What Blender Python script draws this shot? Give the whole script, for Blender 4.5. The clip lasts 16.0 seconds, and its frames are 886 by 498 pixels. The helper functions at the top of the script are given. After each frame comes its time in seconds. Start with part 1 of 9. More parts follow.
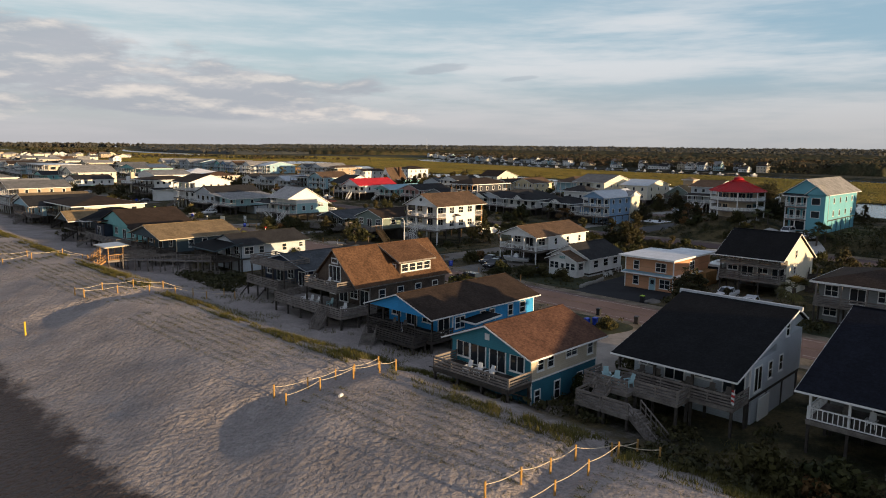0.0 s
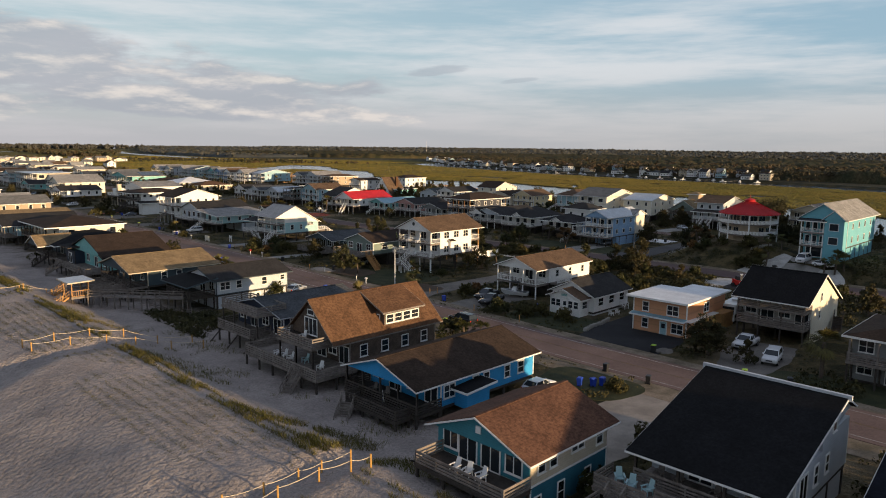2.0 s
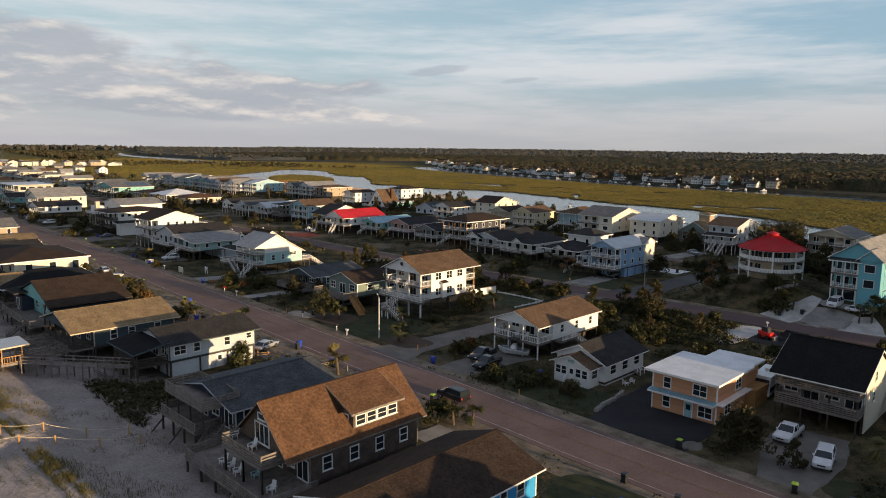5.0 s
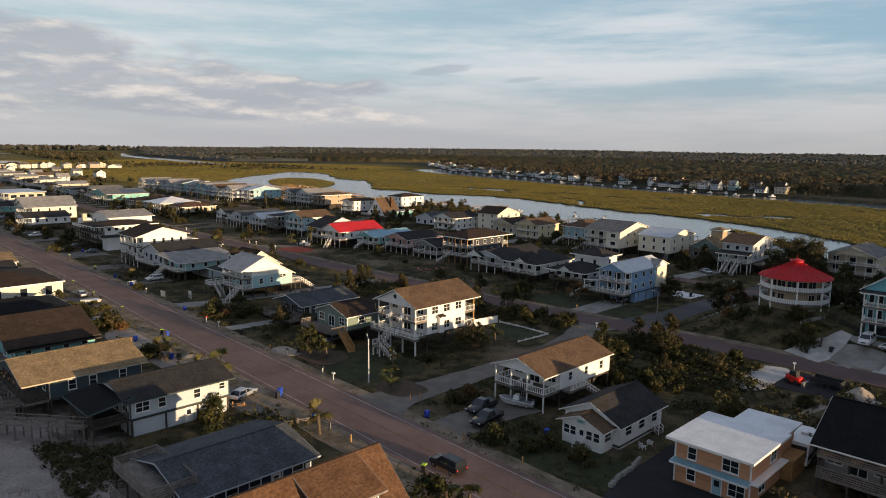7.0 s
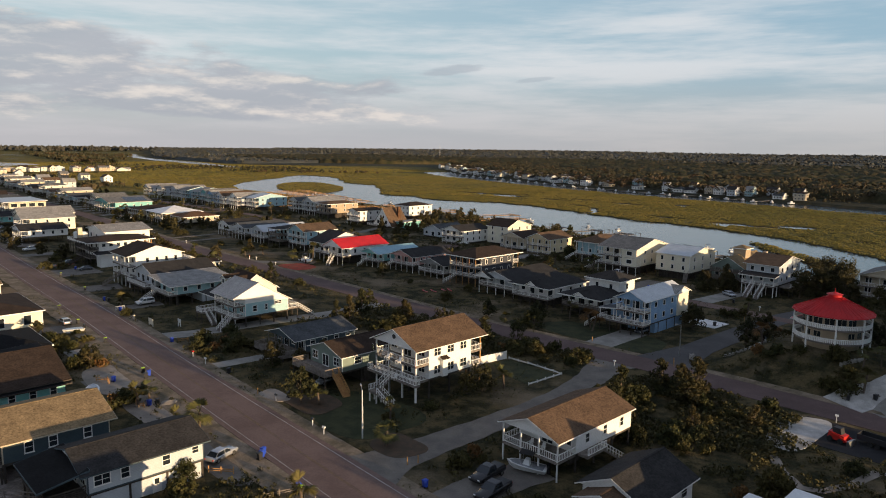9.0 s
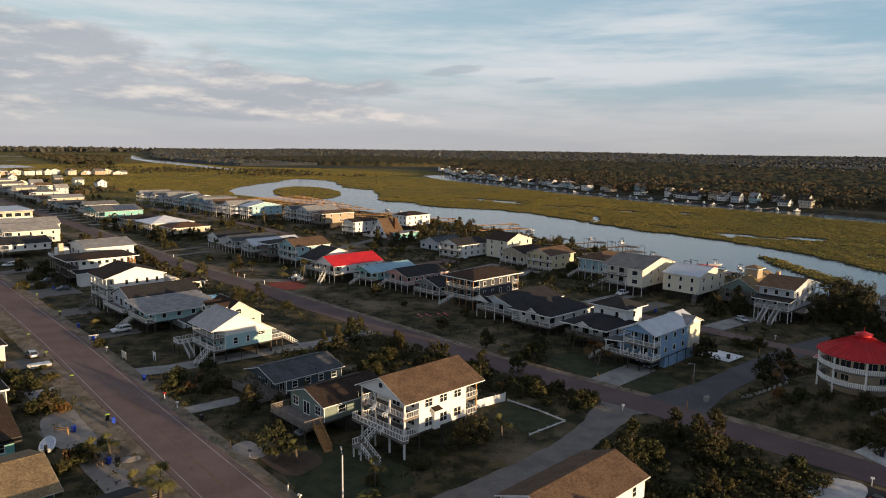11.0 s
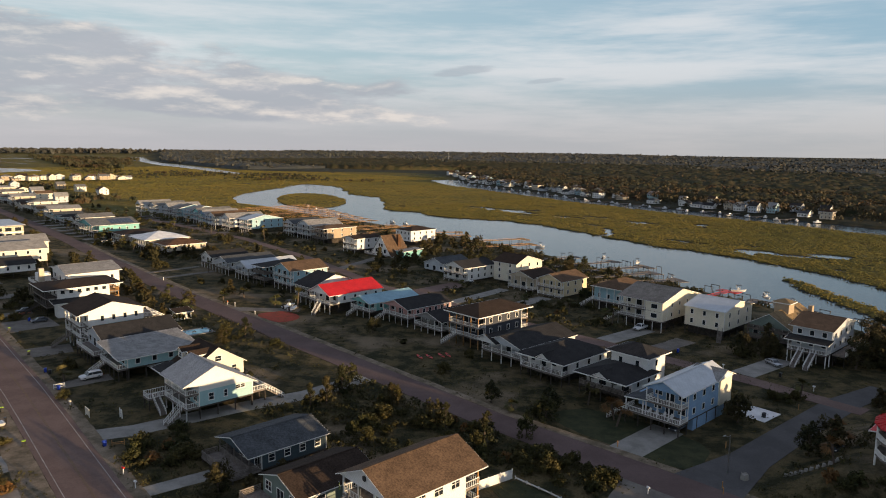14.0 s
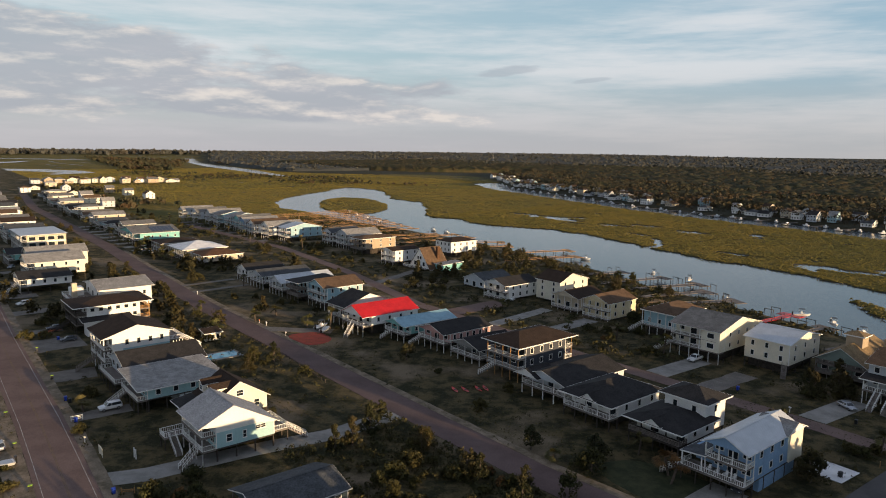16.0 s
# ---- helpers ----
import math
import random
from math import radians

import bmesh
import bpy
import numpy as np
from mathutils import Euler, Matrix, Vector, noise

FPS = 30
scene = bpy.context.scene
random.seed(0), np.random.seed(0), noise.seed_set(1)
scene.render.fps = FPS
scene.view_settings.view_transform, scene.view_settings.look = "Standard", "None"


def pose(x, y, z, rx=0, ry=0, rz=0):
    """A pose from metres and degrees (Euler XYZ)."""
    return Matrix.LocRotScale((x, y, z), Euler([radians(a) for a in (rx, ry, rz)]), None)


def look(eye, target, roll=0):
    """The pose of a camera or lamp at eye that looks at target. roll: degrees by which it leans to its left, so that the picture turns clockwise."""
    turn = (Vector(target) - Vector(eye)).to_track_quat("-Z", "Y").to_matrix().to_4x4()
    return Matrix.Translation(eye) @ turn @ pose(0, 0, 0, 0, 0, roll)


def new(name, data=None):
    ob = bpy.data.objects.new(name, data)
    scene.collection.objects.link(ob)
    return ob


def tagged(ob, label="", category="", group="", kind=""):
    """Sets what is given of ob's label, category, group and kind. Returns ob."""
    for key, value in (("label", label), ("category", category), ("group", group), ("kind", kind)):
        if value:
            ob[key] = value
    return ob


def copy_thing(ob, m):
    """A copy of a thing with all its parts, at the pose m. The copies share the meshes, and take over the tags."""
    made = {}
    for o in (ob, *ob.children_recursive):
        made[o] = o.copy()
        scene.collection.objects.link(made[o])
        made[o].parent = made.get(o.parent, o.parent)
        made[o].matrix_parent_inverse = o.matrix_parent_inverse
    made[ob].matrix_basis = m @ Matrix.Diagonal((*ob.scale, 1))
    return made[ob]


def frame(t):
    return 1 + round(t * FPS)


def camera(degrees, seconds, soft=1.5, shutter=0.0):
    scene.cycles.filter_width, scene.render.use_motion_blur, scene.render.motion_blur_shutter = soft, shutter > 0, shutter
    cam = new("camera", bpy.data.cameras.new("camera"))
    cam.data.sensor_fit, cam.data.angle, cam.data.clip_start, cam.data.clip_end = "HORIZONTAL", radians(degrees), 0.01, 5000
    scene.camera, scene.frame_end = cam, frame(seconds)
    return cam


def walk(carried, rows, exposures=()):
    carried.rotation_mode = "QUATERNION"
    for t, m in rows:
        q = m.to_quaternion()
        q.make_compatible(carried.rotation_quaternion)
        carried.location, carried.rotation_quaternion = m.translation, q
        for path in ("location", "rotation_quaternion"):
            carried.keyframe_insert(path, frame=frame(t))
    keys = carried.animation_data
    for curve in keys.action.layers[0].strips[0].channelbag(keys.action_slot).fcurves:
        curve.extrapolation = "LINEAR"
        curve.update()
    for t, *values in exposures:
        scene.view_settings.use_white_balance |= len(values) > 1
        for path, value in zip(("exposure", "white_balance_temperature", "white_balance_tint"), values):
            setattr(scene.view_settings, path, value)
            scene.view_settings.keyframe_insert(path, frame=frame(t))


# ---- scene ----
cam = camera(65.3, 16.0, 1.0)
METRES, EYE, TILT, LEAN, TURN = 100.0, 23.2, -8.45, -0.45, 0.0
ROWS = [
    (0.0, 0.0, 0.0, 0.0, 0.0, 0.0, 0.0),
    (0.5, 0.0033, 0.0252, 0.0147, -0.03, 0.05, -0.04),
    (1.0, 0.0065, 0.0495, 0.0296, -0.04, 0.1, -0.09),
    (1.5, 0.0095, 0.0736, 0.0441, -0.03, 0.14, -0.12),
    (2.0, 0.0125, 0.098, 0.0582, -0.03, 0.13, -0.12),
    (2.5, 0.0155, 0.123, 0.0726, -0.03, 0.13, -0.12),
    (3.0, 0.0185, 0.1485, 0.0871, -0.03, 0.15, -0.12),
    (3.5, 0.0216, 0.1736, 0.1016, -0.03, 0.14, -0.13),
    (4.0, 0.0244, 0.1997, 0.116, -0.02, 0.14, -0.13),
    (6.5, 0.0391, 0.3368, 0.1906, 0.02, 0.07, -0.15),
    (7.0, 0.0419, 0.3653, 0.2055, 0.26, 0.07, -0.2),
    (7.5, 0.0451, 0.3935, 0.2203, 0.95, 0.08, -0.29),
    (8.0, 0.0482, 0.4214, 0.2356, 1.15, 0.07, -0.32),
    (8.5, 0.0509, 0.45, 0.2509, 1.16, 0.07, -0.32),
    (9.0, 0.0538, 0.4786, 0.2663, 1.17, 0.08, -0.33),
    (11.5, 0.0665, 0.618, 0.3424, 1.2, 0.11, -0.39),
    (12.0, 0.0689, 0.6459, 0.3572, 1.21, 0.12, -0.39),
    (12.5, 0.0713, 0.6725, 0.3726, 1.2, 0.16, -0.41),
    (13.0, 0.0735, 0.6994, 0.3873, 1.21, 0.16, -0.4),
    (13.5, 0.0754, 0.7277, 0.402, 1.43, 0.17, -0.45),
    (14.0, 0.0779, 0.7556, 0.4172, 1.96, 0.15, -0.53),
    (14.5, 0.0798, 0.7841, 0.4328, 2.9, 0.14, -0.67),
    (15.0, 0.0822, 0.8133, 0.4477, 3.9, 0.13, -0.82),
    (15.5, 0.0846, 0.8429, 0.4634, 4.8, 0.12, -0.96),
    (16.0, 0.0863, 0.8735, 0.4784, 5.57, 0.13, -1.07),
]
walk(cam, [(t, pose(0, 0, EYE, TILT, LEAN, TURN) @ pose(METRES * x, METRES * y, METRES * z, 90 + pitch, roll, yaw)) for t, x, y, z, yaw, pitch, roll in ROWS], exposures=[(0.0, 0.33), (16.0, 0.33)])

# ---- world, sun, exposure ----
def uvp(u, v, z=0.0):
    """World place from u (along the shore, away) and v (from the sea towards the sound)."""
    return Vector(((v - u) * 0.70710678, (u + v) * 0.70710678, z))


SUN_EL, SUN_SIDE = 5.0, 6.5
s_u, s_v = -math.cos(radians(SUN_SIDE)), math.sin(radians(SUN_SIDE))
to_sun = uvp(s_u, s_v) * math.cos(radians(SUN_EL)) + Vector((0, 0, math.sin(radians(SUN_EL))))

world = bpy.data.worlds.new("world")
scene.world = world
world.use_nodes = True
wt = world.node_tree
wt.nodes.clear()


def wn(kind, **kw):
    n = wt.nodes.new(kind)
    for k, val in kw.items():
        n.inputs[k].default_value = val
    return n


def wmath(op, a, b=None, c=None):
    n = wt.nodes.new("ShaderNodeMath")
    n.operation = op
    for i, q in enumerate((a, b, c)):
        if q is None:
            continue
        if isinstance(q, (int, float)):
            n.inputs[i].default_value = q
        else:
            wt.links.new(q, n.inputs[i])
    return n.outputs[0]


def wstep(x, lo, hi):
    n = wt.nodes.new("ShaderNodeMapRange")
    n.interpolation_type = "SMOOTHSTEP"
    wt.links.new(x, n.inputs[0])
    n.inputs[1].default_value, n.inputs[2].default_value = lo, hi
    return n.outputs[0]


def wmix(f, a, b):
    n = wt.nodes.new("ShaderNodeMix")
    n.data_type = "RGBA"
    for i, q in ((0, f), (6, a), (7, b)):
        if isinstance(q, tuple):
            n.inputs[i].default_value = (*q, 1)
        elif isinstance(q, float):
            n.inputs[i].default_value = q
        else:
            wt.links.new(q, n.inputs[i])
    return n.outputs[2]


def wnoise(vec, scale, detail, rough, sx, sy, sz, off=0.0, rise=0.0):
    m = wt.nodes.new("ShaderNodeMapping")
    m.inputs["Scale"].default_value = (sx, sy, sz)
    m.inputs["Location"].default_value = (off, off * 0.7, off * 0.3 + rise)
    wt.links.new(vec, m.inputs[0])
    n = wn("ShaderNodeTexNoise", Scale=scale, Detail=detail, Roughness=rough)
    wt.links.new(m.outputs[0], n.inputs[0])
    return n.outputs[0]


tc = wt.nodes.new("ShaderNodeTexCoord")
dirv = tc.outputs["Generated"]
sep = wt.nodes.new("ShaderNodeSeparateXYZ")
wt.links.new(dirv, sep.inputs[0])
dx, dz = sep.outputs[0], sep.outputs[2]
sky = wt.nodes.new("ShaderNodeTexSky")
sky.sky_type, sky.sun_disc = "NISHITA", False
sky.sun_elevation = radians(SUN_EL)
sky.sun_rotation = math.atan2(to_sun.x, to_sun.y)
sky.air_density, sky.dust_density, sky.ozone_density = 1.0, 1.0, 1.0
# thin high veil, then low broken cloud, then haze at the horizon
col = wmix(0.72, sky.outputs[0], wmix(wstep(dx, -0.5, 0.55), (4.0, 5.2, 6.0), (3.0, 4.55, 5.9)))
veil = wnoise(dirv, 1.0, 6, 0.6, 2.0, 2.0, 17.0, 3.1)
vf = wmath("MULTIPLY", wstep(veil, 0.40, 0.64), wmath("MULTIPLY_ADD", wstep(dz, 0.22, 0.15), 0.28, 0.5))
col = wmix(vf, col, (6.1, 6.15, 6.3))
haze = wmath("POWER", wstep(dz, 0.14, -0.03), 1.1)
hazecol = wmix(wstep(dx, -0.4, 0.6), (3.95, 3.75, 3.9), (3.85, 3.7, 3.65))
col = wmix(wmath("MULTIPLY", haze, 0.92), col, hazecol)
low = wnoise(dirv, 1.0, 8, 0.6, 7.5, 7.5, 30.0, 4.4)
upper = wnoise(dirv, 1.0, 5, 0.55, 7.5, 7.5, 30.0, 4.4, 0.28)
top = wmath("MULTIPLY_ADD", dx, -0.18, 0.068)
top = wmath("MAXIMUM", top, 0.05)
body = wmath("MULTIPLY", wstep(dz, 0.02, 0.05), wstep(wmath("SUBTRACT", dz, top), 0.03, -0.035))
body = wmath("MULTIPLY", body, wstep(dx, 0.16, -0.16))
shape = wmath("ADD", low, wmath("MULTIPLY_ADD", body, 0.46, -0.28))
cf = wstep(shape, 0.42, 0.62)
edge_lit = wmath("MULTIPLY_ADD", wmath("SUBTRACT", low, upper), 3.2, 0.42)
lit = wmix(wstep(edge_lit, 0.3, 1.1), (3.3, 3.45, 3.85), (6.5, 5.9, 5.45))
col = wmix(wmath("MULTIPLY", cf, 0.8), col, lit)
# two thin grey wisps under the veil
for wx, wz, sx, sz, k in ((-0.008, 0.107, 0.05, 0.0075, 0.55), (0.105, 0.094, 0.03, 0.004, 0.4)):
    ex = wmath("POWER", wmath("ABSOLUTE", wmath("DIVIDE", wmath("SUBTRACT", dx, wx), sx)), 2.0)
    tilt = wmath("MULTIPLY_ADD", wmath("SUBTRACT", dx, wx), -0.1, dz)
    ez = wmath("POWER", wmath("ABSOLUTE", wmath("DIVIDE", wmath("SUBTRACT", tilt, wz), sz)), 2.0)
    blob = wmath("SUBTRACT", wmath("MULTIPLY_ADD", wnoise(dirv, 1.0, 4, 0.6, 22.0, 22.0, 120.0, 1.7), 1.6, 0.2), wmath("ADD", ex, ez))
    col = wmix(wmath("MULTIPLY", wstep(blob, 0.0, 0.7), k), col, (3.1, 3.45, 3.9))
# the dusk sky deepens overhead
col = wmix(wstep(dz, 0.19, 0.5), col, (2.2, 2.55, 3.4))
bg = wt.nodes.new("ShaderNodeBackground")
bg.inputs[1].default_value = 0.1
wt.links.new(col, bg.inputs[0])
wo = wt.nodes.new("ShaderNodeOutputWorld")
wt.links.new(bg.outputs[0], wo.inputs[0])

sun = new("sun", bpy.data.lights.new("sun", "SUN"))
sun.data.energy, sun.data.angle, sun.data.color = 6.0, radians(0.6), (1.0, 0.71, 0.41)
sun.matrix_world = look(uvp(0, 0, 200) + to_sun * 300, uvp(0, 0, 200))

# ---- materials ----
def nodes_of(name):
    m = bpy.data.materials.new(name)
    m.use_nodes = True
    t = m.node_tree
    p = t.nodes["Principled BSDF"]
    return m, t, p


def link_noise(t, vec, scale, detail=5, rough=0.6, stretch=None):
    if stretch:
        mp = t.nodes.new("ShaderNodeMapping")
        mp.inputs["Scale"].default_value = stretch
        t.links.new(vec, mp.inputs[0])
        vec = mp.outputs[0]
    n = t.nodes.new("ShaderNodeTexNoise")
    n.inputs["Scale"].default_value, n.inputs["Detail"].default_value, n.inputs["Roughness"].default_value = scale, detail, rough
    t.links.new(vec, n.inputs[0])
    return n.outputs[0]


def remap(t, x, lo, hi, a=0.0, b=1.0):
    n = t.nodes.new("ShaderNodeMapRange")
    n.interpolation_type = "SMOOTHSTEP"
    t.links.new(x, n.inputs[0])
    for i, q in enumerate((lo, hi, a, b)):
        n.inputs[i + 1].default_value = q
    return n.outputs[0]


def mixc(t, f, a, b, mode="MIX"):
    n = t.nodes.new("ShaderNodeMix")
    n.data_type, n.blend_type = "RGBA", mode
    for i, q in ((0, f), (6, a), (7, b)):
        if isinstance(q, tuple):
            n.inputs[i].default_value = (*q, 1)
        elif isinstance(q, float):
            n.inputs[i].default_value = q
        else:
            t.links.new(q, n.inputs[i])
    return n.outputs[2]


def grey(t, x):
    n = t.nodes.new("ShaderNodeCombineColor")
    for i in range(3):
        t.links.new(x, n.inputs[i])
    return n.outputs[0]


def bump_in(t, p, h, strength, dist):
    b = t.nodes.new("ShaderNodeBump")
    b.inputs["Strength"].default_value, b.inputs["Distance"].default_value = strength, dist
    t.links.new(h, b.inputs["Height"])
    t.links.new(b.outputs[0], p.inputs["Normal"])


def surf(name, a, b, rough=0.75, s1=0.35, s2=6.0, vary=0.25, bump=0.15, lap=0.0, spec=0.3, metal=0.0, stretch=None, ribs=0.0, random_shade=0.0):
    """Two colours mixed by large stains, shaded by a fine grain; lap: board height; ribs: seam spacing across the slope."""
    m, t, p = nodes_of(name)
    co = t.nodes.new("ShaderNodeTexCoord").outputs["Object"]
    big = link_noise(t, co, s1, 6, 0.65, stretch)
    fine = link_noise(t, co, s2, 4, 0.7, stretch)
    c = mixc(t, remap(t, big, 0.35, 0.65), a, b)
    c = mixc(t, 1.0, c, grey(t, remap(t, fine, 0.2, 0.8, 1 - vary, 1 + vary)), "MULTIPLY")
    h = fine
    if lap or ribs:
        w = t.nodes.new("ShaderNodeTexWave")
        w.wave_type, w.wave_profile = "BANDS", "SAW" if lap else "SIN"
        w.bands_direction = "Z" if lap else "X"
        w.inputs["Scale"].default_value = 0.314 / (lap or ribs)
        t.links.new(co, w.inputs[0])
        h = w.outputs["Fac"]
        c = mixc(t, 1.0, c, grey(t, remap(t, h, 0.0, 0.25, 0.80, 1.0)), "MULTIPLY")
    if random_shade:
        oi = t.nodes.new("ShaderNodeObjectInfo")
        c = mixc(t, 1.0, c, grey(t, remap(t, oi.outputs["Random"], 0, 1, 1 - random_shade, 1 + random_shade)), "MULTIPLY")
    t.links.new(c, p.inputs["Base Color"])
    p.inputs["Roughness"].default_value, p.inputs["Metallic"].default_value = rough, metal
    p.inputs["Specular IOR Level"].default_value = spec
    if bump:
        bump_in(t, p, h, bump, 0.03)
    return m


def siding(name, c, k=0.86, lap=0.2):
    return surf(name, c, tuple(q * k for q in c), 0.65, 0.4, 5.0, 0.08, 0.35, lap=lap)


def shingle(name, c, k=0.7):
    return surf(name, c, tuple(q * k for q in c), 0.92, 0.5, 3.6, 0.5, 0.4, spec=0.15, lap=0.09)


white = siding("white_siding", (0.79, 0.78, 0.75), 0.95)
cream = siding("cream_siding", (0.74, 0.69, 0.56), 0.92)
yellow = siding("yellow_siding", (0.68, 0.57, 0.36), 0.9)
pale_blue = siding("pale_blue_siding", (0.33, 0.50, 0.56), 0.9)
seafoam = siding("seafoam_siding", (0.36, 0.55, 0.57), 0.92)
turquoise = siding("turquoise_siding", (0.16, 0.42, 0.49), 0.9)
teal = siding("teal_siding", (0.03, 0.15, 0.21), 0.8)
teal_mid = siding("mid_teal_siding", (0.045, 0.22, 0.28), 0.85)
teal_light = siding("pale_teal_siding", (0.22, 0.50, 0.48), 0.85)
bright_blue = siding("bright_blue_siding", (0.035, 0.30, 0.62), 0.85)
mid_blue = siding("mid_blue_siding", (0.24, 0.38, 0.56), 0.88)
slate = siding("slate_blue_siding", (0.058, 0.085, 0.10), 0.85)
charcoal = siding("charcoal_siding", (0.055, 0.06, 0.075), 0.85)
grey_sid = siding("grey_siding", (0.24, 0.24, 0.235), 0.88)
ash_sid = siding("ash_grey_siding", (0.36, 0.345, 0.33), 0.9)
light_grey = siding("light_grey_siding", (0.52, 0.55, 0.58), 0.9)
tan_sid = siding("tan_siding", (0.42, 0.33, 0.23), 0.85)
beige = siding("beige_siding", (0.56, 0.48, 0.36), 0.88)
orange_sid = siding("orange_stucco", (0.60, 0.30, 0.16), 0.92, 1.2)
pink_sid = siding("pink_siding", (0.55, 0.32, 0.29), 0.88)
green_grey = siding("green_grey_siding", (0.20, 0.25, 0.22), 0.85)
cedar = surf("cedar_shakes", (0.075, 0.055, 0.043), (0.13, 0.095, 0.07), 0.9, 0.8, 7.0, 0.45, 0.5, lap=0.14)
navy = siding("navy_siding", (0.03, 0.04, 0.065), 0.8)
concrete_wall = surf("painted_block", (0.60, 0.60, 0.60), (0.5, 0.5, 0.49), 0.8, 0.6, 6, 0.1, 0.2)
trim = surf("white_trim", (0.80, 0.79, 0.76), (0.70, 0.69, 0.66), 0.5, 0.8, 10, 0.06, 0.05)
r_black = shingle("black_shingles", (0.0104, 0.0107, 0.0117))
r_char = shingle("charcoal_shingles", (0.038, 0.0365, 0.0365))
r_brown = shingle("brown_shingles", (0.128, 0.083, 0.053))
r_rust = shingle("rust_brown_shingles", (0.122, 0.066, 0.037))
r_russet = shingle("russet_shingles", (0.122, 0.062, 0.040))
r_dkbrown = shingle("dark_brown_shingles", (0.0462, 0.0315, 0.0231))
r_tan = shingle("tan_shingles", (0.2550, 0.1827, 0.1020))
r_grey = shingle("grey_shingles", (0.18, 0.178, 0.172))
r_ltgrey = shingle("weathered_grey_shingles", (0.30, 0.292, 0.28))
r_pale = shingle("pale_grey_shingles", (0.36, 0.36, 0.36), 0.85)
r_slate = shingle("blue_grey_shingles", (0.084, 0.090, 0.096))
r_navy = shingle("navy_shingles", (0.0091, 0.0105, 0.0168))
r_red = surf("red_metal_roof", (0.52, 0.016, 0.018), (0.40, 0.012, 0.014), 0.5, 0.4, 6, 0.08, 0.5, ribs=0.4, spec=0.25)
r_metal = surf("pale_metal_roof", (0.52, 0.55, 0.58), (0.44, 0.47, 0.50), 0.42, 0.4, 6, 0.06, 0.5, ribs=0.4, spec=0.5)
r_bluemetal = surf("blue_metal_roof", (0.24, 0.42, 0.50), (0.19, 0.34, 0.42), 0.45, 0.4, 6, 0.06, 0.5, ribs=0.4, spec=0.5)
r_white = surf("white_membrane_roof", (0.74, 0.75, 0.76), (0.60, 0.61, 0.62), 0.6, 0.3, 3, 0.08, 0.1)
wood = surf("weathered_wood", (0.23, 0.20, 0.175), (0.14, 0.12, 0.105), 0.85, 1.2, 9.0, 0.3, 0.3, lap=0.15)
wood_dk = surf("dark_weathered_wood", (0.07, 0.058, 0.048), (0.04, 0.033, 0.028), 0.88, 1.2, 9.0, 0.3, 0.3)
wood_new = surf("golden_wood", (0.46, 0.26, 0.10), (0.34, 0.18, 0.07), 0.75, 1.2, 9.0, 0.25, 0.2)
yellow_post = surf("yellow_wood_post", (0.46, 0.26, 0.075), (0.36, 0.20, 0.055), 0.7, 1.5, 9, 0.15, 0.1)
marker_yellow = surf("yellow_marker_paint", (0.66, 0.46, 0.04), (0.56, 0.38, 0.03), 0.6, 1.5, 9, 0.12, 0.1)
rope_m = surf("pale_rope", (0.62, 0.52, 0.38), (0.5, 0.42, 0.3), 0.9, 3, 30, 0.2, 0.2)
asphalt = surf("worn_asphalt", (0.140, 0.095, 0.082), (0.182, 0.126, 0.109), 0.92, 0.12, 5.0, 0.22, 0.25, spec=0.2)
asphalt_dk = surf("dark_asphalt", (0.02, 0.02, 0.022), (0.03, 0.03, 0.032), 0.92, 0.2, 6.0, 0.2, 0.25, spec=0.2)
asphalt_grey = surf("grey_asphalt", (0.075, 0.072, 0.072), (0.10, 0.096, 0.095), 0.92, 0.15, 5.0, 0.2, 0.25, spec=0.2)
asphalt_red = surf("reddish_asphalt", (0.108, 0.074, 0.068), (0.142, 0.098, 0.090), 0.92, 0.1, 5.0, 0.2, 0.25, spec=0.2)
line_w = surf("worn_white_line", (0.46, 0.43, 0.40), (0.24, 0.21, 0.19), 0.8, 0.6, 8, 0.3, 0.1)
line_y = surf("worn_yellow_line", (0.19, 0.125, 0.06), (0.11, 0.08, 0.055), 0.8, 0.6, 8, 0.3, 0.1)
concrete = surf("concrete_slab", (0.29, 0.275, 0.25), (0.20, 0.19, 0.17), 0.85, 0.3, 5, 0.14, 0.15)
gravel = surf("sandy_gravel", (0.130, 0.118, 0.105), (0.190, 0.170, 0.145), 0.95, 0.25, 12, 0.3, 0.5)
sand_m = surf("pale_sand", (0.33, 0.285, 0.24), (0.22, 0.19, 0.16), 0.95, 0.25, 8, 0.15, 0.4)
white_gravel = surf("white_shell_gravel", (0.52, 0.50, 0.47), (0.36, 0.345, 0.32), 0.95, 0.4, 9, 0.2, 0.4)
shoulder_m = surf("dirt_verge", (0.25, 0.195, 0.140), (0.115, 0.092, 0.058), 0.95, 0.3, 6, 0.3, 0.5)
mulch = surf("brown_mulch", (0.10, 0.065, 0.042), (0.065, 0.05, 0.034), 0.95, 0.8, 14, 0.35, 0.6)
red_dirt = surf("red_clay_bed", (0.30, 0.055, 0.035), (0.22, 0.05, 0.035), 0.95, 0.4, 10, 0.2, 0.4)
lawn = surf("mown_grass", (0.022, 0.029, 0.011), (0.050, 0.051, 0.021), 0.95, 0.35, 14, 0.35, 0.5)
wood_top_m = surf("wood_canopy", (0.032, 0.037, 0.020), (0.068, 0.054, 0.028), 0.95, 0.06, 0.5, 0.45, 0.0, spec=0.1)
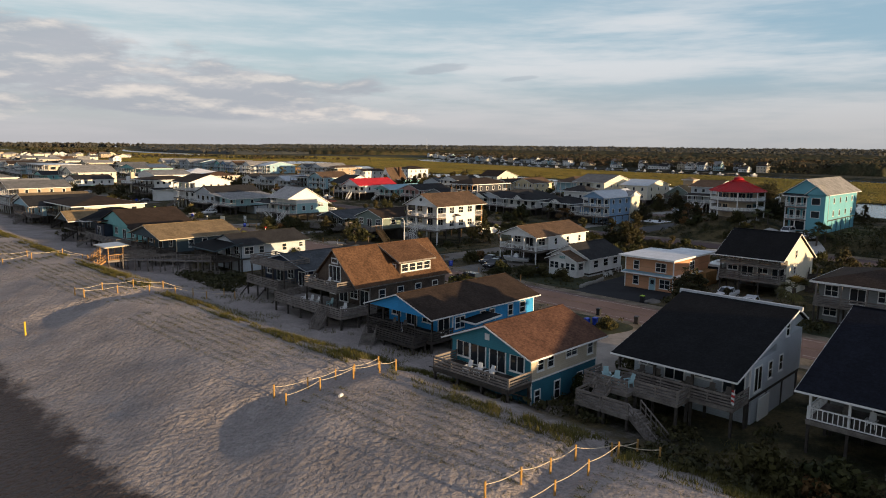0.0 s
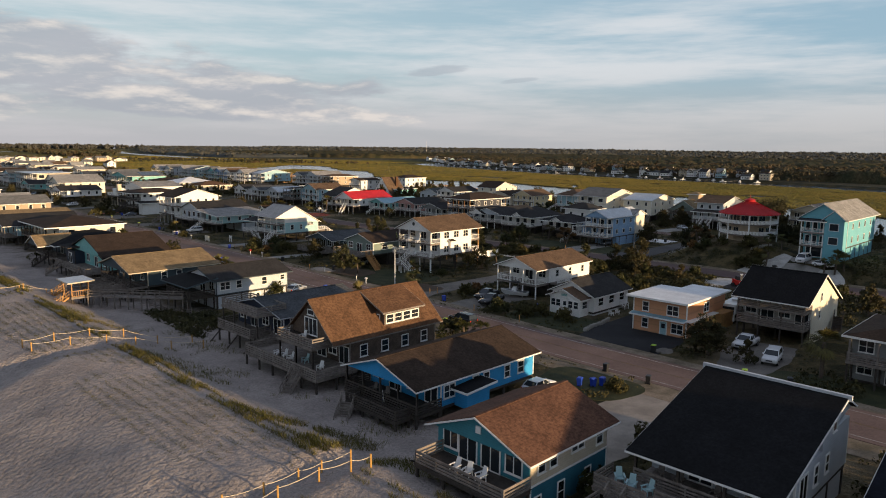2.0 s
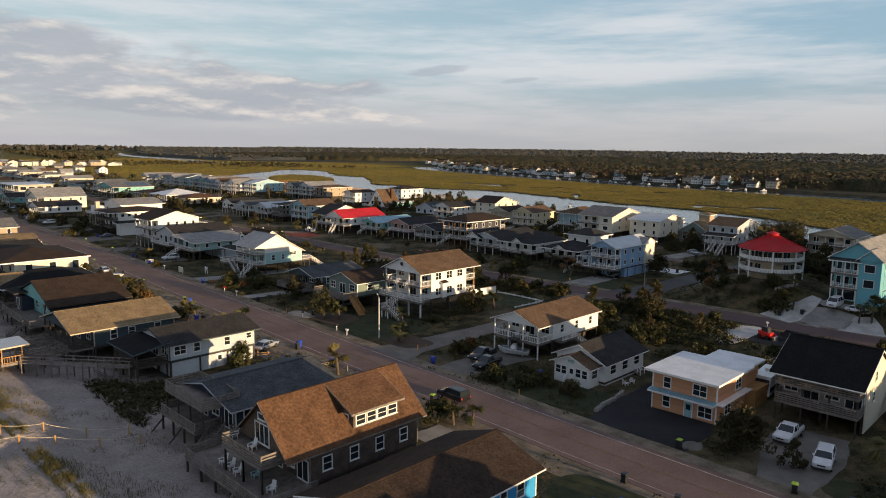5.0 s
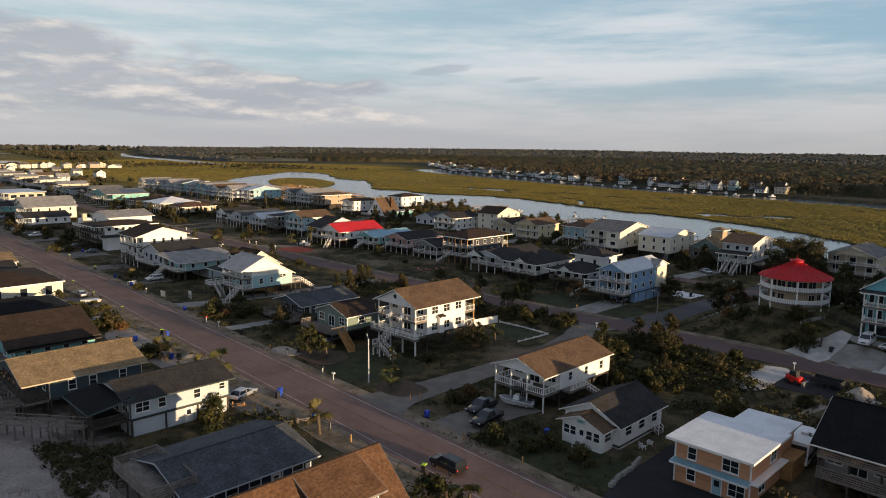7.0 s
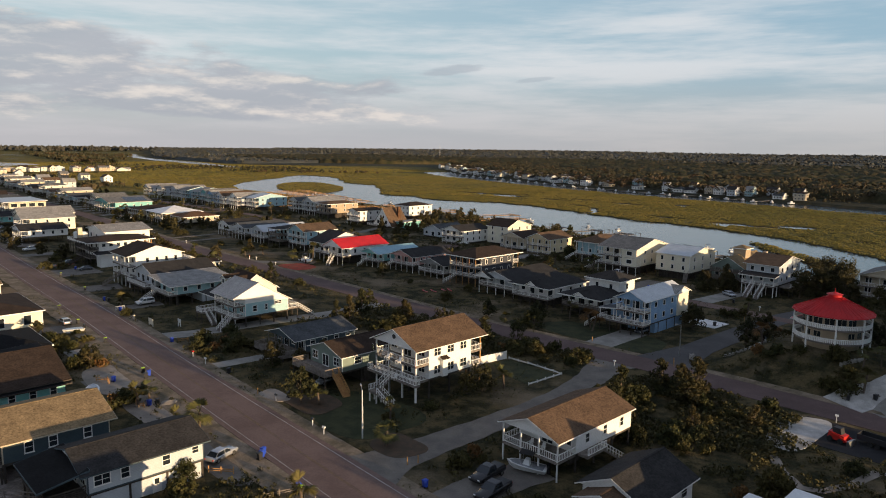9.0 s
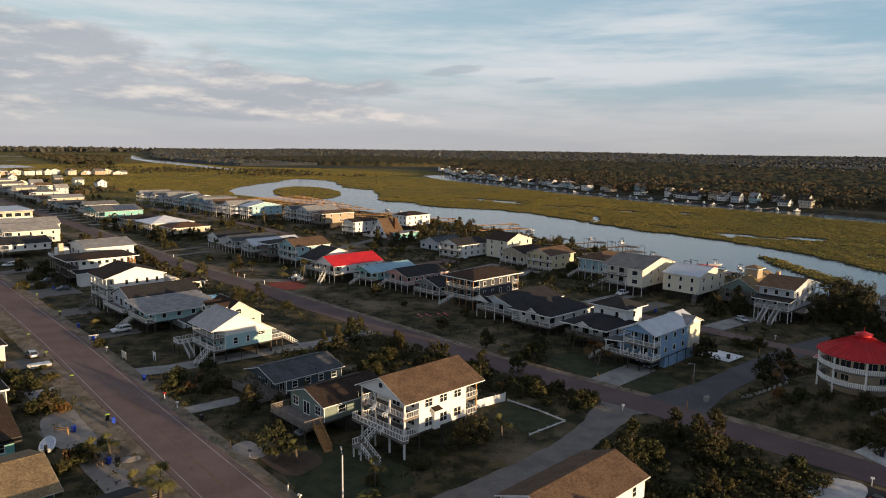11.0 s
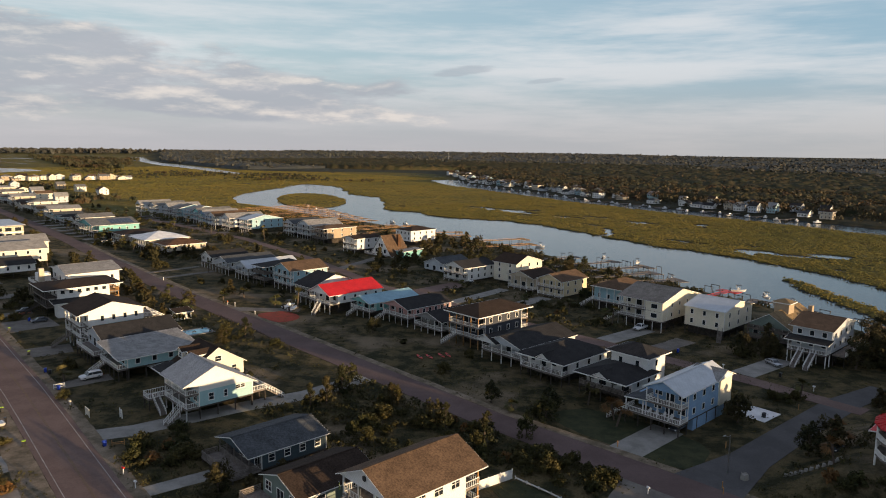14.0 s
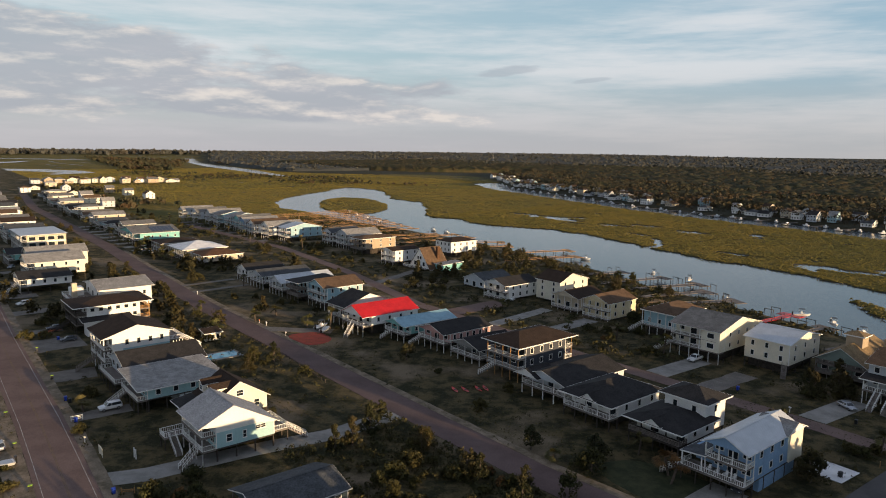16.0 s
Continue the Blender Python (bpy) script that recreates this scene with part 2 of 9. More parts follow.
# paler, greyer copy of wood_top_m: distance haze put into the colour
hazy_top_m = surf("haze_tinted_wood_canopy", (0.060, 0.066, 0.060), (0.078, 0.076, 0.066), 0.95, 0.014, 0.14, 0.15, 0.0, spec=0.1)
bark = surf("grey_bark", (0.11, 0.085, 0.065), (0.075, 0.058, 0.045), 0.95, 2, 14, 0.35, 0.6)


def plain(name, c, rough=0.5, spec=0.4, metal=0.0):
    return surf(name, c, tuple(q * 0.88 for q in c), rough, 0.9, 12, 0.06, 0.0, spec=spec, metal=metal)


glass, _t, _p = nodes_of("window_glass")
_p.inputs["Base Color"].default_value = (0.02, 0.025, 0.03, 1)
_p.inputs["Roughness"].default_value, _p.inputs["Specular IOR Level"].default_value = 0.06, 0.6
blue_plastic = plain("blue_plastic", (0.02, 0.06, 0.42), 0.4)
black_plastic = plain("black_plastic", (0.025, 0.026, 0.03), 0.45)
lime_plastic = plain("lime_plastic", (0.35, 0.55, 0.03), 0.45)
rubber = plain("rubber", (0.02, 0.02, 0.02), 0.85)
steel = plain("brushed_steel", (0.5, 0.5, 0.5), 0.35, 0.5, 1.0)
car_white = plain("white_car_paint", (0.72, 0.72, 0.72), 0.2, 0.6)
car_silver = plain("silver_car_paint", (0.45, 0.47, 0.50), 0.22, 0.6, 0.4)
car_black = plain("black_car_paint", (0.015, 0.015, 0.018), 0.2, 0.6)
car_grey = plain("grey_car_paint", (0.11, 0.12, 0.14), 0.22, 0.6, 0.3)
gel_white = plain("white_gelcoat", (0.75, 0.75, 0.74), 0.25, 0.5)
red_paint = plain("red_paint", (0.50, 0.02, 0.015), 0.4)
orange_paint = plain("orange_paint", (0.62, 0.13, 0.03), 0.5)
white_plastic = plain("white_plastic", (0.75, 0.74, 0.72), 0.45)
teal_plastic = plain("aqua_plastic", (0.34, 0.50, 0.52), 0.45)
solar_m = plain("solar_glass", (0.01, 0.012, 0.02), 0.15, 0.6)
red_cloth = plain("red_cloth", (0.45, 0.03, 0.03), 0.8)
blue_cloth = plain("blue_cloth", (0.03, 0.05, 0.22), 0.8)


def leafy(name, a, b, warm, clump=0.6, thin=0.0, speck=0.3):
    """Foliage whose colour drifts from clump to clump; thin: the share of light that comes through the blades."""
    m, t, p = nodes_of(name)
    geo = t.nodes.new("ShaderNodeNewGeometry")
    oi = t.nodes.new("ShaderNodeObjectInfo")
    c = mixc(t, remap(t, link_noise(t, geo.outputs["Position"], clump, 4, 0.6), 0.34, 0.66), a, b)
    c = mixc(t, remap(t, link_noise(t, geo.outputs["Position"], clump * 0.17, 3, 0.5), 0.45, 0.7, 0.0, 0.75), c, warm)
    c = mixc(t, remap(t, oi.outputs["Random"], 0.4, 1.0, 0.0, 0.5), c, warm)
    c = mixc(t, 1.0, c, grey(t, remap(t, geo.outputs["Random Per Island"], 0.0, 1.0, 1 - speck, 1 + speck)), "MULTIPLY")
    t.links.new(c, p.inputs["Base Color"])
    p.inputs["Roughness"].default_value, p.inputs["Specular IOR Level"].default_value = 0.7, 0.2
    if thin:
        tr, mx = t.nodes.new("ShaderNodeBsdfTranslucent"), t.nodes.new("ShaderNodeMixShader")
        t.links.new(c, tr.inputs["Color"])
        mx.inputs[0].default_value = thin
        t.links.new(p.outputs[0], mx.inputs[1])
        t.links.new(tr.outputs[0], mx.inputs[2])
        out = next(n for n in t.nodes if n.type == "OUTPUT_MATERIAL")
        t.links.new(mx.outputs[0], out.inputs["Surface"])
    return m


leaf_shrub = leafy("shrub_leaves", (0.022, 0.028, 0.010), (0.058, 0.057, 0.018), (0.078, 0.062, 0.020), thin=0.15)
leaf_tree = leafy("tree_leaves", (0.018, 0.023, 0.010), (0.050, 0.047, 0.017), (0.070, 0.052, 0.021), thin=0.15)
leaf_palm = leafy("palm_leaves", (0.0413, 0.0488, 0.0165), (0.0788, 0.0788, 0.0263), (0.1050, 0.0825, 0.0263))
leaf_dry = leafy("dry_leaves", (0.1125, 0.0638, 0.0225), (0.1650, 0.0900, 0.0338), (0.1275, 0.0638, 0.0225))
leaf_far = leafy("far_canopy", (0.030, 0.036, 0.020), (0.058, 0.052, 0.026), (0.080, 0.048, 0.026), 0.09)
leaf_scrub = leafy("scrub_leaves", (0.020, 0.026, 0.010), (0.062, 0.056, 0.018), (0.06, 0.05, 0.018))
leaf_turf = leafy("turf_blades", (0.042, 0.046, 0.015), (0.120, 0.100, 0.032), (0.082, 0.072, 0.024), 0.5, 0.35)
leaf_marsh = leafy("marsh_blades", (0.135, 0.118, 0.030), (0.19, 0.148, 0.040), (0.105, 0.104, 0.032), 0.035, 0.45, 0.15)
leaf_grass = leafy("dune_grass_blades", (0.0825, 0.0825, 0.0210), (0.1650, 0.1425, 0.0450), (0.1350, 0.1125, 0.0375), 0.4, 0.35)
# far foliage greyed and lifted over leaf_far, with the haze in its colour
leaf_hazy = leafy("haze_tinted_canopy", (0.050, 0.056, 0.050), (0.068, 0.067, 0.056), (0.066, 0.058, 0.048), 0.02, 0.0, 0.1)

# ---- building blocks ----
class Mesh:
    """Faces gathered by box, beam and slab, each with a material slot."""

    def __init__(self):
        self.v, self.f, self.m = [], [], []

    def face_set(self, verts, faces, mi=0):
        n = len(self.v)
        self.v += [tuple(q) for q in verts]
        self.f += [tuple(n + i for i in fc) for fc in faces]
        self.m += [mi] * len(faces)
        return self

    def box(self, x0, y0, z0, x1, y1, z1, mi=0):
        vs = [(x0, y0, z0), (x1, y0, z0), (x1, y1, z0), (x0, y1, z0), (x0, y0, z1), (x1, y0, z1), (x1, y1, z1), (x0, y1, z1)]
        return self.face_set(vs, [(3, 2, 1, 0), (4, 5, 6, 7), (0, 1, 5, 4), (1, 2, 6, 5), (2, 3, 7, 6), (3, 0, 4, 7)], mi)

    def prism(self, lo, hi, mi=0):
        """Solid between two loops of equally many points."""
        n = len(lo)
        fs = [tuple(reversed(range(n))), tuple(range(n, 2 * n))] + [(i, (i + 1) % n, n + (i + 1) % n, n + i) for i in range(n)]
        return self.face_set(list(lo) + list(hi), fs, mi)

    def beam(self, p, q, w, h, mi=0):
        p, q = Vector(p), Vector(q)
        d = (q - p).normalized()
        s = d.cross(Vector((0, 0, 1)))
        s = Vector((1, 0, 0)) if s.length < 1e-4 else s.normalized()
        t = s.cross(d)
        a = [s * (w * i / 2) + t * (h * j / 2) for i, j in ((-1, -1), (1, -1), (1, 1), (-1, 1))]
        return self.prism([p + k for k in a], [q + k for k in a], mi)

    def tube(self, p, q, r0, r1, n=8, mi=0):
        p, q = Vector(p), Vector(q)
        d = (q - p).normalized()
        s = d.orthogonal().normalized()
        t = d.cross(s)
        ring = [s * math.cos(6.28319 * i / n) + t * math.sin(6.28319 * i / n) for i in range(n)]
        return self.prism([p + k * r0 for k in ring], [q + k * r1 for k in ring], mi)

    def data(self, name, mats, smooth=False):
        me = bpy.data.meshes.new(name)
        me.from_pydata(self.v, [], self.f)
        for k in mats:
            me.materials.append(k)
        me.polygons.foreach_set("material_index", self.m)
        if smooth:
            me.polygons.foreach_set("use_smooth", [True] * len(self.f))
        me.update()
        return me


def part(name, mesh, mats, parent=None, label="", at=None, smooth=False):
    """Links a Mesh (or mesh data) as one object, under a thing or part."""
    me = mesh.data(name, mats if isinstance(mats, (list, tuple)) else [mats], smooth) if isinstance(mesh, Mesh) else mesh
    ob = new(name, me)
    if parent:
        ob.parent = parent
    if at is not None:
        ob.matrix_basis = at
    if label:
        ob["label"] = label
    return ob


def root(name, label, category, u, v, turn=0.0, z=0.0, group="", kind=""):
    ob = new(name)
    p = uvp(u, v, z)
    ob.matrix_basis = pose(p.x, p.y, p.z, 0, 0, 45 + turn)
    return tagged(ob, label, category, group, kind)


def move(o, u, v, turn=0.0, z=0.0):
    p = uvp(u, v, z)
    return copy_thing(o, pose(p.x, p.y, p.z, 0, 0, 45 + turn))


def structure(name, mesh, mats, label, smooth=False):
    return tagged(part(name, mesh, mats, smooth=smooth), label, name.split("_")[0], kind="structure")


# ---- ground ----
def lerp_line(x, pts):
    return np.interp(x, [p[0] for p in pts], [p[1] for p in pts])


NEAR_BANK = ((-900, 150), (-60, 255), (89, 288), (128, 305), (167, 318), (234, 331), (278, 346), (338, 358), (428, 366), (507, 364), (632, 372), (669, 371), (738, 398), (787, 436), (838, 492), (868, 534), (909, 572), (930, 600))
FAR_BANK = ((-900, 250), (-60, 330), (108, 363), (143, 388), (172, 407), (236, 419), (266, 424), (331, 443), (364, 454), (410, 454), (454, 436), (503, 448), (524, 437), (576, 475), (654, 529), (715, 534), (808, 587), (868, 614), (915, 606), (930, 600))
CREEK = ((-900, 330), (-60, 520), (231, 604), (375, 626), (485, 655), (593, 694), (800, 771), (950, 860), (1010, 890))
SHORE = ((-900, 390), (-60, 560), (231, 646), (375, 668), (485, 690), (593, 740), (800, 815), (950, 930), (1100, 1030), (1250, 1000), (1330, 870), (1420, 815), (1500, 785), (1740, 808), (2240, 880), (3200, 1240), (6000, 2400))
BEACH = ((-400, -14), (-60, -5), (0, -2.2), (14, -1.0), (20, -0.1), (23, 0.75), (29.5, 2.25), (33, 2.55), (40, 2.65), (46.5, 0.45), (54, 0.0), (60, 0.0))
PATHS = (24.0, 49.5, 97.0, 142.0)


def wavy(u, v, s, seed):
    """Smooth value noise for arrays, -1 to 1."""
    a = np.sin(u / s * 1.3 + seed) * np.cos(v / s * 1.1 - seed * 1.7) + 0.6 * np.sin((u * 0.7 + v * 1.2) / s * 2.3 + seed * 3.1) + 0.4 * np.cos((u * 1.9 - v * 1.4) / s * 2.1 + seed * 0.6)
    return a / 2.0


def sstep(x, a, b):
    k = np.clip((x - a) / (b - a), 0, 1)
    return k * k * (3 - 2 * k)


def hill(u, v):
    """The grown-over dune by the middle road, under the round house."""
    side = sstep(v, 166.5, 178) * (1 - sstep(v, 203, 222))
    k = ((np.asarray(u) - 74) / 11) ** 2 + ((np.asarray(v) - 184) / 12) ** 2
    return side * (3.6 * sstep(u, 24, 40) * (1 - sstep(u, 83, 93.5)) + 2.2 * np.exp(-k ** 1.5))


POOLS = ((488, 527, 28, 5), (462, 531, 15, 4), (445, 519, 22, 7), (392, 519, 17, 4.5), (374, 538, 12, 5), (347, 485, 14, 4), (331, 528, 18, 3.5), (257, 453, 15, 3), (191, 445, 20, 4.5), (176, 459, 10, 8), (420, 505, 10, 3))
GUT = ((326, 474), (316, 465), (313, 456), (305, 451), (302, 440), (305, 432), (300, 422))
ISLETS = ((667, 450, 98, 34, -0.49), (138, 346, 42, 5.0, -0.78))


def ground_fields(u, v):
    wob = wavy(u, v, 22, 1.0) * 3.0 + wavy(u, v, 7, 2.0) * 1.6
    nb, fb = lerp_line(u, NEAR_BANK) + wob * 0.6, lerp_line(u, FAR_BANK) + wob * 1.3
    cb, sh = lerp_line(u, CREEK) + wob * 1.6, lerp_line(u, SHORE) + wob
    bw = v + wavy(u, v, 16, 4.0) * 1.1 + wavy(u, v, 6, 9.0) * 0.35
    z = lerp_line(bw, BEACH)
    for c in PATHS:
        mouth = 1.3 + np.clip(31 - v, 0, 10) * 0.38
        z = z - 0.62 * np.exp(-np.abs((u - c - (v - 36) * 0.12) / mouth) ** 3) * sstep(v, 20.5, 27) * (1 - sstep(v, 43, 49))
    z = z + (0.10 * wavy(u, v, 3.6, 5.0) + 0.05 * wavy(u, v, 1.3, 6.0)) * (v > 17) * (v < 47)
    z = z + hill(u, v)
    river = (v > nb) & (v < fb) & (u < 930)
    marsh = (v >= fb) & (v < np.where(u < 1010, cb, sh)) | ((u >= 930) & (v > 250 + (u - 930) * 0.05) & (v < sh)) | ((u > 560) & (v > 236 + wob) & (v < nb) & (u < 930))
    for cu, cv, ra, rb, ang in ISLETS:
        du, dv = u - cu, v - cv
        a, b = du * math.cos(ang) - dv * math.sin(ang), du * math.sin(ang) + dv * math.cos(ang)
        inside = ((a / ra) ** 2 + ((b + wob * 0.5) / rb) ** 2) < 1
        marsh = marsh | (inside & river)
    creek = (u < 1010) & (v >= cb) & (v < sh)
    bay = (u > 5e3) & (u < 0)
    pool = (wavy(u, v, 34, 12.0) + 0.5 * wavy(u, v, 11, 15.0)) * (v > 380)
    depth = np.minimum(np.abs(v - fb), 400.0)
    thread = np.abs(wavy(u, v, 46, 3.3) + 0.45 * wavy(u, v, 15, 9.1))
    spots = np.zeros(u.shape, bool)
    for cu, cv, ra, rb in POOLS:
        spots |= ((u - cu) / ra + wob * 0.05) ** 2 + ((v - cv - wob * 0.7) / rb) ** 2 < 1
    for (ua, va), (ub, vb) in zip(GUT, GUT[1:]):
        k = np.clip(((u - ua) * (ub - ua) + (v - va) * (vb - va)) / ((ub - ua) ** 2 + (vb - va) ** 2), 0, 1)
        spots |= np.hypot(u - ua - k * (ub - ua), v - va - k * (vb - va)) < 2.6
    pools = marsh & (spots | (depth > 14) & ((pool > 0.9) | (thread < 0.02) & (v > 400)))
    z = np.where(river | creek | bay, -3.0, z)
    z = np.where(marsh, -0.62 + 0.22 * wavy(u, v, 9, 20.0) + 0.1 * wavy(u, v, 3, 21.0), z)
    z = np.where(pools, -1.9, z)
    land2 = (v >= sh)
    far = np.hypot(u, v)
    z = np.where(land2, 0.6 + 15 * sstep(far, 2200, 4700), z)
    z = np.where((v > nb - 9) & (v <= nb) & (u < 880), np.minimum(z, 0 - (v - nb + 9) / 9 * 0.9), z)
    return z, marsh & ~pools, land2, river | creek | pools | bay


ul = np.concatenate([np.linspace(-4000, -80, 22)[:-1], np.arange(-80, -10, 5.0), np.arange(-10, 125, 1.4), np.arange(125, 620, 4.0), np.arange(620, 1000, 5.0), np.arange(1000, 1700, 14.0), np.linspace(1700, 6500, 40)])
vl = np.concatenate([np.linspace(-4500, -30, 16)[:-1], np.arange(-30, 12, 3.0), np.arange(12, 52, 0.9), np.arange(52, 160, 4.0), np.arange(160, 222, 2.0), np.arange(222, 270, 4.0), np.arange(270, 480, 2.6), np.arange(480, 920, 5.0), np.arange(920, 1300, 20.0), np.linspace(1300, 6500, 36)])
UU, VV = np.meshgrid(ul, vl, indexing="ij")
ZZ, MARSH, MAIN, WET = ground_fields(UU, VV)
nu, nv = len(ul), len(vl)
co = np.stack([(VV - UU) * 0.70710678, (UU + VV) * 0.70710678, ZZ], -1).reshape(-1, 3)
ii, jj = np.meshgrid(np.arange(nu - 1), np.arange(nv - 1), indexing="ij")
a0 = (ii * nv + jj).ravel()
quads = np.stack([a0, a0 + 1, a0 + nv + 1, a0 + nv], -1)[:, ::-1]
gm = bpy.data.meshes.new("ground")
gm.vertices.add(len(co))
gm.vertices.foreach_set("co", co.ravel())
gm.loops.add(quads.size)
gm.loops.foreach_set("vertex_index", quads.ravel())
gm.polygons.add(len(quads))
gm.polygons.foreach_set("loop_start", np.arange(len(quads)) * 4)
gm.polygons.foreach_set("use_smooth", np.ones(len(quads), bool))
gm.update()
for key, arr in (("marsh", MARSH), ("mainland", MAIN), ("along", UU), ("inland", VV)):
    at = gm.attributes.new(key, "FLOAT", "POINT")
    at.data.foreach_set("value", arr.astype(np.float32).ravel())


def ground_material():
    m, t, p = nodes_of("ground")
    geo = t.nodes.new("ShaderNodeNewGeometry").outputs["Position"]

    def attr(k):
        n = t.nodes.new("ShaderNodeAttribute")
        n.attribute_name = k
        return n.outputs["Fac"]

    inland = attr("inland")
    n_big, n_mid, n_fine = link_noise(t, geo, 0.035, 6, 0.6), link_noise(t, geo, 0.22, 6, 0.65), link_noise(t, geo, 3.5, 5, 0.75)
    # island turf, dry grass and bare sand in patches
    turf = mixc(t, remap(t, n_mid, 0.40, 0.62), (0.028, 0.029, 0.014), (0.112, 0.088, 0.044))
    turf = mixc(t, remap(t, n_big, 0.52, 0.66), turf, (0.19, 0.148, 0.098))
    edge = t.nodes.new("ShaderNodeMath")
    edge.operation = "MULTIPLY_ADD"
    edge.inputs[1].default_value = 26.0
    t.links.new(n_mid, edge.inputs[0])
    shift = t.nodes.new("ShaderNodeMath")
    shift.operation = "ADD"
    t.links.new(inland, shift.inputs[0])
    t.links.new(remap(t, attr("along"), 30.0, 52.0, 14.0, 0.0), shift.inputs[1])
    t.links.new(shift.outputs[0], edge.inputs[2])
    sand = mixc(t, remap(t, n_mid, 0.35, 0.65), (0.375, 0.325, 0.295), (0.29, 0.252, 0.23))
    damp = t.nodes.new("ShaderNodeMath")
    damp.operation = "MULTIPLY_ADD"
    damp.inputs[1].default_value = 7.0
    t.links.new(link_noise(t, geo, 0.35, 7, 0.7), damp.inputs[0])
    t.links.new(inland, damp.inputs[2])
    sand = mixc(t, remap(t, damp.outputs[0], 19.2, 21.4), (0.060, 0.046, 0.042), sand)
    c = mixc(t, remap(t, edge.outputs[0], 66.5, 76.5), sand, turf)
    mar = mixc(t, remap(t, link_noise(t, geo, 0.16, 8, 0.72), 0.40, 0.62), (0.085, 0.068, 0.017), (0.25, 0.18, 0.042))
    mar = mixc(t, remap(t, n_big, 0.42, 0.62), mar, (0.15, 0.115, 0.024))
    broad = link_noise(t, geo, 0.011, 5, 0.6)
    mar = mixc(t, remap(t, broad, 0.46, 0.60, 0.0, 0.75), mar, (0.085, 0.082, 0.024))
    c = mixc(t, attr("marsh"), c, mar)
    c = mixc(t, attr("mainland"), c, (0.045, 0.043, 0.026))
    sepz = t.nodes.new("ShaderNodeSeparateXYZ")
    t.links.new(geo, sepz.inputs[0])
    mud = remap(t, sepz.outputs[2], -0.85, -1.15)
    mudf = t.nodes.new("ShaderNodeMath")
    mudf.operation = "MULTIPLY"
    t.links.new(mud, mudf.inputs[0])
    t.links.new(remap(t, inland, 60.0, 61.0), mudf.inputs[1])
    c = mixc(t, mudf.outputs[0], c, (0.050, 0.040, 0.026))
    c = mixc(t, 1.0, c, grey(t, remap(t, n_fine, 0.2, 0.8, 0.66, 1.34)), "MULTIPLY")
    t.links.new(c, p.inputs["Base Color"])
    t.links.new(remap(t, inland, 12.0, 22.0, 0.45, 0.95), p.inputs["Roughness"])
    p.inputs["Specular IOR Level"].default_value = 0.12
    # trodden sand: dimples a foot long, fading to smooth on the planted top
    dim = t.nodes.new("ShaderNodeTexVoronoi")
    dim.feature, dim.inputs["Scale"].default_value = "SMOOTH_F1", 2.1
    warp = link_noise(t, geo, 0.9, 3, 0.6)
    shiftv = t.nodes.new("ShaderNodeVectorMath")
    shiftv.operation = "MULTIPLY_ADD"
    shiftv.inputs[1].default_value = (1.2, 1.2, 1.2)
    t.links.new(grey(t, warp), shiftv.inputs[0])
    t.links.new(geo, shiftv.inputs[2])
    t.links.new(shiftv.outputs[0], dim.inputs["Vector"])
    lump = t.nodes.new("ShaderNodeMath")
    lump.operation = "MULTIPLY"
    t.links.new(dim.outputs["Distance"], lump.inputs[0])
    t.links.new(remap(t, inland, 29.0, 33.0, 1.0, 0.35), lump.inputs[1])
    ad = t.nodes.new("ShaderNodeMath")
    ad.operation = "MULTIPLY_ADD"
    ad.inputs[1].default_value = 0.8
    t.links.new(link_noise(t, geo, 2.4, 4, 0.65), ad.inputs[0])
    t.links.new(lump.outputs[0], ad.inputs[2])
    bump_in(t, p, ad.outputs[0], 1.0, 0.42)
    return m


gm.materials.append(ground_material())
tagged(new("ground", gm), "sandy barrier island with dunes, turf, marsh and far shore", "ground", kind="structure")


def water_material(name, c, rough, s):
    m, t, p = nodes_of(name)
    geo = t.nodes.new("ShaderNodeNewGeometry").outputs["Position"]
    p.inputs["Base Color"].default_value = (*c, 1)
    p.inputs["Roughness"].default_value, p.inputs["IOR"].default_value = rough, 1.33
    p.inputs["Specular IOR Level"].default_value = 0.5
    bump_in(t, p, link_noise(t, geo, s, 4, 0.6), 0.8, 0.06)
    return m


def sheet(name, u0, u1, v0, v1, z, m, label):
    me = Mesh()
    me.face_set([uvp(u0, v0, z), uvp(u0, v1, z), uvp(u1, v1, z), uvp(u1, v0, z)], [(0, 1, 2, 3)])
    return structure(name, me, m, label)


sheet("water_sound", -4000, 6400, 200, 6400, -1.2, water_material("sound_water", (0.040, 0.062, 0.082), 0.12, 0.8), "calm grey-blue tidal creek and sound water")
sheet("water_sea", -4000, 6400, -4400, 30, -1.7, water_material("sea_water", (0.07, 0.06, 0.058), 0.35, 0.5), "dull brown shallow sea water at the beach")


def u_seed(a):
    return a[0] * 0.37


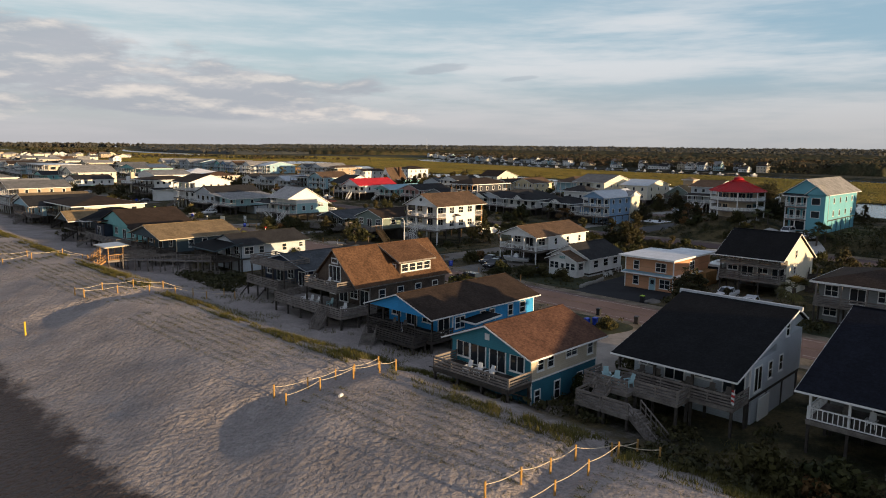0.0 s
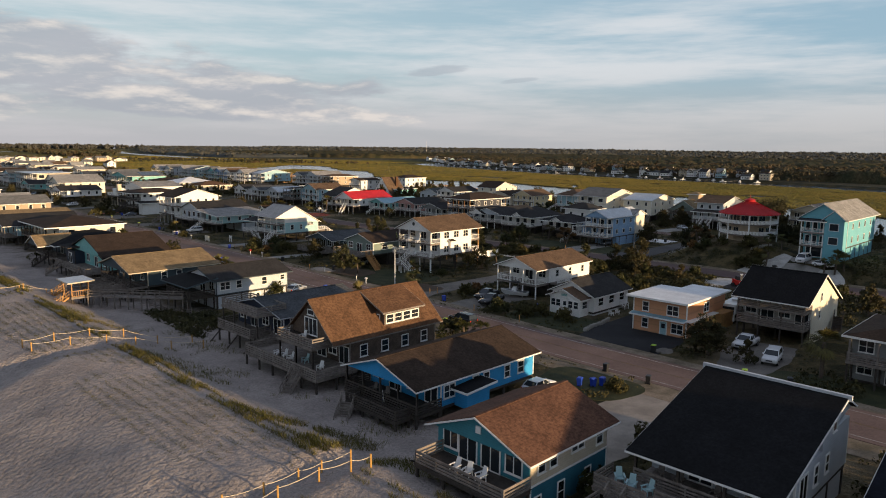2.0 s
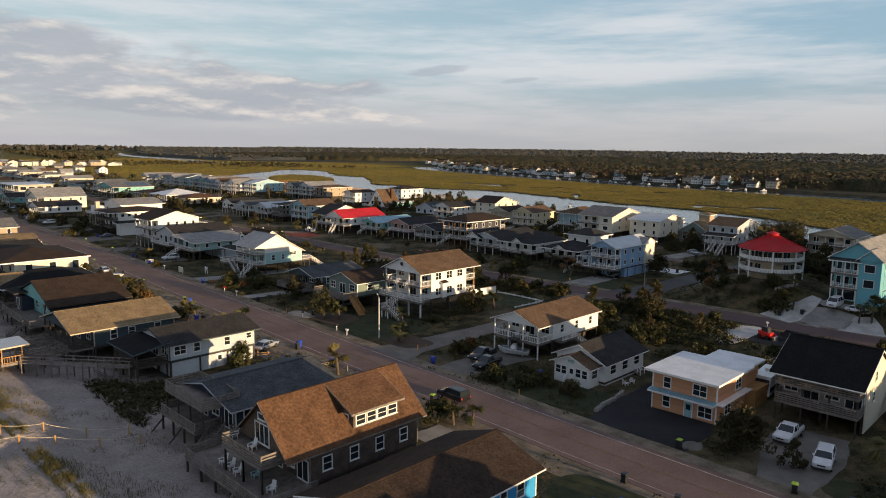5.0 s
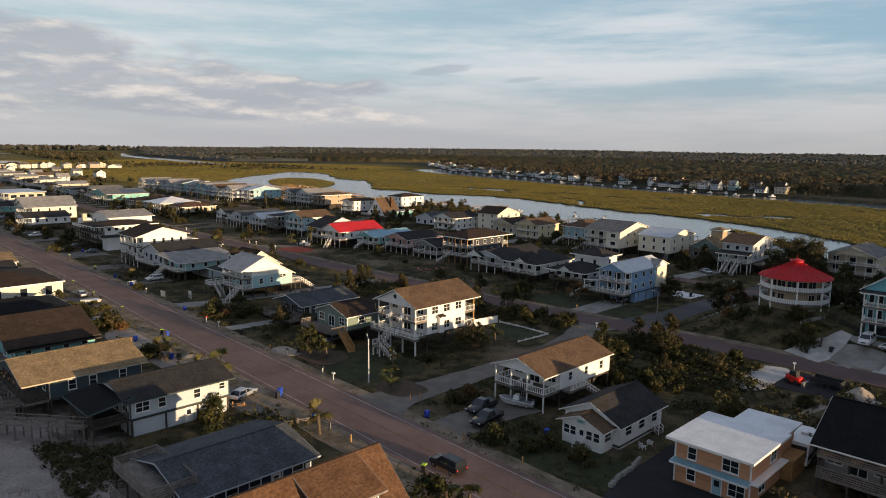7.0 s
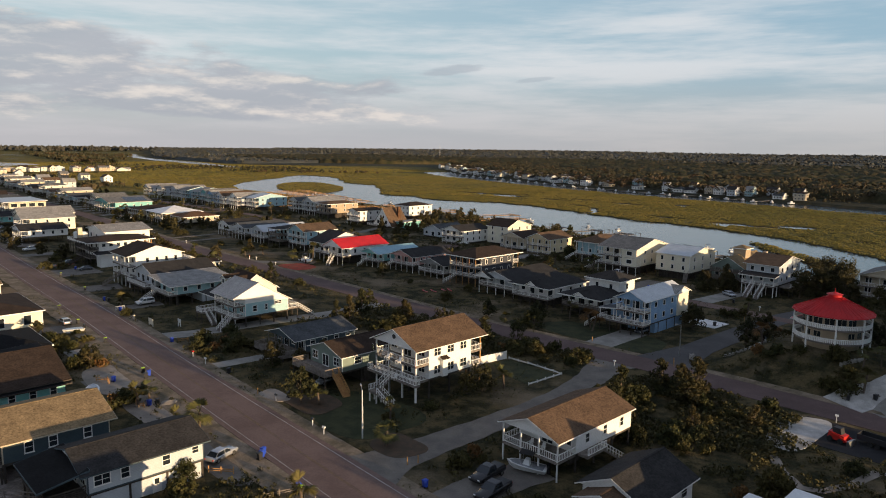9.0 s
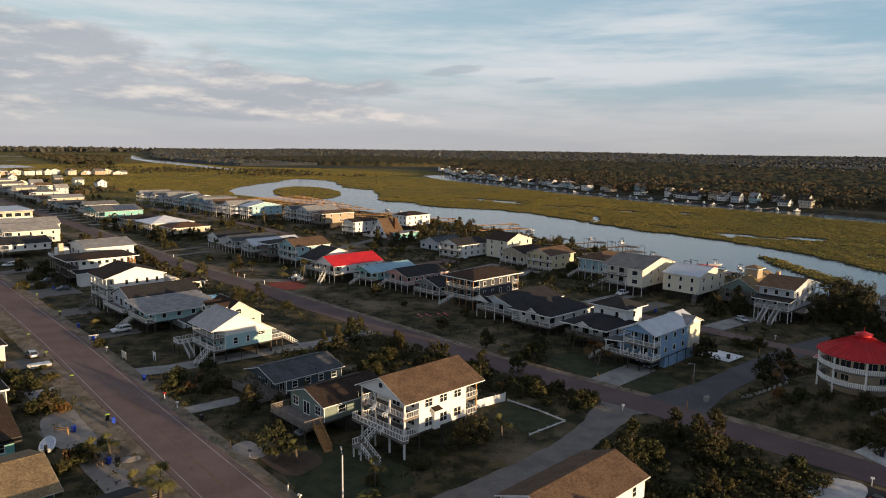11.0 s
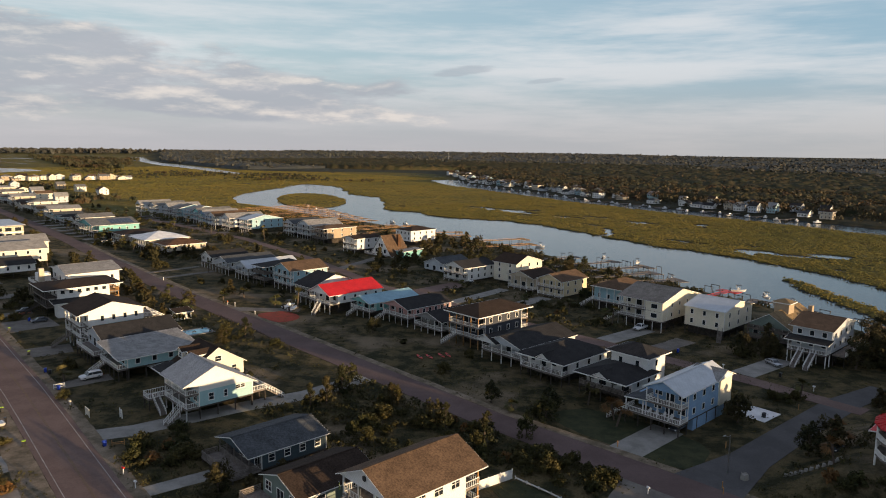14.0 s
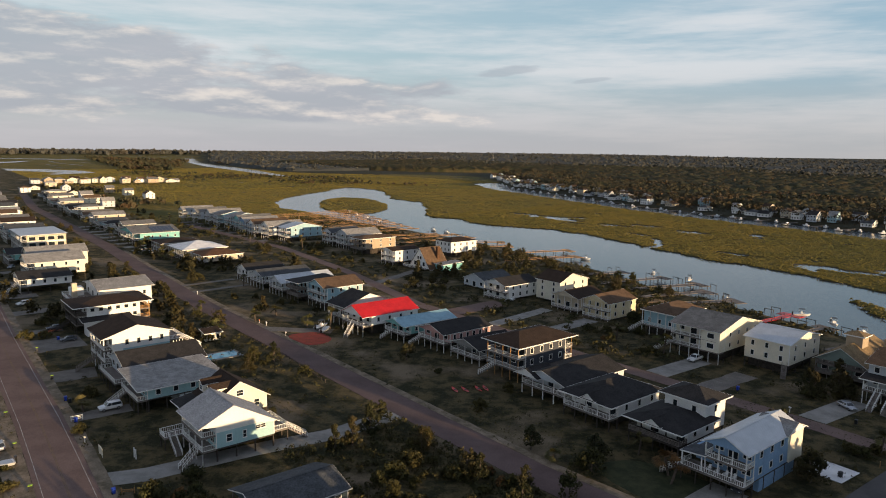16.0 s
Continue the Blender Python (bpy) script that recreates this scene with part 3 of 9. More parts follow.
def ribbon(name, pts, width, z, m, label, top=None):
    """A strip of paving along points (u, v), with a little thickness."""
    me = Mesh()
    L, R = [], []
    if m in (gravel, sand_m, shoulder_m, white_gravel) or name == "drive_hill":
        fine, ws, k = [], [], 0
        for i in range(len(pts) - 1):
            a, b = pts[i], pts[i + 1]
            wa, wb = (width[i], width[i + 1]) if isinstance(width, (list, tuple)) else (width, width)
            n = max(1, int(math.hypot(b[0] - a[0], b[1] - a[1]) / 1.4))
            for j in range(n + (i == len(pts) - 2)):
                f = j / n
                fine.append((a[0] + (b[0] - a[0]) * f, a[1] + (b[1] - a[1]) * f))
                ws.append((wa + (wb - wa) * f) * (1 + 0.03 * math.sin(k * 1.9 + u_seed(a)) + 0.05 * math.sin(k * 0.73 + a[1])))
                k += 1
        pts, width = fine, ws
    for i, (u, v) in enumerate(pts):
        a, b = pts[max(i - 1, 0)], pts[min(i + 1, len(pts) - 1)]
        d = Vector((b[0] - a[0], b[1] - a[1])).normalized()
        w = width[i] if isinstance(width, (list, tuple)) else width
        L.append((u - d.y * w / 2, v + d.x * w / 2))
        R.append((u + d.y * w / 2, v - d.x * w / 2))
    for i in range(len(pts) - 1):
        q = [L[i], R[i], R[i + 1], L[i + 1]]
        me.prism([uvp(*k, -0.15 + float(hill(*k))) for k in q][::-1], [uvp(*k, z + float(hill(*k))) for k in q][::-1])
    return structure(name, me, m, label) if name else me


def smooth_line(pts, step):
    us = np.arange(pts[0][0], pts[-1][0], step)
    return [(float(u), float(lerp_line(u, pts))) for u in us] + [pts[-1]]


ROAD_A = ((-80, 84), (60, 86.9), (150, 91), (215, 94.5), (300, 97), (420, 102), (600, 112), (900, 140), (1300, 180))
ROAD_B = ((-80, 163), (100, 162), (140, 159.5), (306, 161), (406, 166.5), (471, 171), (594, 176), (773, 181), (1000, 205))
ROAD_C = ((92, 221), (118, 223), (190, 223), (262, 225), (335, 240), (420, 250), (560, 246))
ribbon("road_shore", smooth_line(ROAD_A, 20), 9.0, 0.075, asphalt, "worn brown-grey asphalt shore road with painted edge lines")
for off, m_, w_ in ((3.6, line_w, 0.12), (-3.6, line_w, 0.12), (0.12, line_y, 0.1), (-0.12, line_y, 0.1)):
    ribbon("marking_line", [(u, v + off) for u, v in smooth_line(ROAD_A, 20)], w_, 0.083, m_, "worn painted road line")
for off, w_, z_ in ((-6.6, 4.2, 0.05), (5.6, 2.2, 0.052)):
    ribbon("verge", [(u, v + off) for u, v in smooth_line(ROAD_A, 20) if 10 < u < 480], w_, z_, shoulder_m, "sandy dirt verge of the shore road")
ribbon("verge", [(u, v + 4.9) for u, v in smooth_line(ROAD_B, 20) if u < 480], 2.0, 0.05, shoulder_m, "sandy dirt verge of the middle road")
ribbon("road_middle", smooth_line(ROAD_B, 20), 7.6, 0.07, asphalt_red, "reddish asphalt side road between rows of houses")
ribbon("road_sound", smooth_line(ROAD_C, 10), 5.2, 0.065, asphalt, "narrow grey lane behind the sound-side houses")
ribbon("road_cross", [(101.5, 92), (102, 98), (101.2, 112), (100.7, 126), (101, 136), (103, 147), (105.2, 155), (105.5, 158)], [12, 7, 5.8, 5.3, 5.4, 6.2, 7.2, 11], 0.06, gravel, "pale gravel lane joining two roads")
ribbon("road_spur", [(99, 164), (98.5, 180), (98, 200), (97, 222), (94, 240)], [12, 7, 6.5, 6.5, 5], 0.067, asphalt_grey, "grey asphalt street leading to the sound")
drives = ((((56.3, 91.3), (57, 99), (58.2, 103.5)), [12.5, 14, 14], asphalt_dk), (((61.9, 101), (62.0, 107), (62.2, 113)), 4.6, asphalt_dk), (((39.2, 92), (39.8, 98), (40.6, 103), (41.5, 110)), [5.4, 7, 8.4, 8], gravel),
          (((88, 94), (88, 100), (86.5, 110)), 6.5, gravel), (((157, 95), (156, 104), (155, 112)), 3.6, concrete), (((185, 97), (182, 105), (180, 124), (177, 140), (178, 158)), 5.5, concrete),
          (((218, 99), (217, 112)), 5, gravel), (((250, 99), (248, 112)), 9, gravel), (((282, 101), (282, 116)), 14, gravel), (((300, 101), (299, 114)), 5, gravel), (((368, 103), (366, 116)), 5, gravel),
          (((119, 85), (119, 78)), 7, gravel), (((160, 86), (160, 76)), 8, gravel), (((182, 87.5), (182, 79)), 7.5, concrete), (((205, 88), (206, 78)), 7, gravel), (((40, 82), (41, 66), (42, 60)), 10, sand_m), (((51, 83), (52, 72)), 6, sand_m), (((72, 84), (72, 74)), 6, sand_m),
          (((115, 166), (115, 182)), 6.5, concrete), (((62, 146), (62, 157)), 13, asphalt_dk), (((59.5, 165), (57.8, 168), (57, 172), (56.8, 176)), [9, 8.4, 8, 8], concrete),
          (((159, 226), (158, 246)), 6.5, concrete), (((145, 226), (144, 244)), 6, gravel), (((120, 226), (118, 246)), 6, concrete), (((205, 226), (206, 258)), 6, concrete), (((222, 226), (226, 258)), 5, concrete), (((243, 227), (244, 252)), 9, asphalt), (((262, 164), (246, 180)), 5, gravel), (((300, 228), (318, 268)), 4.5, gravel), (((330, 164), (332, 190)), 3, gravel), (((345, 164), (347, 190)), 3, gravel))
for i_, (pts, w_, m_) in enumerate(drives):
    ribbon("driveway", list(pts), w_, 0.024 + 0.0012 * i_,  m_, "plain paved drive beside a house")
for k in range(9):
    ribbon("driveway", [(455 + k * 17, 178), (456 + k * 17, 192)], 6, 0.025, concrete, "plain paved drive beside a house")
    ribbon("driveway", [(455 + k * 16, 246), (456 + k * 16, 258)], 8, 0.025, gravel, "plain paved drive beside a house")
    ribbon("driveway", [(330 + k * 30, 102 + k), (330 + k * 30, 116 + k)], 7, 0.025, gravel, "plain paved drive beside a house")


far_water = bpy.data.materials["sound_water"]
for pts, w_ in ((((3000, 1120), (2716, 985), (2300, 890), (1900, 795), (1700, 765), (1540, 735), (1400, 705), (1290, 690)), [70, 62, 62, 58, 50, 42, 30, 16]), (((1900, 240), (1790, 330), (1690, 375), (1590, 390), (1530, 330)), [60, 100, 90, 60, 20]), (((2380, 300), (2480, 380), (2620, 450)), [40, 60, 20]), (((3100, 380), (3000, 520), (2760, 690)), [50, 70, 30])):
    ribbon("water_far", list(pts), w_, -0.3, far_water, "far tidal channel in the marsh")


def patch(name, u0, u1, v0, v1, m, label, z=0.012):
    me = Mesh()
    q = []
    for i in range(28):
        a = 6.28319 * i / 28
        ca, sa = math.cos(a), math.sin(a)
        k = (abs(ca) ** 3.2 + abs(sa) ** 3.2) ** (-1 / 3.2) * (1 + 0.06 * math.sin(3 * a + u0))
        q.append(((u0 + u1) / 2 + (u1 - u0) / 2 * ca * k, (v0 + v1) / 2 + (v1 - v0) / 2 * sa * k))
    me.prism([uvp(*k, -0.1) for k in q][::-1], [uvp(*k, z) for k in q][::-1])
    return structure(name, me, m, label)


patch("lawn", 8, 36, 92.5, 101, lawn, "dark mown grass before a house")
patch("lawn", 62, 80, 94.5, 104, lawn, "dark mown grass before a white cottage")
patch("lawn", 44, 56, 72, 81, lawn, "grass strip between sandy drives", 0.06)
ribbon("lawn", [(108.3, 139.3), (112, 139.6), (121.3, 141.4)], [8.8, 8.2, 5.2], 0.03, lawn, "dark green enclosed lawn")
patch("lawn", 108, 128, 97, 112, lawn, "mown lawn in front of a white house")
patch("lawn", 103, 134, 167, 181, lawn, "mown lawn by the road")
patch("bed", 100.5, 109, 97.5, 104, mulch, "brown mulch bed with palms", 0.075)
patch("bed", 122, 133, 97.5, 105, mulch, "brown mulch bed under a tree", 0.075)
patch("bed", 236, 250, 165.5, 176, red_dirt, "red clay bed beside a drive", 0.075)
patch("bed", 64, 70.5, 141, 157, white_gravel, "pale sand edge of a building plot", 0.075)
patch("bed", 47, 54, 140, 150, white_gravel, "pale sand edge of a building plot", 0.075)
ribbon("bed", [(66.3, 166.4), (65, 169.5), (62.6, 173), (61.6, 176.5)], [7.5, 6.5, 3.6, 2.2], 0.16, white_gravel, "white gravel edge beside a drive")
ribbon("bed", [(50.6, 166.4), (51.0, 169.5), (51.8, 172.5)], [8, 6, 3], 0.16, white_gravel, "white gravel edge beside a drive")
ribbon("pad", [(103.6, 203), (111.6, 203.5)], 7.0, 0.08, r_white, "white concrete pad")
patch("bed", 152, 171, 76.5, 86, sand_m, "bare sandy parking place beside the road", 0.045)
patch("bed", 129, 150, 77, 85.5, sand_m, "bare sandy parking place beside the road", 0.046)
patch("bed", 108, 124, 77.5, 84.5, gravel, "sandy gravel yard beside the road", 0.02)
ribbon("path", [(66.8, 138), (64, 133.8), (60.4, 130.6), (58.3, 131.5), (56.2, 136.3), (54.9, 142.8)], 1.3, 0.05, sand_m, "trodden sandy path through scrub")
patch("bed", 131, 138, 96.5, 100, sand_m, "bare sandy spot in a lawn", 0.076)
patch("bed", 80, 95, 40, 58, sand_m, "bare sand between beach houses", 0.06)

# ---- houses ----
CACHE = {}
FOOT = []


def cached(key, make):
    if key not in CACHE:
        CACHE[key] = make()
    return CACHE[key]


def lattice(xs, zs, depth, back=False):
    """One welded frame: every cell is solid but those with odd column and odd row, which stay open."""
    me = Mesh()
    nx, nz = len(xs), len(zs)
    vid = lambda i, k, b: (i * nz + k) * 2 + b
    vs = [(x, -depth if b == 0 else 0.0, z) for x in xs for z in zs for b in (0, 1)]
    solid = lambda i, k: 0 <= i < nx - 1 and 0 <= k < nz - 1 and not (i % 2 == 1 and k % 2 == 1)
    fs = []
    for i in range(nx - 1):
        for k in range(nz - 1):
            if not solid(i, k):
                continue
            fs.append((vid(i, k, 0), vid(i + 1, k, 0), vid(i + 1, k + 1, 0), vid(i, k + 1, 0)))
            if back:
                fs.append((vid(i, k + 1, 1), vid(i + 1, k + 1, 1), vid(i + 1, k, 1), vid(i, k, 1)))
            for (a, b, di, dk) in (((i, k), (i + 1, k), 0, -1), ((i + 1, k), (i + 1, k + 1), 1, 0), ((i + 1, k + 1), (i, k + 1), 0, 1), ((i, k + 1), (i, k), -1, 0)):
                if not solid(i + di, k + dk):
                    fs.append((vid(*a, 1), vid(*b, 1), vid(*b, 0), vid(*a, 0)))
    return me.face_set(vs, fs)


def band_loop(me, pts, out, w, h):
    """A closed board of width w and height h round a loop; out: outward offsets for each point."""
    n = len(pts)
    vs = []
    for p, o in zip(pts, out):
        p, o = Vector(p), Vector(o)
        vs += [p + Vector((0, 0, -h / 2)), p + o * w + Vector((0, 0, -h / 2)), p + o * w + Vector((0, 0, h / 2)), p + Vector((0, 0, h / 2))]
    fs = []
    for i in range(n):
        a, b = 4 * i, 4 * ((i + 1) % n)
        fs += [(a + k, a + (k + 1) % 4, b + (k + 1) % 4, b + k) for k in range(4)]
    return me.face_set(vs, fs)


def window_meshes(w, h, grid):
    def frame_mesh():
        f = 0.11
        n = max(1, round(w / 0.95))
        xs = [-w / 2 - f, -w / 2]
        for i in range(1, n):
            xs += [-w / 2 + w * i / n - 0.04, -w / 2 + w * i / n + 0.04]
        xs += [w / 2, w / 2 + f]
        zs = [-h / 2 - f, -h / 2] + ([-0.03, 0.03] if grid else []) + [h / 2, h / 2 + f]
        me = lattice(xs, zs, 0.07)
        me.box(-w / 2 - f - 0.05, -0.12, -h / 2 - f - 0.05, w / 2 + f + 0.05, -0.0, -h / 2 - f + 0.001)
        return me.data("window", [trim])

    return cached(("wf", w, h, grid), frame_mesh), cached(("wp", w, h), lambda: Mesh().box(-w / 2, -0.035, -h / 2, w / 2, -0.005, h / 2).data("pane", [glass]))


def window_far(w, h):
    return cached(("wd", w, h), lambda: lattice([-w / 2 - 0.13, -w / 2, w / 2, w / 2 + 0.13], [-h / 2 - 0.13, -h / 2, h / 2, h / 2 + 0.13], 0.06).box(-w / 2 - 0.01, -0.03, -h / 2 - 0.01, w / 2 + 0.01, 0.0, h / 2 + 0.01, 1).data("window", [trim, glass]))


FACES = {"near": 0, "sea": -90, "sound": 90, "far": 180}


class House:
    def __init__(self, name, label, u0, u1, v0, v1, category="house", turn=0.0, fine=True, edge=None):
        self.edge = edge or trim
        self.uc, self.vc = (u0 + u1) / 2, (v0 + v1) / 2
        self.ob = root(name, label, category, self.uc, self.vc, turn)
        self.fine = fine
        self.tiny = not fine and (self.uc > 430 or self.vc > 600)
        FOOT.append((u0, u1, v0, v1))

    def x(self, v):
        return v - self.vc

    def y(self, u):
        return u - self.uc

    def box(self, name, u0, u1, v0, v1, z0, z1, m, label=""):
        return part(name, Mesh().box(self.x(v0), self.y(u0), z0, self.x(v1), self.y(u1), z1), m, self.ob, label)

    def window(self, face, u, v, z, w=0.9, h=1.3, grid=True, name="window"):
        fm, pm = window_meshes(w, h, grid)
        at = pose(self.x(v), self.y(u), z, 0, 0, FACES[face])
        if self.fine and self.vc < 131 and self.uc < 205:
            part("pane", pm, None, part(name, fm, None, self.ob, at=at))
        else:
            part(name, window_far(w, h), None, self.ob, at=at)

    def row(self, face, a0, a1, n, at, z, w=0.9, h=1.3, grid=True):
        if self.tiny:
            me = Mesh()
            for i in range(n):
                a = a0 + (a1 - a0) * (i + 0.5) / n
                if face == "near":
                    x_, y_ = self.x(a), self.y(at)
                    me.box(x_ - w / 2 - 0.12, y_ - 0.05, z - h / 2 - 0.12, x_ + w / 2 + 0.12, y_, z + h / 2 + 0.12).box(x_ - w / 2, y_ - 0.07, z - h / 2, x_ + w / 2, y_ - 0.05, z + h / 2, 1)
                else:
                    x_, y_ = self.x(at), self.y(a)
                    me.box(x_ - 0.05, y_ - w / 2 - 0.12, z - h / 2 - 0.12, x_, y_ + w / 2 + 0.12, z + h / 2 + 0.12).box(x_ - 0.07, y_ - w / 2, z - h / 2, x_ - 0.05, y_ + w / 2, z + h / 2, 1)
            return tagged(part("window", me, [trim, glass], self.ob), kind="stuff")
        for i in range(n):
            a = a0 + (a1 - a0) * (i + 0.5) / n
            u, v = (at, a) if face in ("near", "far") else (a, at)
            self.window(face, u, v, z, w, h, grid)

    def door(self, face, u, v, z, m=None, w=0.95):
        key = ("door", m.name if m else "glass", w)
        me = cached(key, lambda: Mesh().box(-w / 2 - 0.1, -0.06, 0, -w / 2, 0, 2.15).box(w / 2, -0.06, 0, w / 2 + 0.1, 0, 2.15).box(-w / 2 - 0.1, -0.06, 2.05, w / 2 + 0.1, 0, 2.17).data("door", [trim]))
        d = part("door", me, None, self.ob, at=pose(self.x(v), self.y(u), z, 0, 0, FACES[face]))
        part("door_leaf", cached(("leaf", key), lambda: Mesh().box(-w / 2, -0.04, 0.02, w / 2, -0.005, 2.05).box(-w * 0.3, -0.05, 1.1, w * 0.3, -0.03, 1.8, 1).data("door_leaf", [m or glass, glass])), None, d)

    def gable(self, u0, u1, v0, v1, ze, zr, m, wallm, axis="v", over=0.45, ridge=0.5, fill=True, back_z=None, thick=0.2):
        """Gable roof with its ridge along v or u; ridge: where between the eaves; back_z: another height for the second eave."""
        x0, x1, y0, y1 = self.x(v0), self.x(v1), self.y(u0), self.y(u1)
        zb = ze if back_z is None else back_z
        flip = axis == "u"
        a0, a1, b0, b1 = (x0, x1, y0, y1) if not flip else (y0, y1, x0, x1)
        bm = b0 + (b1 - b0) * ridge
        s0, s1 = (zr - ze) / max(bm - b0, 0.01), (zr - zb) / max(b1 - bm, 0.01)
        P = (lambda a, b, z: (a, b, z)) if not flip else (lambda a, b, z: (b, a, z))
        me, fa = Mesh(), Mesh()
        e0, e1 = ze - s0 * over, zb - s1 * over
        for bo, zo, bi in ((b0 - over, e0, bm), (b1 + over, e1, bm)):
            A, B = a0 - over, a1 + over
            top = [P(A, bo, zo + thick), P(B, bo, zo + thick), P(B, bi, zr + thick), P(A, bi, zr + thick)]
            bot = [P(A, bo, zo), P(B, bo, zo), P(B, bi, zr), P(A, bi, zr)]
            if (bo < bi) == flip:
                top, bot = top[::-1], bot[::-1]
            me.prism(bot, top)
        A, B, zc = a0 - over, a1 + over, thick / 2 - 0.03
        band_loop(fa, [P(A, b0 - over, e0 + zc), P(B, b0 - over, e0 + zc), P(B, bm, zr + zc), P(B, b1 + over, e1 + zc), P(A, b1 + over, e1 + zc), P(A, bm, zr + zc)],
                  [P(-1, -1, 0), P(1, -1, 0), P(1, 0, 0), P(1, 1, 0), P(-1, 1, 0), P(-1, 0, 0)], 0.05, 0.15)
        r = part("roof", me, m, self.ob)
        if self.fine:
            part("ridge_cap", Mesh().beam(P(a0 - over, bm, zr + thick + 0.02), P(a1 + over, bm, zr + thick + 0.02), 0.3, 0.06), m, r)
        part("fascia", fa, self.edge, self.ob)
        if fill:
            lo = [P(a0, b0, ze - 0.1), P(a0, b1, zb - 0.1), P(a0, bm, zr)]
            hi = [P(a1, b0, ze - 0.1), P(a1, b1, zb - 0.1), P(a1, bm, zr)]
            if not flip:
                lo, hi = lo[::-1], hi[::-1]
            part("gable_wall", Mesh().prism(lo, hi), wallm, self.ob)
        return r

    def hip(self, u0, u1, v0, v1, ze, zr, m, over=0.5, inset=None, thick=0.2):
        x0, x1, y0, y1 = self.x(v0) - over, self.x(v1) + over, self.y(u0) - over, self.y(u1) + over
        w = min(x1 - x0, y1 - y0) / 2 if inset is None else inset
        if x1 - x0 >= y1 - y0:
            r0, r1 = (x0 + w, (y0 + y1) / 2, zr), (x1 - w, (y0 + y1) / 2, zr)
            fs = [(4, 5, 9, 8), (6, 7, 8, 9), (5, 6, 9), (7, 4, 8)]
        else:
            r0, r1 = ((x0 + x1) / 2, y0 + w, zr), ((x0 + x1) / 2, y1 - w, zr)
            fs = [(4, 5, 8), (6, 7, 9), (5, 6, 9, 8), (7, 4, 8, 9)]
        vs = [(x0, y0, ze), (x1, y0, ze), (x1, y1, ze), (x0, y1, ze)] + [(x0, y0, ze + thick), (x1, y0, ze + thick), (x1, y1, ze + thick), (x0, y1, ze + thick), r0, r1]
        part("roof", Mesh().face_set(vs, [(3, 2, 1, 0), (0, 1, 5, 4), (1, 2, 6, 5), (2, 3, 7, 6), (3, 0, 4, 7)] + fs), m, self.ob)
        fa = Mesh()
        zc = ze + thick / 2 - 0.02
        band_loop(fa, [(x0, y0, zc), (x1, y0, zc), (x1, y1, zc), (x0, y1, zc)], [(-1, -1, 0), (1, -1, 0), (1, 1, 0), (-1, 1, 0)], 0.05, thick + 0.06)
        part("fascia", fa, self.edge, self.ob)

    def slope(self, u0, u1, v0, v1, z_sea, z_sound, m, z_far=None, over=0.3, thick=0.18):
        """A single-pitch roof; z_far tips it along u instead."""
        x0, x1, y0, y1 = self.x(v0) - over, self.x(v1) + over, self.y(u0) - over, self.y(u1) + over
        zs = (z_sea, z_sound, z_sound, z_sea) if z_far is None else (z_sea, z_sea, z_far, z_far)
        q = [(x0, y0, zs[0]), (x1, y0, zs[1]), (x1, y1, zs[2]), (x0, y1, zs[3])]
        part("roof", Mesh().prism(q, [(a, b, c + thick) for a, b, c in q]), m, self.ob)
        fa = Mesh()
        band_loop(fa, [(a, b, c + thick / 2 - 0.02) for a, b, c in q], [(-1, -1, 0), (1, -1, 0), (1, 1, 0), (-1, 1, 0)], 0.05, thick + 0.04)
        part("fascia", fa, self.edge, self.ob)

    def rail(self, pts, z, m, h=1.0, gap=0.36):
        """Railings along points (u, v): slats between posts in wood, pickets in white."""
        slats = m in (wood, wood_dk)
        for (ua, va), (ub, vb) in zip(pts, pts[1:]):
            a, b = Vector((self.x(va), self.y(ua))), Vector((self.x(vb), self.y(ub)))
            L = round((b - a).length, 2)
            if L < 0.2:
                continue

            def make():
                step_ = 2.2 if slats else gap if self.fine else 0.55
                n, w_ = max(1, round(L / step_)), 0.12 if slats else 0.06
                xs = []
                for i in range(n + 1):
                    c = (L - w_) * i / n
                    xs += [c, c + w_]
                zs = [0.08, 0.22, 0.33, 0.47, 0.58, 0.72, 0.85, h + 0.05] if slats else [0.07, 0.16, h - 0.06, h + 0.05]
                return lattice(xs, zs, 0.07, True).data("railing", [m])

            part("railing", cached(("rail", L, m.name, gap, h, self.fine), make), None, self.ob, at=pose(a.x, a.y, z, 0, 0, math.degrees(math.atan2(b.y - a.y, b.x - a.x))))

    def posts(self, u0, u1, v0, v1, z0, z1, m, du=3.0, dv=3.2, s=0.24, edge=True, name="piling"):
        nu_, nv_ = max(1, round((u1 - u0) / du)), max(1, round((v1 - v0) / dv))
        if not self.fine or (self.vc > 175 and name == "piling"):
            me = Mesh()
            for i in range(nu_ + 1):
                for j in range(nv_ + 1):
                    if not (edge and 0 < i < nu_ and 0 < j < nv_):
                        x_, y_ = self.x(v0 + (v1 - v0) * j / nv_), self.y(u0 + (u1 - u0) * i / nu_)
                        me.box(x_ - s / 2, y_ - s / 2, z0, x_ + s / 2, y_ + s / 2, z1)
            return tagged(part(name, me, m, self.ob), kind="stuff")
        me = cached((name, round(z1 - z0, 2), s, m.name), lambda: Mesh().box(-s / 2, -s / 2, 0, s / 2, s / 2, z1 - z0).data(name, [m]))
        for i in range(nu_ + 1):
            for j in range(nv_ + 1):
                if edge and 0 < i < nu_ and 0 < j < nv_:
                    continue
                u, v = u0 + (u1 - u0) * i / nu_, v0 + (v1 - v0) * j / nv_
                part(name, me, None, self.ob, at=pose(self.x(v), self.y(u), z0))

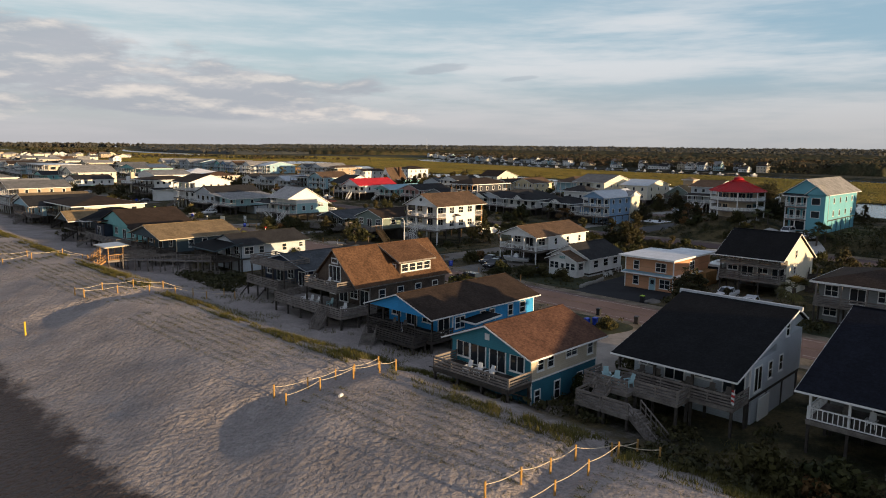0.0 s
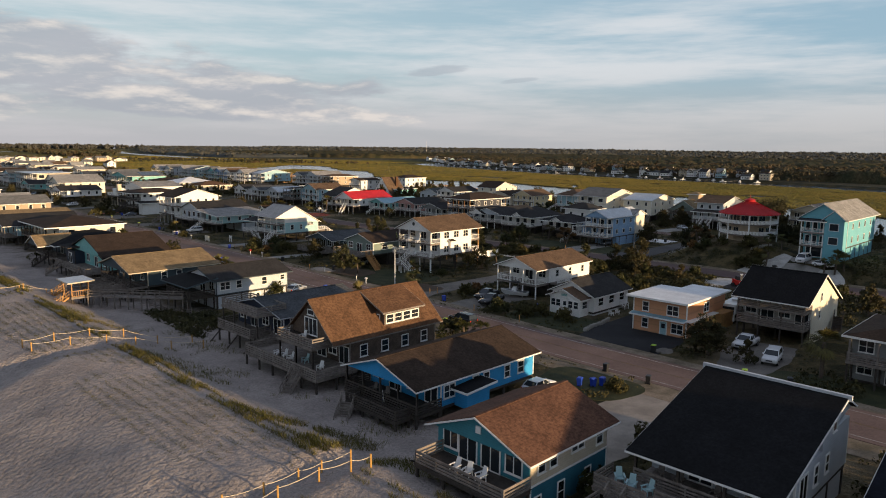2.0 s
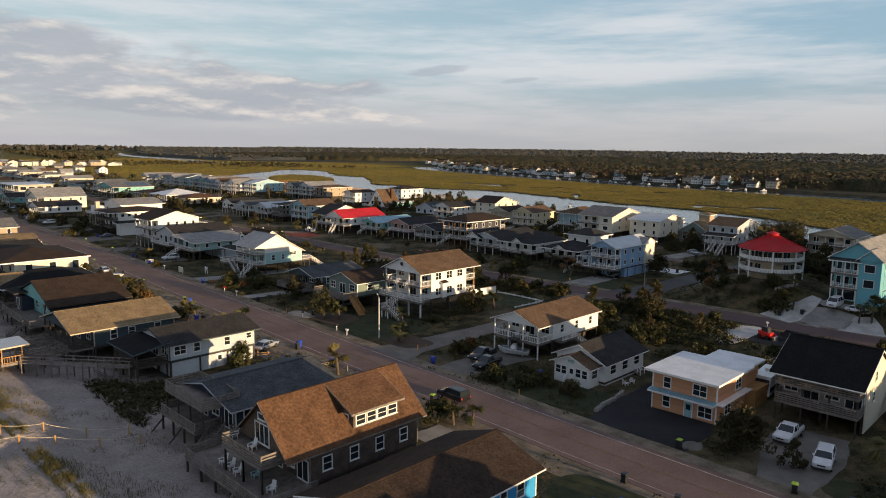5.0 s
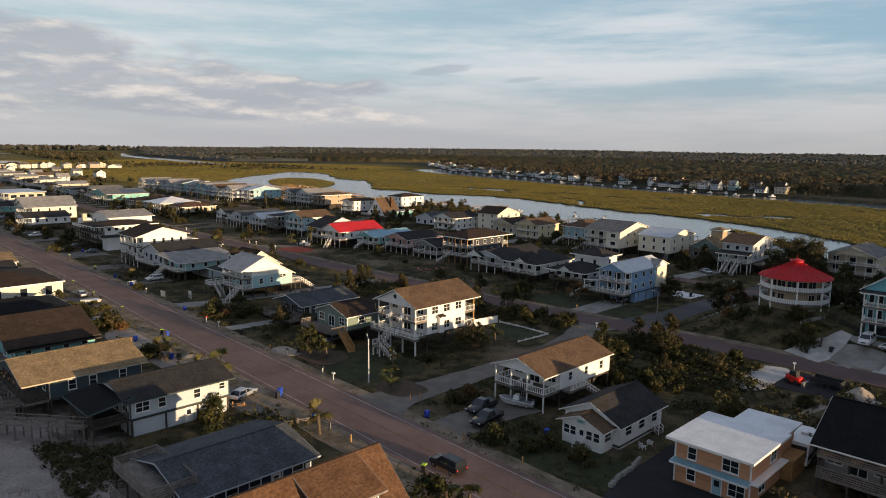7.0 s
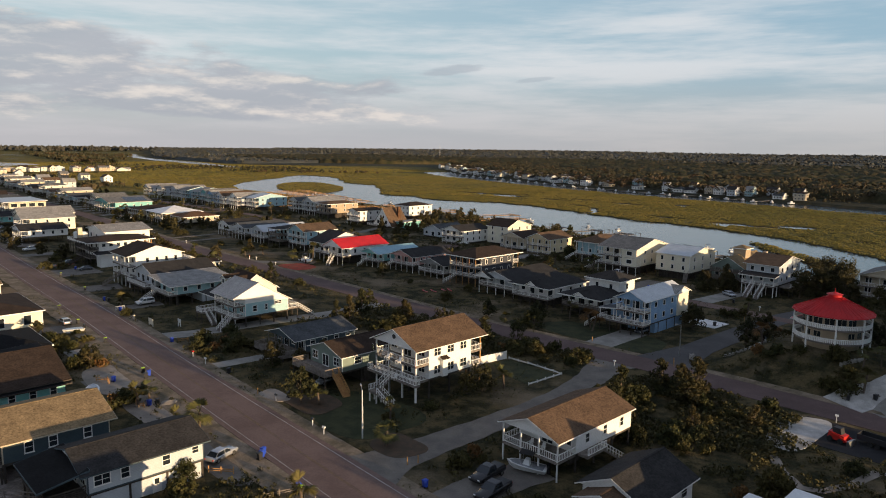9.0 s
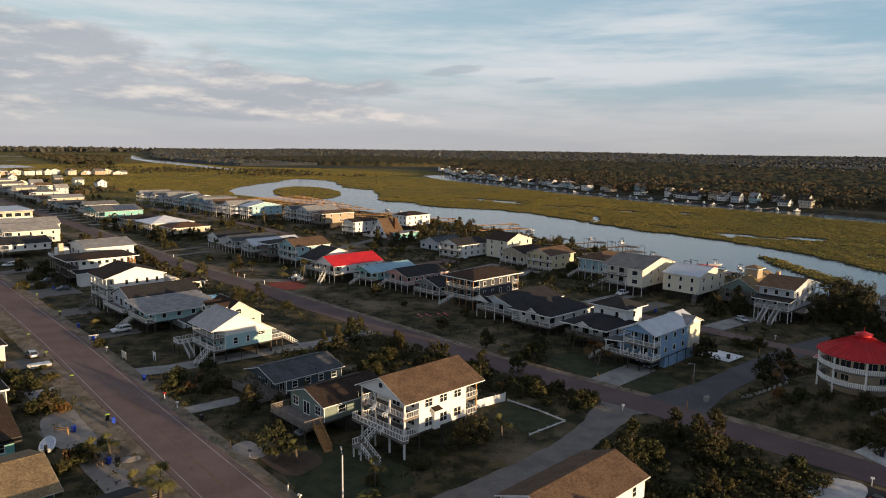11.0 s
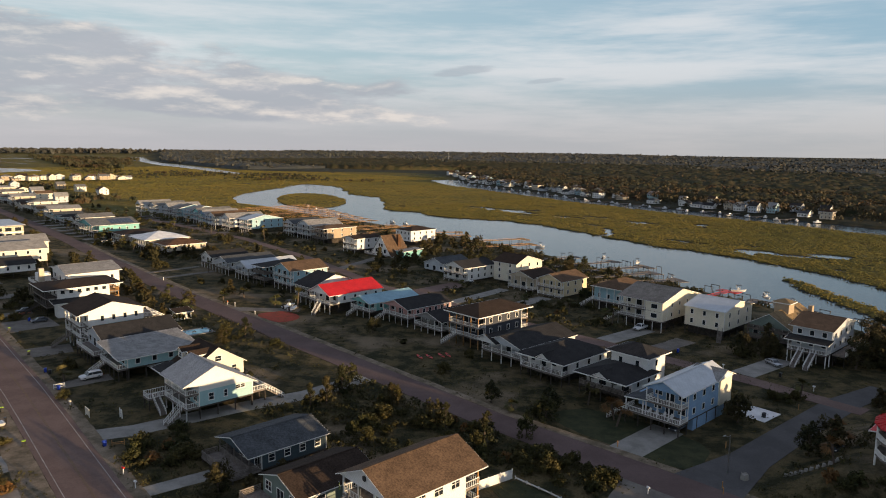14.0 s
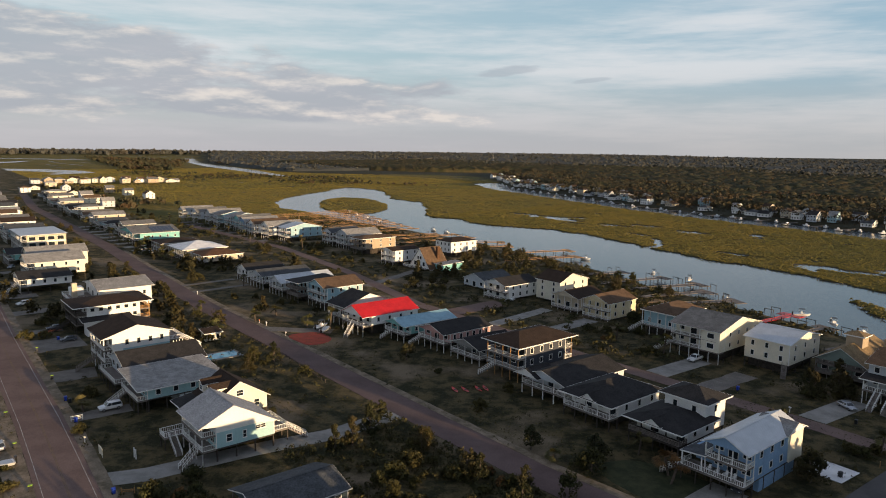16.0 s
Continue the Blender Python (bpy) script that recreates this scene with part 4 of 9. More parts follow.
    def deck(self, u0, u1, v0, v1, z, m, rails=None, sides="nsf", pile=None, pm=None):
        """A floor with joists and rails: n near, f far, s sea, d sound side."""
        me = Mesh().box(self.x(v0), self.y(u0), z - 0.08, self.x(v1), self.y(u1), z)
        me.box(self.x(v0) + 0.05, self.y(u0) + 0.04, z - 0.36, self.x(v1) - 0.05, self.y(u0) + 0.12, z - 0.08).box(self.x(v0) + 0.05, self.y(u1) - 0.12, z - 0.36, self.x(v1) - 0.05, self.y(u1) - 0.04, z - 0.08)
        me.box(self.x(v0) + 0.02, self.y(u0) + 0.04, z - 0.36, self.x(v0) + 0.1, self.y(u1) - 0.04, z - 0.08)
        part("deck_floor", me, m, self.ob)
        if rails:
            e = 0.07
            segs = {"n": [(u0 + e, v0 + e), (u0 + e, v1 - e)], "f": [(u1 - e, v0 + e), (u1 - e, v1 - e)], "s": [(u0 + e, v0 + e), (u1 - e, v0 + e)], "d": [(u0 + e, v1 - e), (u1 - e, v1 - e)]}
            for k in sides:
                self.rail(segs[k], z, rails)
        if pile is not None:
            self.posts(u0 + 0.2, u1 - 0.2, v0 + 0.2, v1 - 0.2, pile, z - 0.3, pm or wood_dk, s=0.2)

    def stairs(self, u, v, z, du, dv, m, rails=None, w=1.2, z0=0.0):
        """A flight down from (u, v, z) in the direction (du, dv)."""
        n = max(2, round((z - z0) / 0.18))
        d = Vector((dv, du, 0)).normalized()
        s = Vector((-d.y, d.x, 0))
        o = Vector((self.x(v), self.y(u), 0))
        me = Mesh()
        tops, r_ = [], (z - z0) / n
        for i in range(n):
            tops += [(0.27 * i, z - (i + 1) * r_ + 0.13), (0.27 * (i + 1), z - (i + 1) * r_ + 0.13)]
        prof = tops + [(x_, z_ - 0.24) for x_, z_ in tops[::-1]]
        m_ = len(prof)
        vs = [tuple(o + d * x_ + s * (k * w / 2) + Vector((0, 0, z_))) for k in (-1, 1) for x_, z_ in prof]
        half = m_ // 2
        fs = [(i, (i + 1) % m_, (i + 1) % m_ + m_, i + m_) for i in range(m_)]
        for i in range(half - 1):
            fs += [(i + 1, i, m_ - 1 - i, m_ - 2 - i), (i + m_, i + 1 + m_, 2 * m_ - 2 - i, 2 * m_ - 1 - i)]
        me.face_set(vs, fs)
        end = o + d * (0.27 * n)
        for k in (-1, 1):
            a, b = o + s * (k * w / 2), end + s * (k * w / 2)
            me.beam(a + Vector((0, 0, z - 0.12)), b + Vector((0, 0, z0 + 0.02)), 0.07, 0.28)
        st = part("stairs", me, wood if m is trim else m, self.ob)
        for k in (-1, 1):
            rm = Mesh()
            a, b = o + s * (k * w / 2), end + s * (k * w / 2)
            rm.beam(a + Vector((0, 0, z + 0.95)), b + Vector((0, 0, z0 + 1.0)), 0.1, 0.08)
            rm.beam(a + Vector((0, 0, z + 0.45)), b + Vector((0, 0, z0 + 0.5)), 0.05, 0.08)
            for i in range(0, n + 1, 2):
                p = a.lerp(b, i / n)
                zz = z + (z0 - z) * i / n
                rm.box(p.x - 0.04, p.y - 0.04, zz - 0.1, p.x + 0.04, p.y + 0.04, zz + 1.0)
            part("stair_rail", rm, rails or m, st)
        return end

    def body(self, u0, u1, v0, v1, floors, top, m, near_n=4, sea_n=3, sea_big=True, pile=True, base=None, wins=(0.85, 1.3), dark_under=False):
        """Walls over floors (heights), with windows on the faces; base: (v0, v1, material) for an enclosed ground level."""
        z0 = floors[0]
        self.box("wall", u0, u1, v0, v1, z0, top, m)
        if self.fine:
            self.box("floor_band", u0 + 0.05, u1 - 0.05, v0 + 0.05, v1 - 0.05, z0 - 0.32, z0, wood_dk)
        fl = list(floors) + [top]
        for a, b in zip(fl, fl[1:]):
            zc = a + min(1.55, (b - a) * 0.58)
            if near_n:
                self.row("near", v0 + 0.4, v1 - 0.4, near_n, u0, zc, *wins)
            if sea_n:
                if sea_big and not self.tiny:
                    for i in range(sea_n):
                        u = u0 + (u1 - u0) * (i + 0.5) / sea_n
                        if i % 2 == (sea_n // 2) % 2:
                            self.window("sea", u, v0, a + 1.12, 1.75, 2.0, False, "sliding_door")
                        else:
                            self.window("sea", u, v0, zc, 1.5, 1.35, True)
                else:
                    self.row("sea", u0 + 0.3, u1 - 0.3, sea_n, v0, zc, *wins)
            if self.fine and self.uc > 100:
                self.row("sound", u0 + 0.4, u1 - 0.4, 1, v1, zc, *wins)
        # added dark box standing in for the deep shade below the floor
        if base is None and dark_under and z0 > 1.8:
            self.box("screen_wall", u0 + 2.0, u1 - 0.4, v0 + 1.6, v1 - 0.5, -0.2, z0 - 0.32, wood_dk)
        if base:
            self.box("ground_floor", u0 + 0.15, u1 - 0.15, base[0], base[1], -0.2, z0 - 0.32, base[2])
        if pile and z0 > 0.9:
            self.posts(u0 + 0.2, u1 - 0.2, v0 + 0.2, v1 - 0.2, -0.6, z0 - 0.3, wood_dk, dv=4.3 if self.fine else 9, du=4.3 if self.fine else 7)
        if not self.fine:
            return
        part("corner_board", Mesh().box(self.x(v0) - 0.02, self.y(u0) - 0.02, z0, self.x(v0) + 0.12, self.y(u0) + 0.12, top), self.edge, self.ob)
        part("corner_board", Mesh().box(self.x(v1) - 0.12, self.y(u0) - 0.02, z0, self.x(v1) + 0.02, self.y(u0) + 0.12, top), self.edge, self.ob)


def cottage(name, label, u0, u1, v0, v1, floors, eave, ridge, wallm, roofm, kind="gable", axis="v", porch=0.0, back=0.0, near_n=4, sea_n=3, rails=trim, stair=None, over=0.45, base=None, fine=True, top_wall=None, open_top=True, sea_big=True, ridge_at=0.5, wins=(0.85, 1.3), piles=True, deckm=None, edge=None):
    """The usual beach house: body on pilings, porches under the roof, railings, stairs."""
    h = House(name, label, u0, u1, v0, v1, fine=fine, edge=edge)
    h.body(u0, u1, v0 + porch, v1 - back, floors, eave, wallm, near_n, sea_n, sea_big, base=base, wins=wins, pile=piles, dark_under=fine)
    if kind == "gable":
        h.gable(u0, u1, v0, v1, eave, ridge, roofm, top_wall or wallm, axis, over, ridge_at)
    elif kind == "hip":
        h.hip(u0, u1, v0, v1, eave, ridge, roofm, over)
    else:
        h.slope(u0, u1, v0, v1, eave, ridge, roofm, over=over)
    dm = deckm or wood
    for p0, p1, sides in ((v0, v0 + porch, "nsf"), (v1 - back, v1, "ndf")):
        if p1 - p0 > 0.3:
            for z in floors:
                if z > 0.5:
                    h.deck(u0, u1, p0, p1, z, dm, rails, sides)
            v_edge = v0 + 0.12 if p0 == v0 else v1 - 0.12
            h.posts(u0 + 0.12, u1 - 0.12, v_edge, v_edge + 0.01, -0.5 if floors[0] > 0.5 else 0, eave, rails, s=0.18, name="porch_post")
    if stair:
        h.stairs(*stair[:5], rails, rails, *(stair[5:] or ()))
    return h


# beach-front row, from the near end
# four unseen houses, added out of view to shade the sand and first houses
for u_, v_, top_ in ((-46, 47, 10.0), (-78, 45, 10.6), (-106, 42, 11.0)):
    cottage("beach_house", "unseen grey house added down the row to cast shade", u_, u_ + 14, v_, v_ + 21, [2.7, 5.6], 8.2, top_, ash_sid, r_char, "gable", "u", near_n=0, sea_n=0, fine=False)
cottage("beach_house", "unseen grey house added at the near end to cast shade", -17, -4, 54, 76, [2.7, 5.6], 8.4, 10.6, ash_sid, r_char, "gable", "u", near_n=0, sea_n=0, fine=False)
h = House("beach_house", "dark navy-roofed beach house with white railed deck", 4.5, 16.2, 55, 74)
h.body(5, 15.7, 60.5, 73, [2.7], 5.2, grey_sid, 4, 4)
h.gable(4.5, 16.2, 55.5, 74, 5.0, 9.2, r_navy, slate, "u", 0.5, 0.72)
h.deck(4.8, 16, 55.5, 60.5, 2.7, wood, trim, "nsf", -0.6)
h.posts(5, 15.8, 55.8, 55.81, 2.7, 5.0, trim, s=0.18, name="porch_post")
h.deck(3.5, 9.5, 50.5, 55.5, 2.2, wood, wood, "nsf", -0.6)

h = House("beach_house", "grey saltbox beach house with long black shingle roof", 20.2, 32, 53.5, 69)
h.body(20.8, 31.4, 57, 69, [2.6], 5.6, light_grey, 0, 4, base=(58, 68.5, light_grey))
h.box("upper_wall", 20.8, 31.4, 62.5, 69, 5.6, 6.6, light_grey)
h.gable(20.8, 31.4, 53.7, 69, 4.95, 8.6, r_black, light_grey, "u", 0.35, 0.86, back_z=7.5)
h.box("parapet", 20.2, 32, 66.6, 66.9, 8.5, 8.95, light_grey, "white parapet board along the ridge")
h.window("near", 20.8, 58.6, 4.0, 1.5, 2.0, False, "sliding_door")
h.window("near", 20.8, 61.3, 4.2, 0.8, 1.4)
for v_, z_ in ((63.8, 4.3), (65, 7.2)):
    h.window("near", 20.8, v_, z_, 0.75, 1.3)
h.door("near", 20.95, 60.5, 0.0, grey_sid, 1.3)
h.deck(20.8, 31.4, 53.8, 57, 2.6, wood, wood, "ns", -0.6)
h.deck(28.5, 33, 50.8, 53.8, 2.6, wood, wood, "sf", -0.6)
h.posts(21, 31.2, 54, 54.01, 2.6, 4.9, wood_dk, s=0.2, name="porch_post")
h.deck(29.6, 32.2, 48.4, 50.6, 1.7, wood, wood, "sf", -0.6)
h.stairs(30.8, 50.8, 2.6, 0, -1, wood, w=1.3, z0=2.1)
h.deck(27.0, 29.6, 48.4, 50.4, 1.7, wood, wood, "s", -0.6)
h.stairs(27.0, 49.4, 1.7, -1, -0.2, wood, w=1.5, z0=-0.3)
h.deck(24.4, 28.5, 51.6, 53.8, 2.6, wood, wood, "ns", -0.6)
h.box("ground_recess", 20.7, 20.8, 59, 61.4, 0.1, 2.1, white)

h = House("beach_house", "two-tone teal beach house with brown shingle roof", 35.4, 45.6, 46.3, 57.6)
h.body(35.8, 45.4, 47, 57.4, [0.1], 2.75, teal, 0, 0, pile=False)
h.box("upper_wall", 35.8, 45.4, 47, 57.4, 2.75, 5.05, beige)
h.box("sea_wall", 35.82, 45.38, 46.9, 47, 2.75, 5.05, teal_mid)
h.gable(35.5, 45.4, 46.4, 57.5, 5.05, 7.0, r_russet, teal_mid, "v", 0.5)
for u_, w_, d_ in ((37.3, 1.5, 0), (39.6, 1.8, 1), (42.0, 1.8, 1), (43.9, 1.5, 0)):
    h.window("sea", u_, 46.9, 3.85 if d_ else 4.05, w_, 2.0 if d_ else 1.4, False, "sliding_door" if d_ else "window")
for v_, z_, w_, h_ in ((48.3, 4.1, 0.8, 1.1), (49.8, 4.1, 0.8, 1.1), (52.6, 4.25, 0.75, 0.75), (53.5, 4.25, 0.75, 0.75), (56.2, 4.1, 0.8, 1.3), (47.9, 1.2, 0.7, 1.0), (50.9, 1.1, 0.75, 1.6), (54.6, 1.1, 0.75, 1.5)):
    h.window("near", 35.8, v_, z_, w_, h_)
h.box("band_board", 35.74, 45.5, 46.9, 57.4, 2.66, 2.8, trim)
h.deck(35.6, 44.8, 43.6, 46.9, 2.75, wood_dk, wood, "nsf", -0.2)
for u_ in (36.2, 41, 45.6):
    part("brace", Mesh().beam((h.x(46.9), h.y(u_), 1.2), (h.x(44), h.y(u_), 2.5), 0.12, 0.12), wood_dk, h.ob)
h.box("vent", 40.2, 40.7, 46.3, 46.4, 5.7, 6.3, trim)

h = House("beach_house", "bright blue single-storey beach house with dark shingle roof", 53.2, 66, 52, 71.5)
h.body(54, 65.2, 55.8, 71, [1.5], 4.25, bright_blue, 0, 4)
h.gable(54.0, 65.0, 52.4, 71.2, 4.15, 6.0, r_dkbrown, bright_blue, "v", 0.5)
h.deck(53.8, 65.4, 52.2, 55.8, 1.5, wood_dk, wood_dk, "nsf", -0.6)
h.posts(54, 65.2, 52.5, 52.51, 1.5, 4.1, wood_dk, s=0.18, name="porch_post")
for v_, w_ in ((57.0, 1.5), (61.0, 0.8), (62.7, 0.8), (66.2, 0.8), (68.6, 0.95)):
    h.window("near", 54, v_, 2.95, w_, 1.25)
h.slope(52.0, 54, 57.5, 61.5, 3.0, 3.3, r_black)
h.box("side_porch", 52.2, 54, 57.8, 61.2, 1.2, 3.0, bright_blue)
h.deck(54.6, 62.6, 50.2, 52.3, 1.3, wood_dk, wood_dk, "nsf", -0.6)
h.stairs(62.0, 50.2, 1.35, -0.7, -1, wood, w=1.4, z0=-0.4)

h = House("beach_house", "brown cedar-shingled beach house with rust roof and decks", 67.8, 82, 51, 71, edge=wood)
h.body(69.9, 79, 56.5, 70.5, [1.9], 5.3, cedar, 4, 4, wins=(0.95, 1.3))
h.gable(69.8, 79.1, 54.2, 70.9, 5.2, 9.4, r_rust, cedar, "v", 0.45)
h.window("sea", 74.4, 54.18, 6.3, 2.4, 1.9, False, "sliding_door")
h.window("sea", 74.4, 54.18, 8.0, 1.2, 0.5, False)
h.box("dormer", 70.2, 73.5, 62, 68, 5.6, 7.35, cedar, "dark shingled dormer with a row of windows")
h.slope(70.1, 74.0, 61.8, 68.2, 7.35, 7.35, r_rust, z_far=9.35)
h.row("near", 62.2, 67.8, 4, 70.2, 6.55, 1.1, 0.95)
h.window("sea", 71.6, 62, 6.5, 1.1, 0.9)
h.deck(71, 78.5, 51.9, 56.5, 4.7, wood, wood, "nsf")
h.deck(68.4, 84, 50.6, 56.5, 1.9, wood, wood, "nsf", -0.6)
h.posts(71.3, 78.2, 52.2, 52.21, 1.9, 4.6, wood_dk, s=0.18, name="porch_post")
h.stairs(72, 50.6, 1.95, -0.5, -1, wood)

h = House("beach_house", "navy beach house with slate roof and roof-top deck", 84.4, 97.5, 50.5, 71, edge=light_grey)
h.body(85, 97, 57, 70.5, [2.3], 5.0, navy, 5, 4, wins=(1.2, 1.4))
h.gable(84.6, 97.3, 56.5, 70.8, 5.0, 6.6, r_slate, navy, "v", 0.4)
h.deck(88, 97, 53.6, 57, 2.3, wood, wood, "nsf", -0.6)
h.deck(85, 88, 56.2, 57.6, 2.3, wood, wood, "n", -0.6)
h.deck(86.4, 96, 53.8, 58.4, 5.4, wood, wood, "nsfd")
h.posts(86.7, 95.8, 54, 58.2, 2.3, 5.2, wood_dk, s=0.18, name="porch_post")
h.door("near", 85, 66.2, 2.35, white)
for u_, v_ in ((88.2, 52.4), (92, 52), (96.8, 52)):
    part("brace", Mesh().beam((h.x(v_), h.y(u_), -0.3), (h.x(v_ + 2.4), h.y(u_), 2.0), 0.1, 0.14), wood_dk, h.ob)
h.stairs(86.9, 56.0, 2.35, -0.38, -1, wood, w=1.6, z0=0.1)

h = House("beach_house", "pale grey two-level beach house with dark brown roof", 114, 124.5, 57, 76.5, edge=slate)
h.box("ground_floor", 114.6, 124, 62.6, 76, -0.2, 2.5, light_grey)
h.body(114.4, 124.2, 62.4, 76.3, [2.5], 5.0, light_grey, 0, 3)
h.gable(114.2, 124.4, 62, 76.5, 5.0, 6.5, r_char, light_grey, "v", 0.45)
h.slope(114.6, 124, 57.5, 62.4, 4.3, 5.3, r_black)
for v_, z_, w_, h_ in ((64, 3.9, 1.7, 1.2), (66.6, 3.9, 0.9, 1.2), (71.5, 3.9, 0.9, 1.2), (75.2, 4.1, 0.8, 0.8)):
    h.window("near", 114.4, v_, z_, w_, h_)
h.box("band_board", 114.33, 114.4, 62.4, 76.3, 2.42, 2.56, slate)
h.door("near", 114.6, 70.3, 0.0, white)
h.deck(114.8, 123.8, 57.8, 62.4, 2.5, wood_dk, wood_dk, "nsf", -0.6)
h.posts(115, 123.6, 58, 58.01, 2.5, 4.3, wood_dk, s=0.18, name="porch_post")

h = House("beach_house", "slate-blue beach house with long tan shingle roof", 129, 144, 53.5, 70.4, edge=beige)
h.body(129.4, 143.6, 57, 69.8, [2.6], 5.4, slate, 0, 3)
h.gable(129.2, 143.8, 54, 70.1, 5.3, 7.3, r_tan, slate, "v", 0.5)
for v_ in (60, 62.8, 67):
    h.window("near", 129.4, v_, 4.1, 0.9, 1.35)
h.deck(129.4, 143.6, 53.8, 57, 2.6, wood, wood_dk, "nsf", -0.6)
h.posts(129.6, 143.4, 54, 54.01, 2.6, 5.2, wood_dk, s=0.18, name="porch_post")
h.deck(131, 133, 47, 53.8, 2.2, wood, wood, "nf", -0.3)
h.deck(130, 134.5, 44.5, 47.5, 2.2, wood, wood_new, "n", -0.3)
h.stairs(131.5, 44.5, 2.2, 0, -1, wood_new, w=1.2, z0=0.6)
h.slope(129.7, 134.8, 44.2, 47.8, 4.6, 4.7, r_metal)
h.posts(130.2, 134.3, 44.7, 47.3, 2.2, 4.6, wood_new, s=0.14, name="porch_post")
h.deck(138, 140.5, 46, 53.8, 2.2, wood, wood, "nf", -0.3)
h.stairs(139.2, 46, 2.2, 0, -1, wood_new, z0=0.5)

ob = root("boardwalk", "weathered boardwalk with rails over the dune hollow", "boardwalk", 129.6, 47.4)
inv = ob.matrix_basis.inverted()
p0, p1 = inv @ uvp(129.6, 47.4, 2.2), inv @ uvp(116, 57.6, 2.4)
part("deck_floor", Mesh().beam(p0, p1, 1.6, 0.12), wood, ob)
side = (p1 - p0).cross(Vector((0, 0, 1))).normalized() * 0.75
for k in (-1, 1):
    for z_ in (0.5, 0.98):
        part("rail", Mesh().beam(p0 + side * k + Vector((0, 0, z_)), p1 + side * k + Vector((0, 0, z_)), 0.08, 0.12), wood, ob)
    for i in range(8):
        q = p0.lerp(p1, i / 7) + side * k
        part("post", Mesh().box(q.x - 0.08, q.y - 0.08, -0.6, q.x + 0.08, q.y + 0.08, q.z + 1.05), wood, ob)

h = House("beach_house", "teal beach house with dark brown roof", 150.5, 171, 55, 71, edge=wood_dk)
h.body(151, 165, 58, 70.3, [2.2], 5.3, teal_light, 4, 3)
h.gable(150.7, 170.5, 57, 70.6, 5.2, 8.4, r_dkbrown, teal_light, "v", 0.4)
h.body(165, 170.5, 56, 70, [2.2], 5.0, navy, 0, 1)
h.slope(150.2, 152.5, 57, 70.6, 4.6, 4.6, r_black, z_far=5.4)
h.deck(151, 170, 53.5, 58, 2.2, wood, wood, "nsf", -0.6)
h.stairs(154, 53.5, 2.2, 0, -1, wood, z0=0.3)
h.stairs(166, 53.5, 2.2, 0.3, -1, wood, z0=0.3)
h.slope(165, 171, 55, 71, 5.6, 6.6, r_black)

h = cottage("beach_house", "dark beach house with black hipped roof", 174, 190, 55, 74, [2.3], 5.0, 7.4, slate, r_black, "hip", porch=3.5, rails=wood_dk, stair=(180, 55, 2.3, 0.2, -1))
h.gable(177, 186, 52.5, 60, 5.0, 6.9, r_tan, slate, "v", 0.4)
h = cottage("beach_house", "cream beach house with hipped brown roof", 199, 222, 60, 79, [3.2], 6.4, 8.6, cream, r_dkbrown, "hip", porch=3.0, near_n=3, wins=(1.4, 2.0), rails=wood_dk, stair=(210, 60, 1.6, 0.2, -1))
h = cottage("beach_house", "pale blue beach house with dark roof", 222, 240, 56, 76, [2.4], 5.2, 7.6, pale_blue, r_char, porch=3, rails=wood, stair=(228, 56, 2.4, -0.3, -1))
h = cottage("beach_house", "cream beach house with tan roof", 243, 258, 60, 80, [2.4], 5.4, 7.2, cream, r_tan, porch=3, rails=wood, fine=False, stair=(250, 60, 2.4, -0.3, -1))
h = cottage("beach_house", "beige gabled beach house with white trim", 262, 276, 60, 79, [2.6, 5.5], 8.2, 10.4, tan_sid, r_grey, porch=3, rails=trim, fine=False)
pal = ((white, r_ltgrey), (cream, r_grey), (pale_blue, r_slate), (light_grey, r_brown), (white, r_dkbrown), (beige, r_ltgrey), (teal_light, r_grey), (light_grey, r_char))
rng = random.Random(4)
for i in range(13):
    u_ = 282 + i * 21 + rng.uniform(-1.5, 1.5)
    wm, rm = pal[(i * 3) % 8]
    two = i % 3 == 0
    v_ = 62 + (u_ - 280) * 0.075
    cottage("beach_house", "far beach-front house on pilings in pale siding", u_, u_ + rng.uniform(11, 15), v_, v_ + rng.uniform(15, 19), [2.6, 5.4] if two else [2.6], 8.2 if two else 5.4, 10.2 if two else 7.3, wm, rm, ("gable", "hip")[i % 2], porch=3, near_n=3, fine=False)

# ---- houses between the two roads ----
# three made-up houses out of view, there to throw shade on the road
for u_, top_ in ((-16, 9.4), (-44, 10.2), (-70, 10.6)):
    cottage("house", "unseen grey house added along the road to cast shade", u_, u_ + 13, 99, 117, [0.4, 3.2], 6.4, top_, grey_sid, r_char, "gable", "u", near_n=0, sea_n=0, fine=False)
h = House("house", "dark grey house with low brown roof by the road", 15.8, 29.3, 99, 114.5)
h.body(16.3, 28.8, 101, 114, [0.3, 3.0], 5.6, grey_sid, 3, 4, pile=False, wins=(1.4, 1.2))
h.hip(16.0, 29.1, 100, 114.5, 5.6, 7.4, r_dkbrown)
h.deck(16.3, 28.8, 98.6, 101, 3.0, wood, wood, "nsf", -0.3)
h.posts(16.6, 28.5, 98.8, 98.81, 3.0, 5.6, wood, s=0.2, name="porch_post")

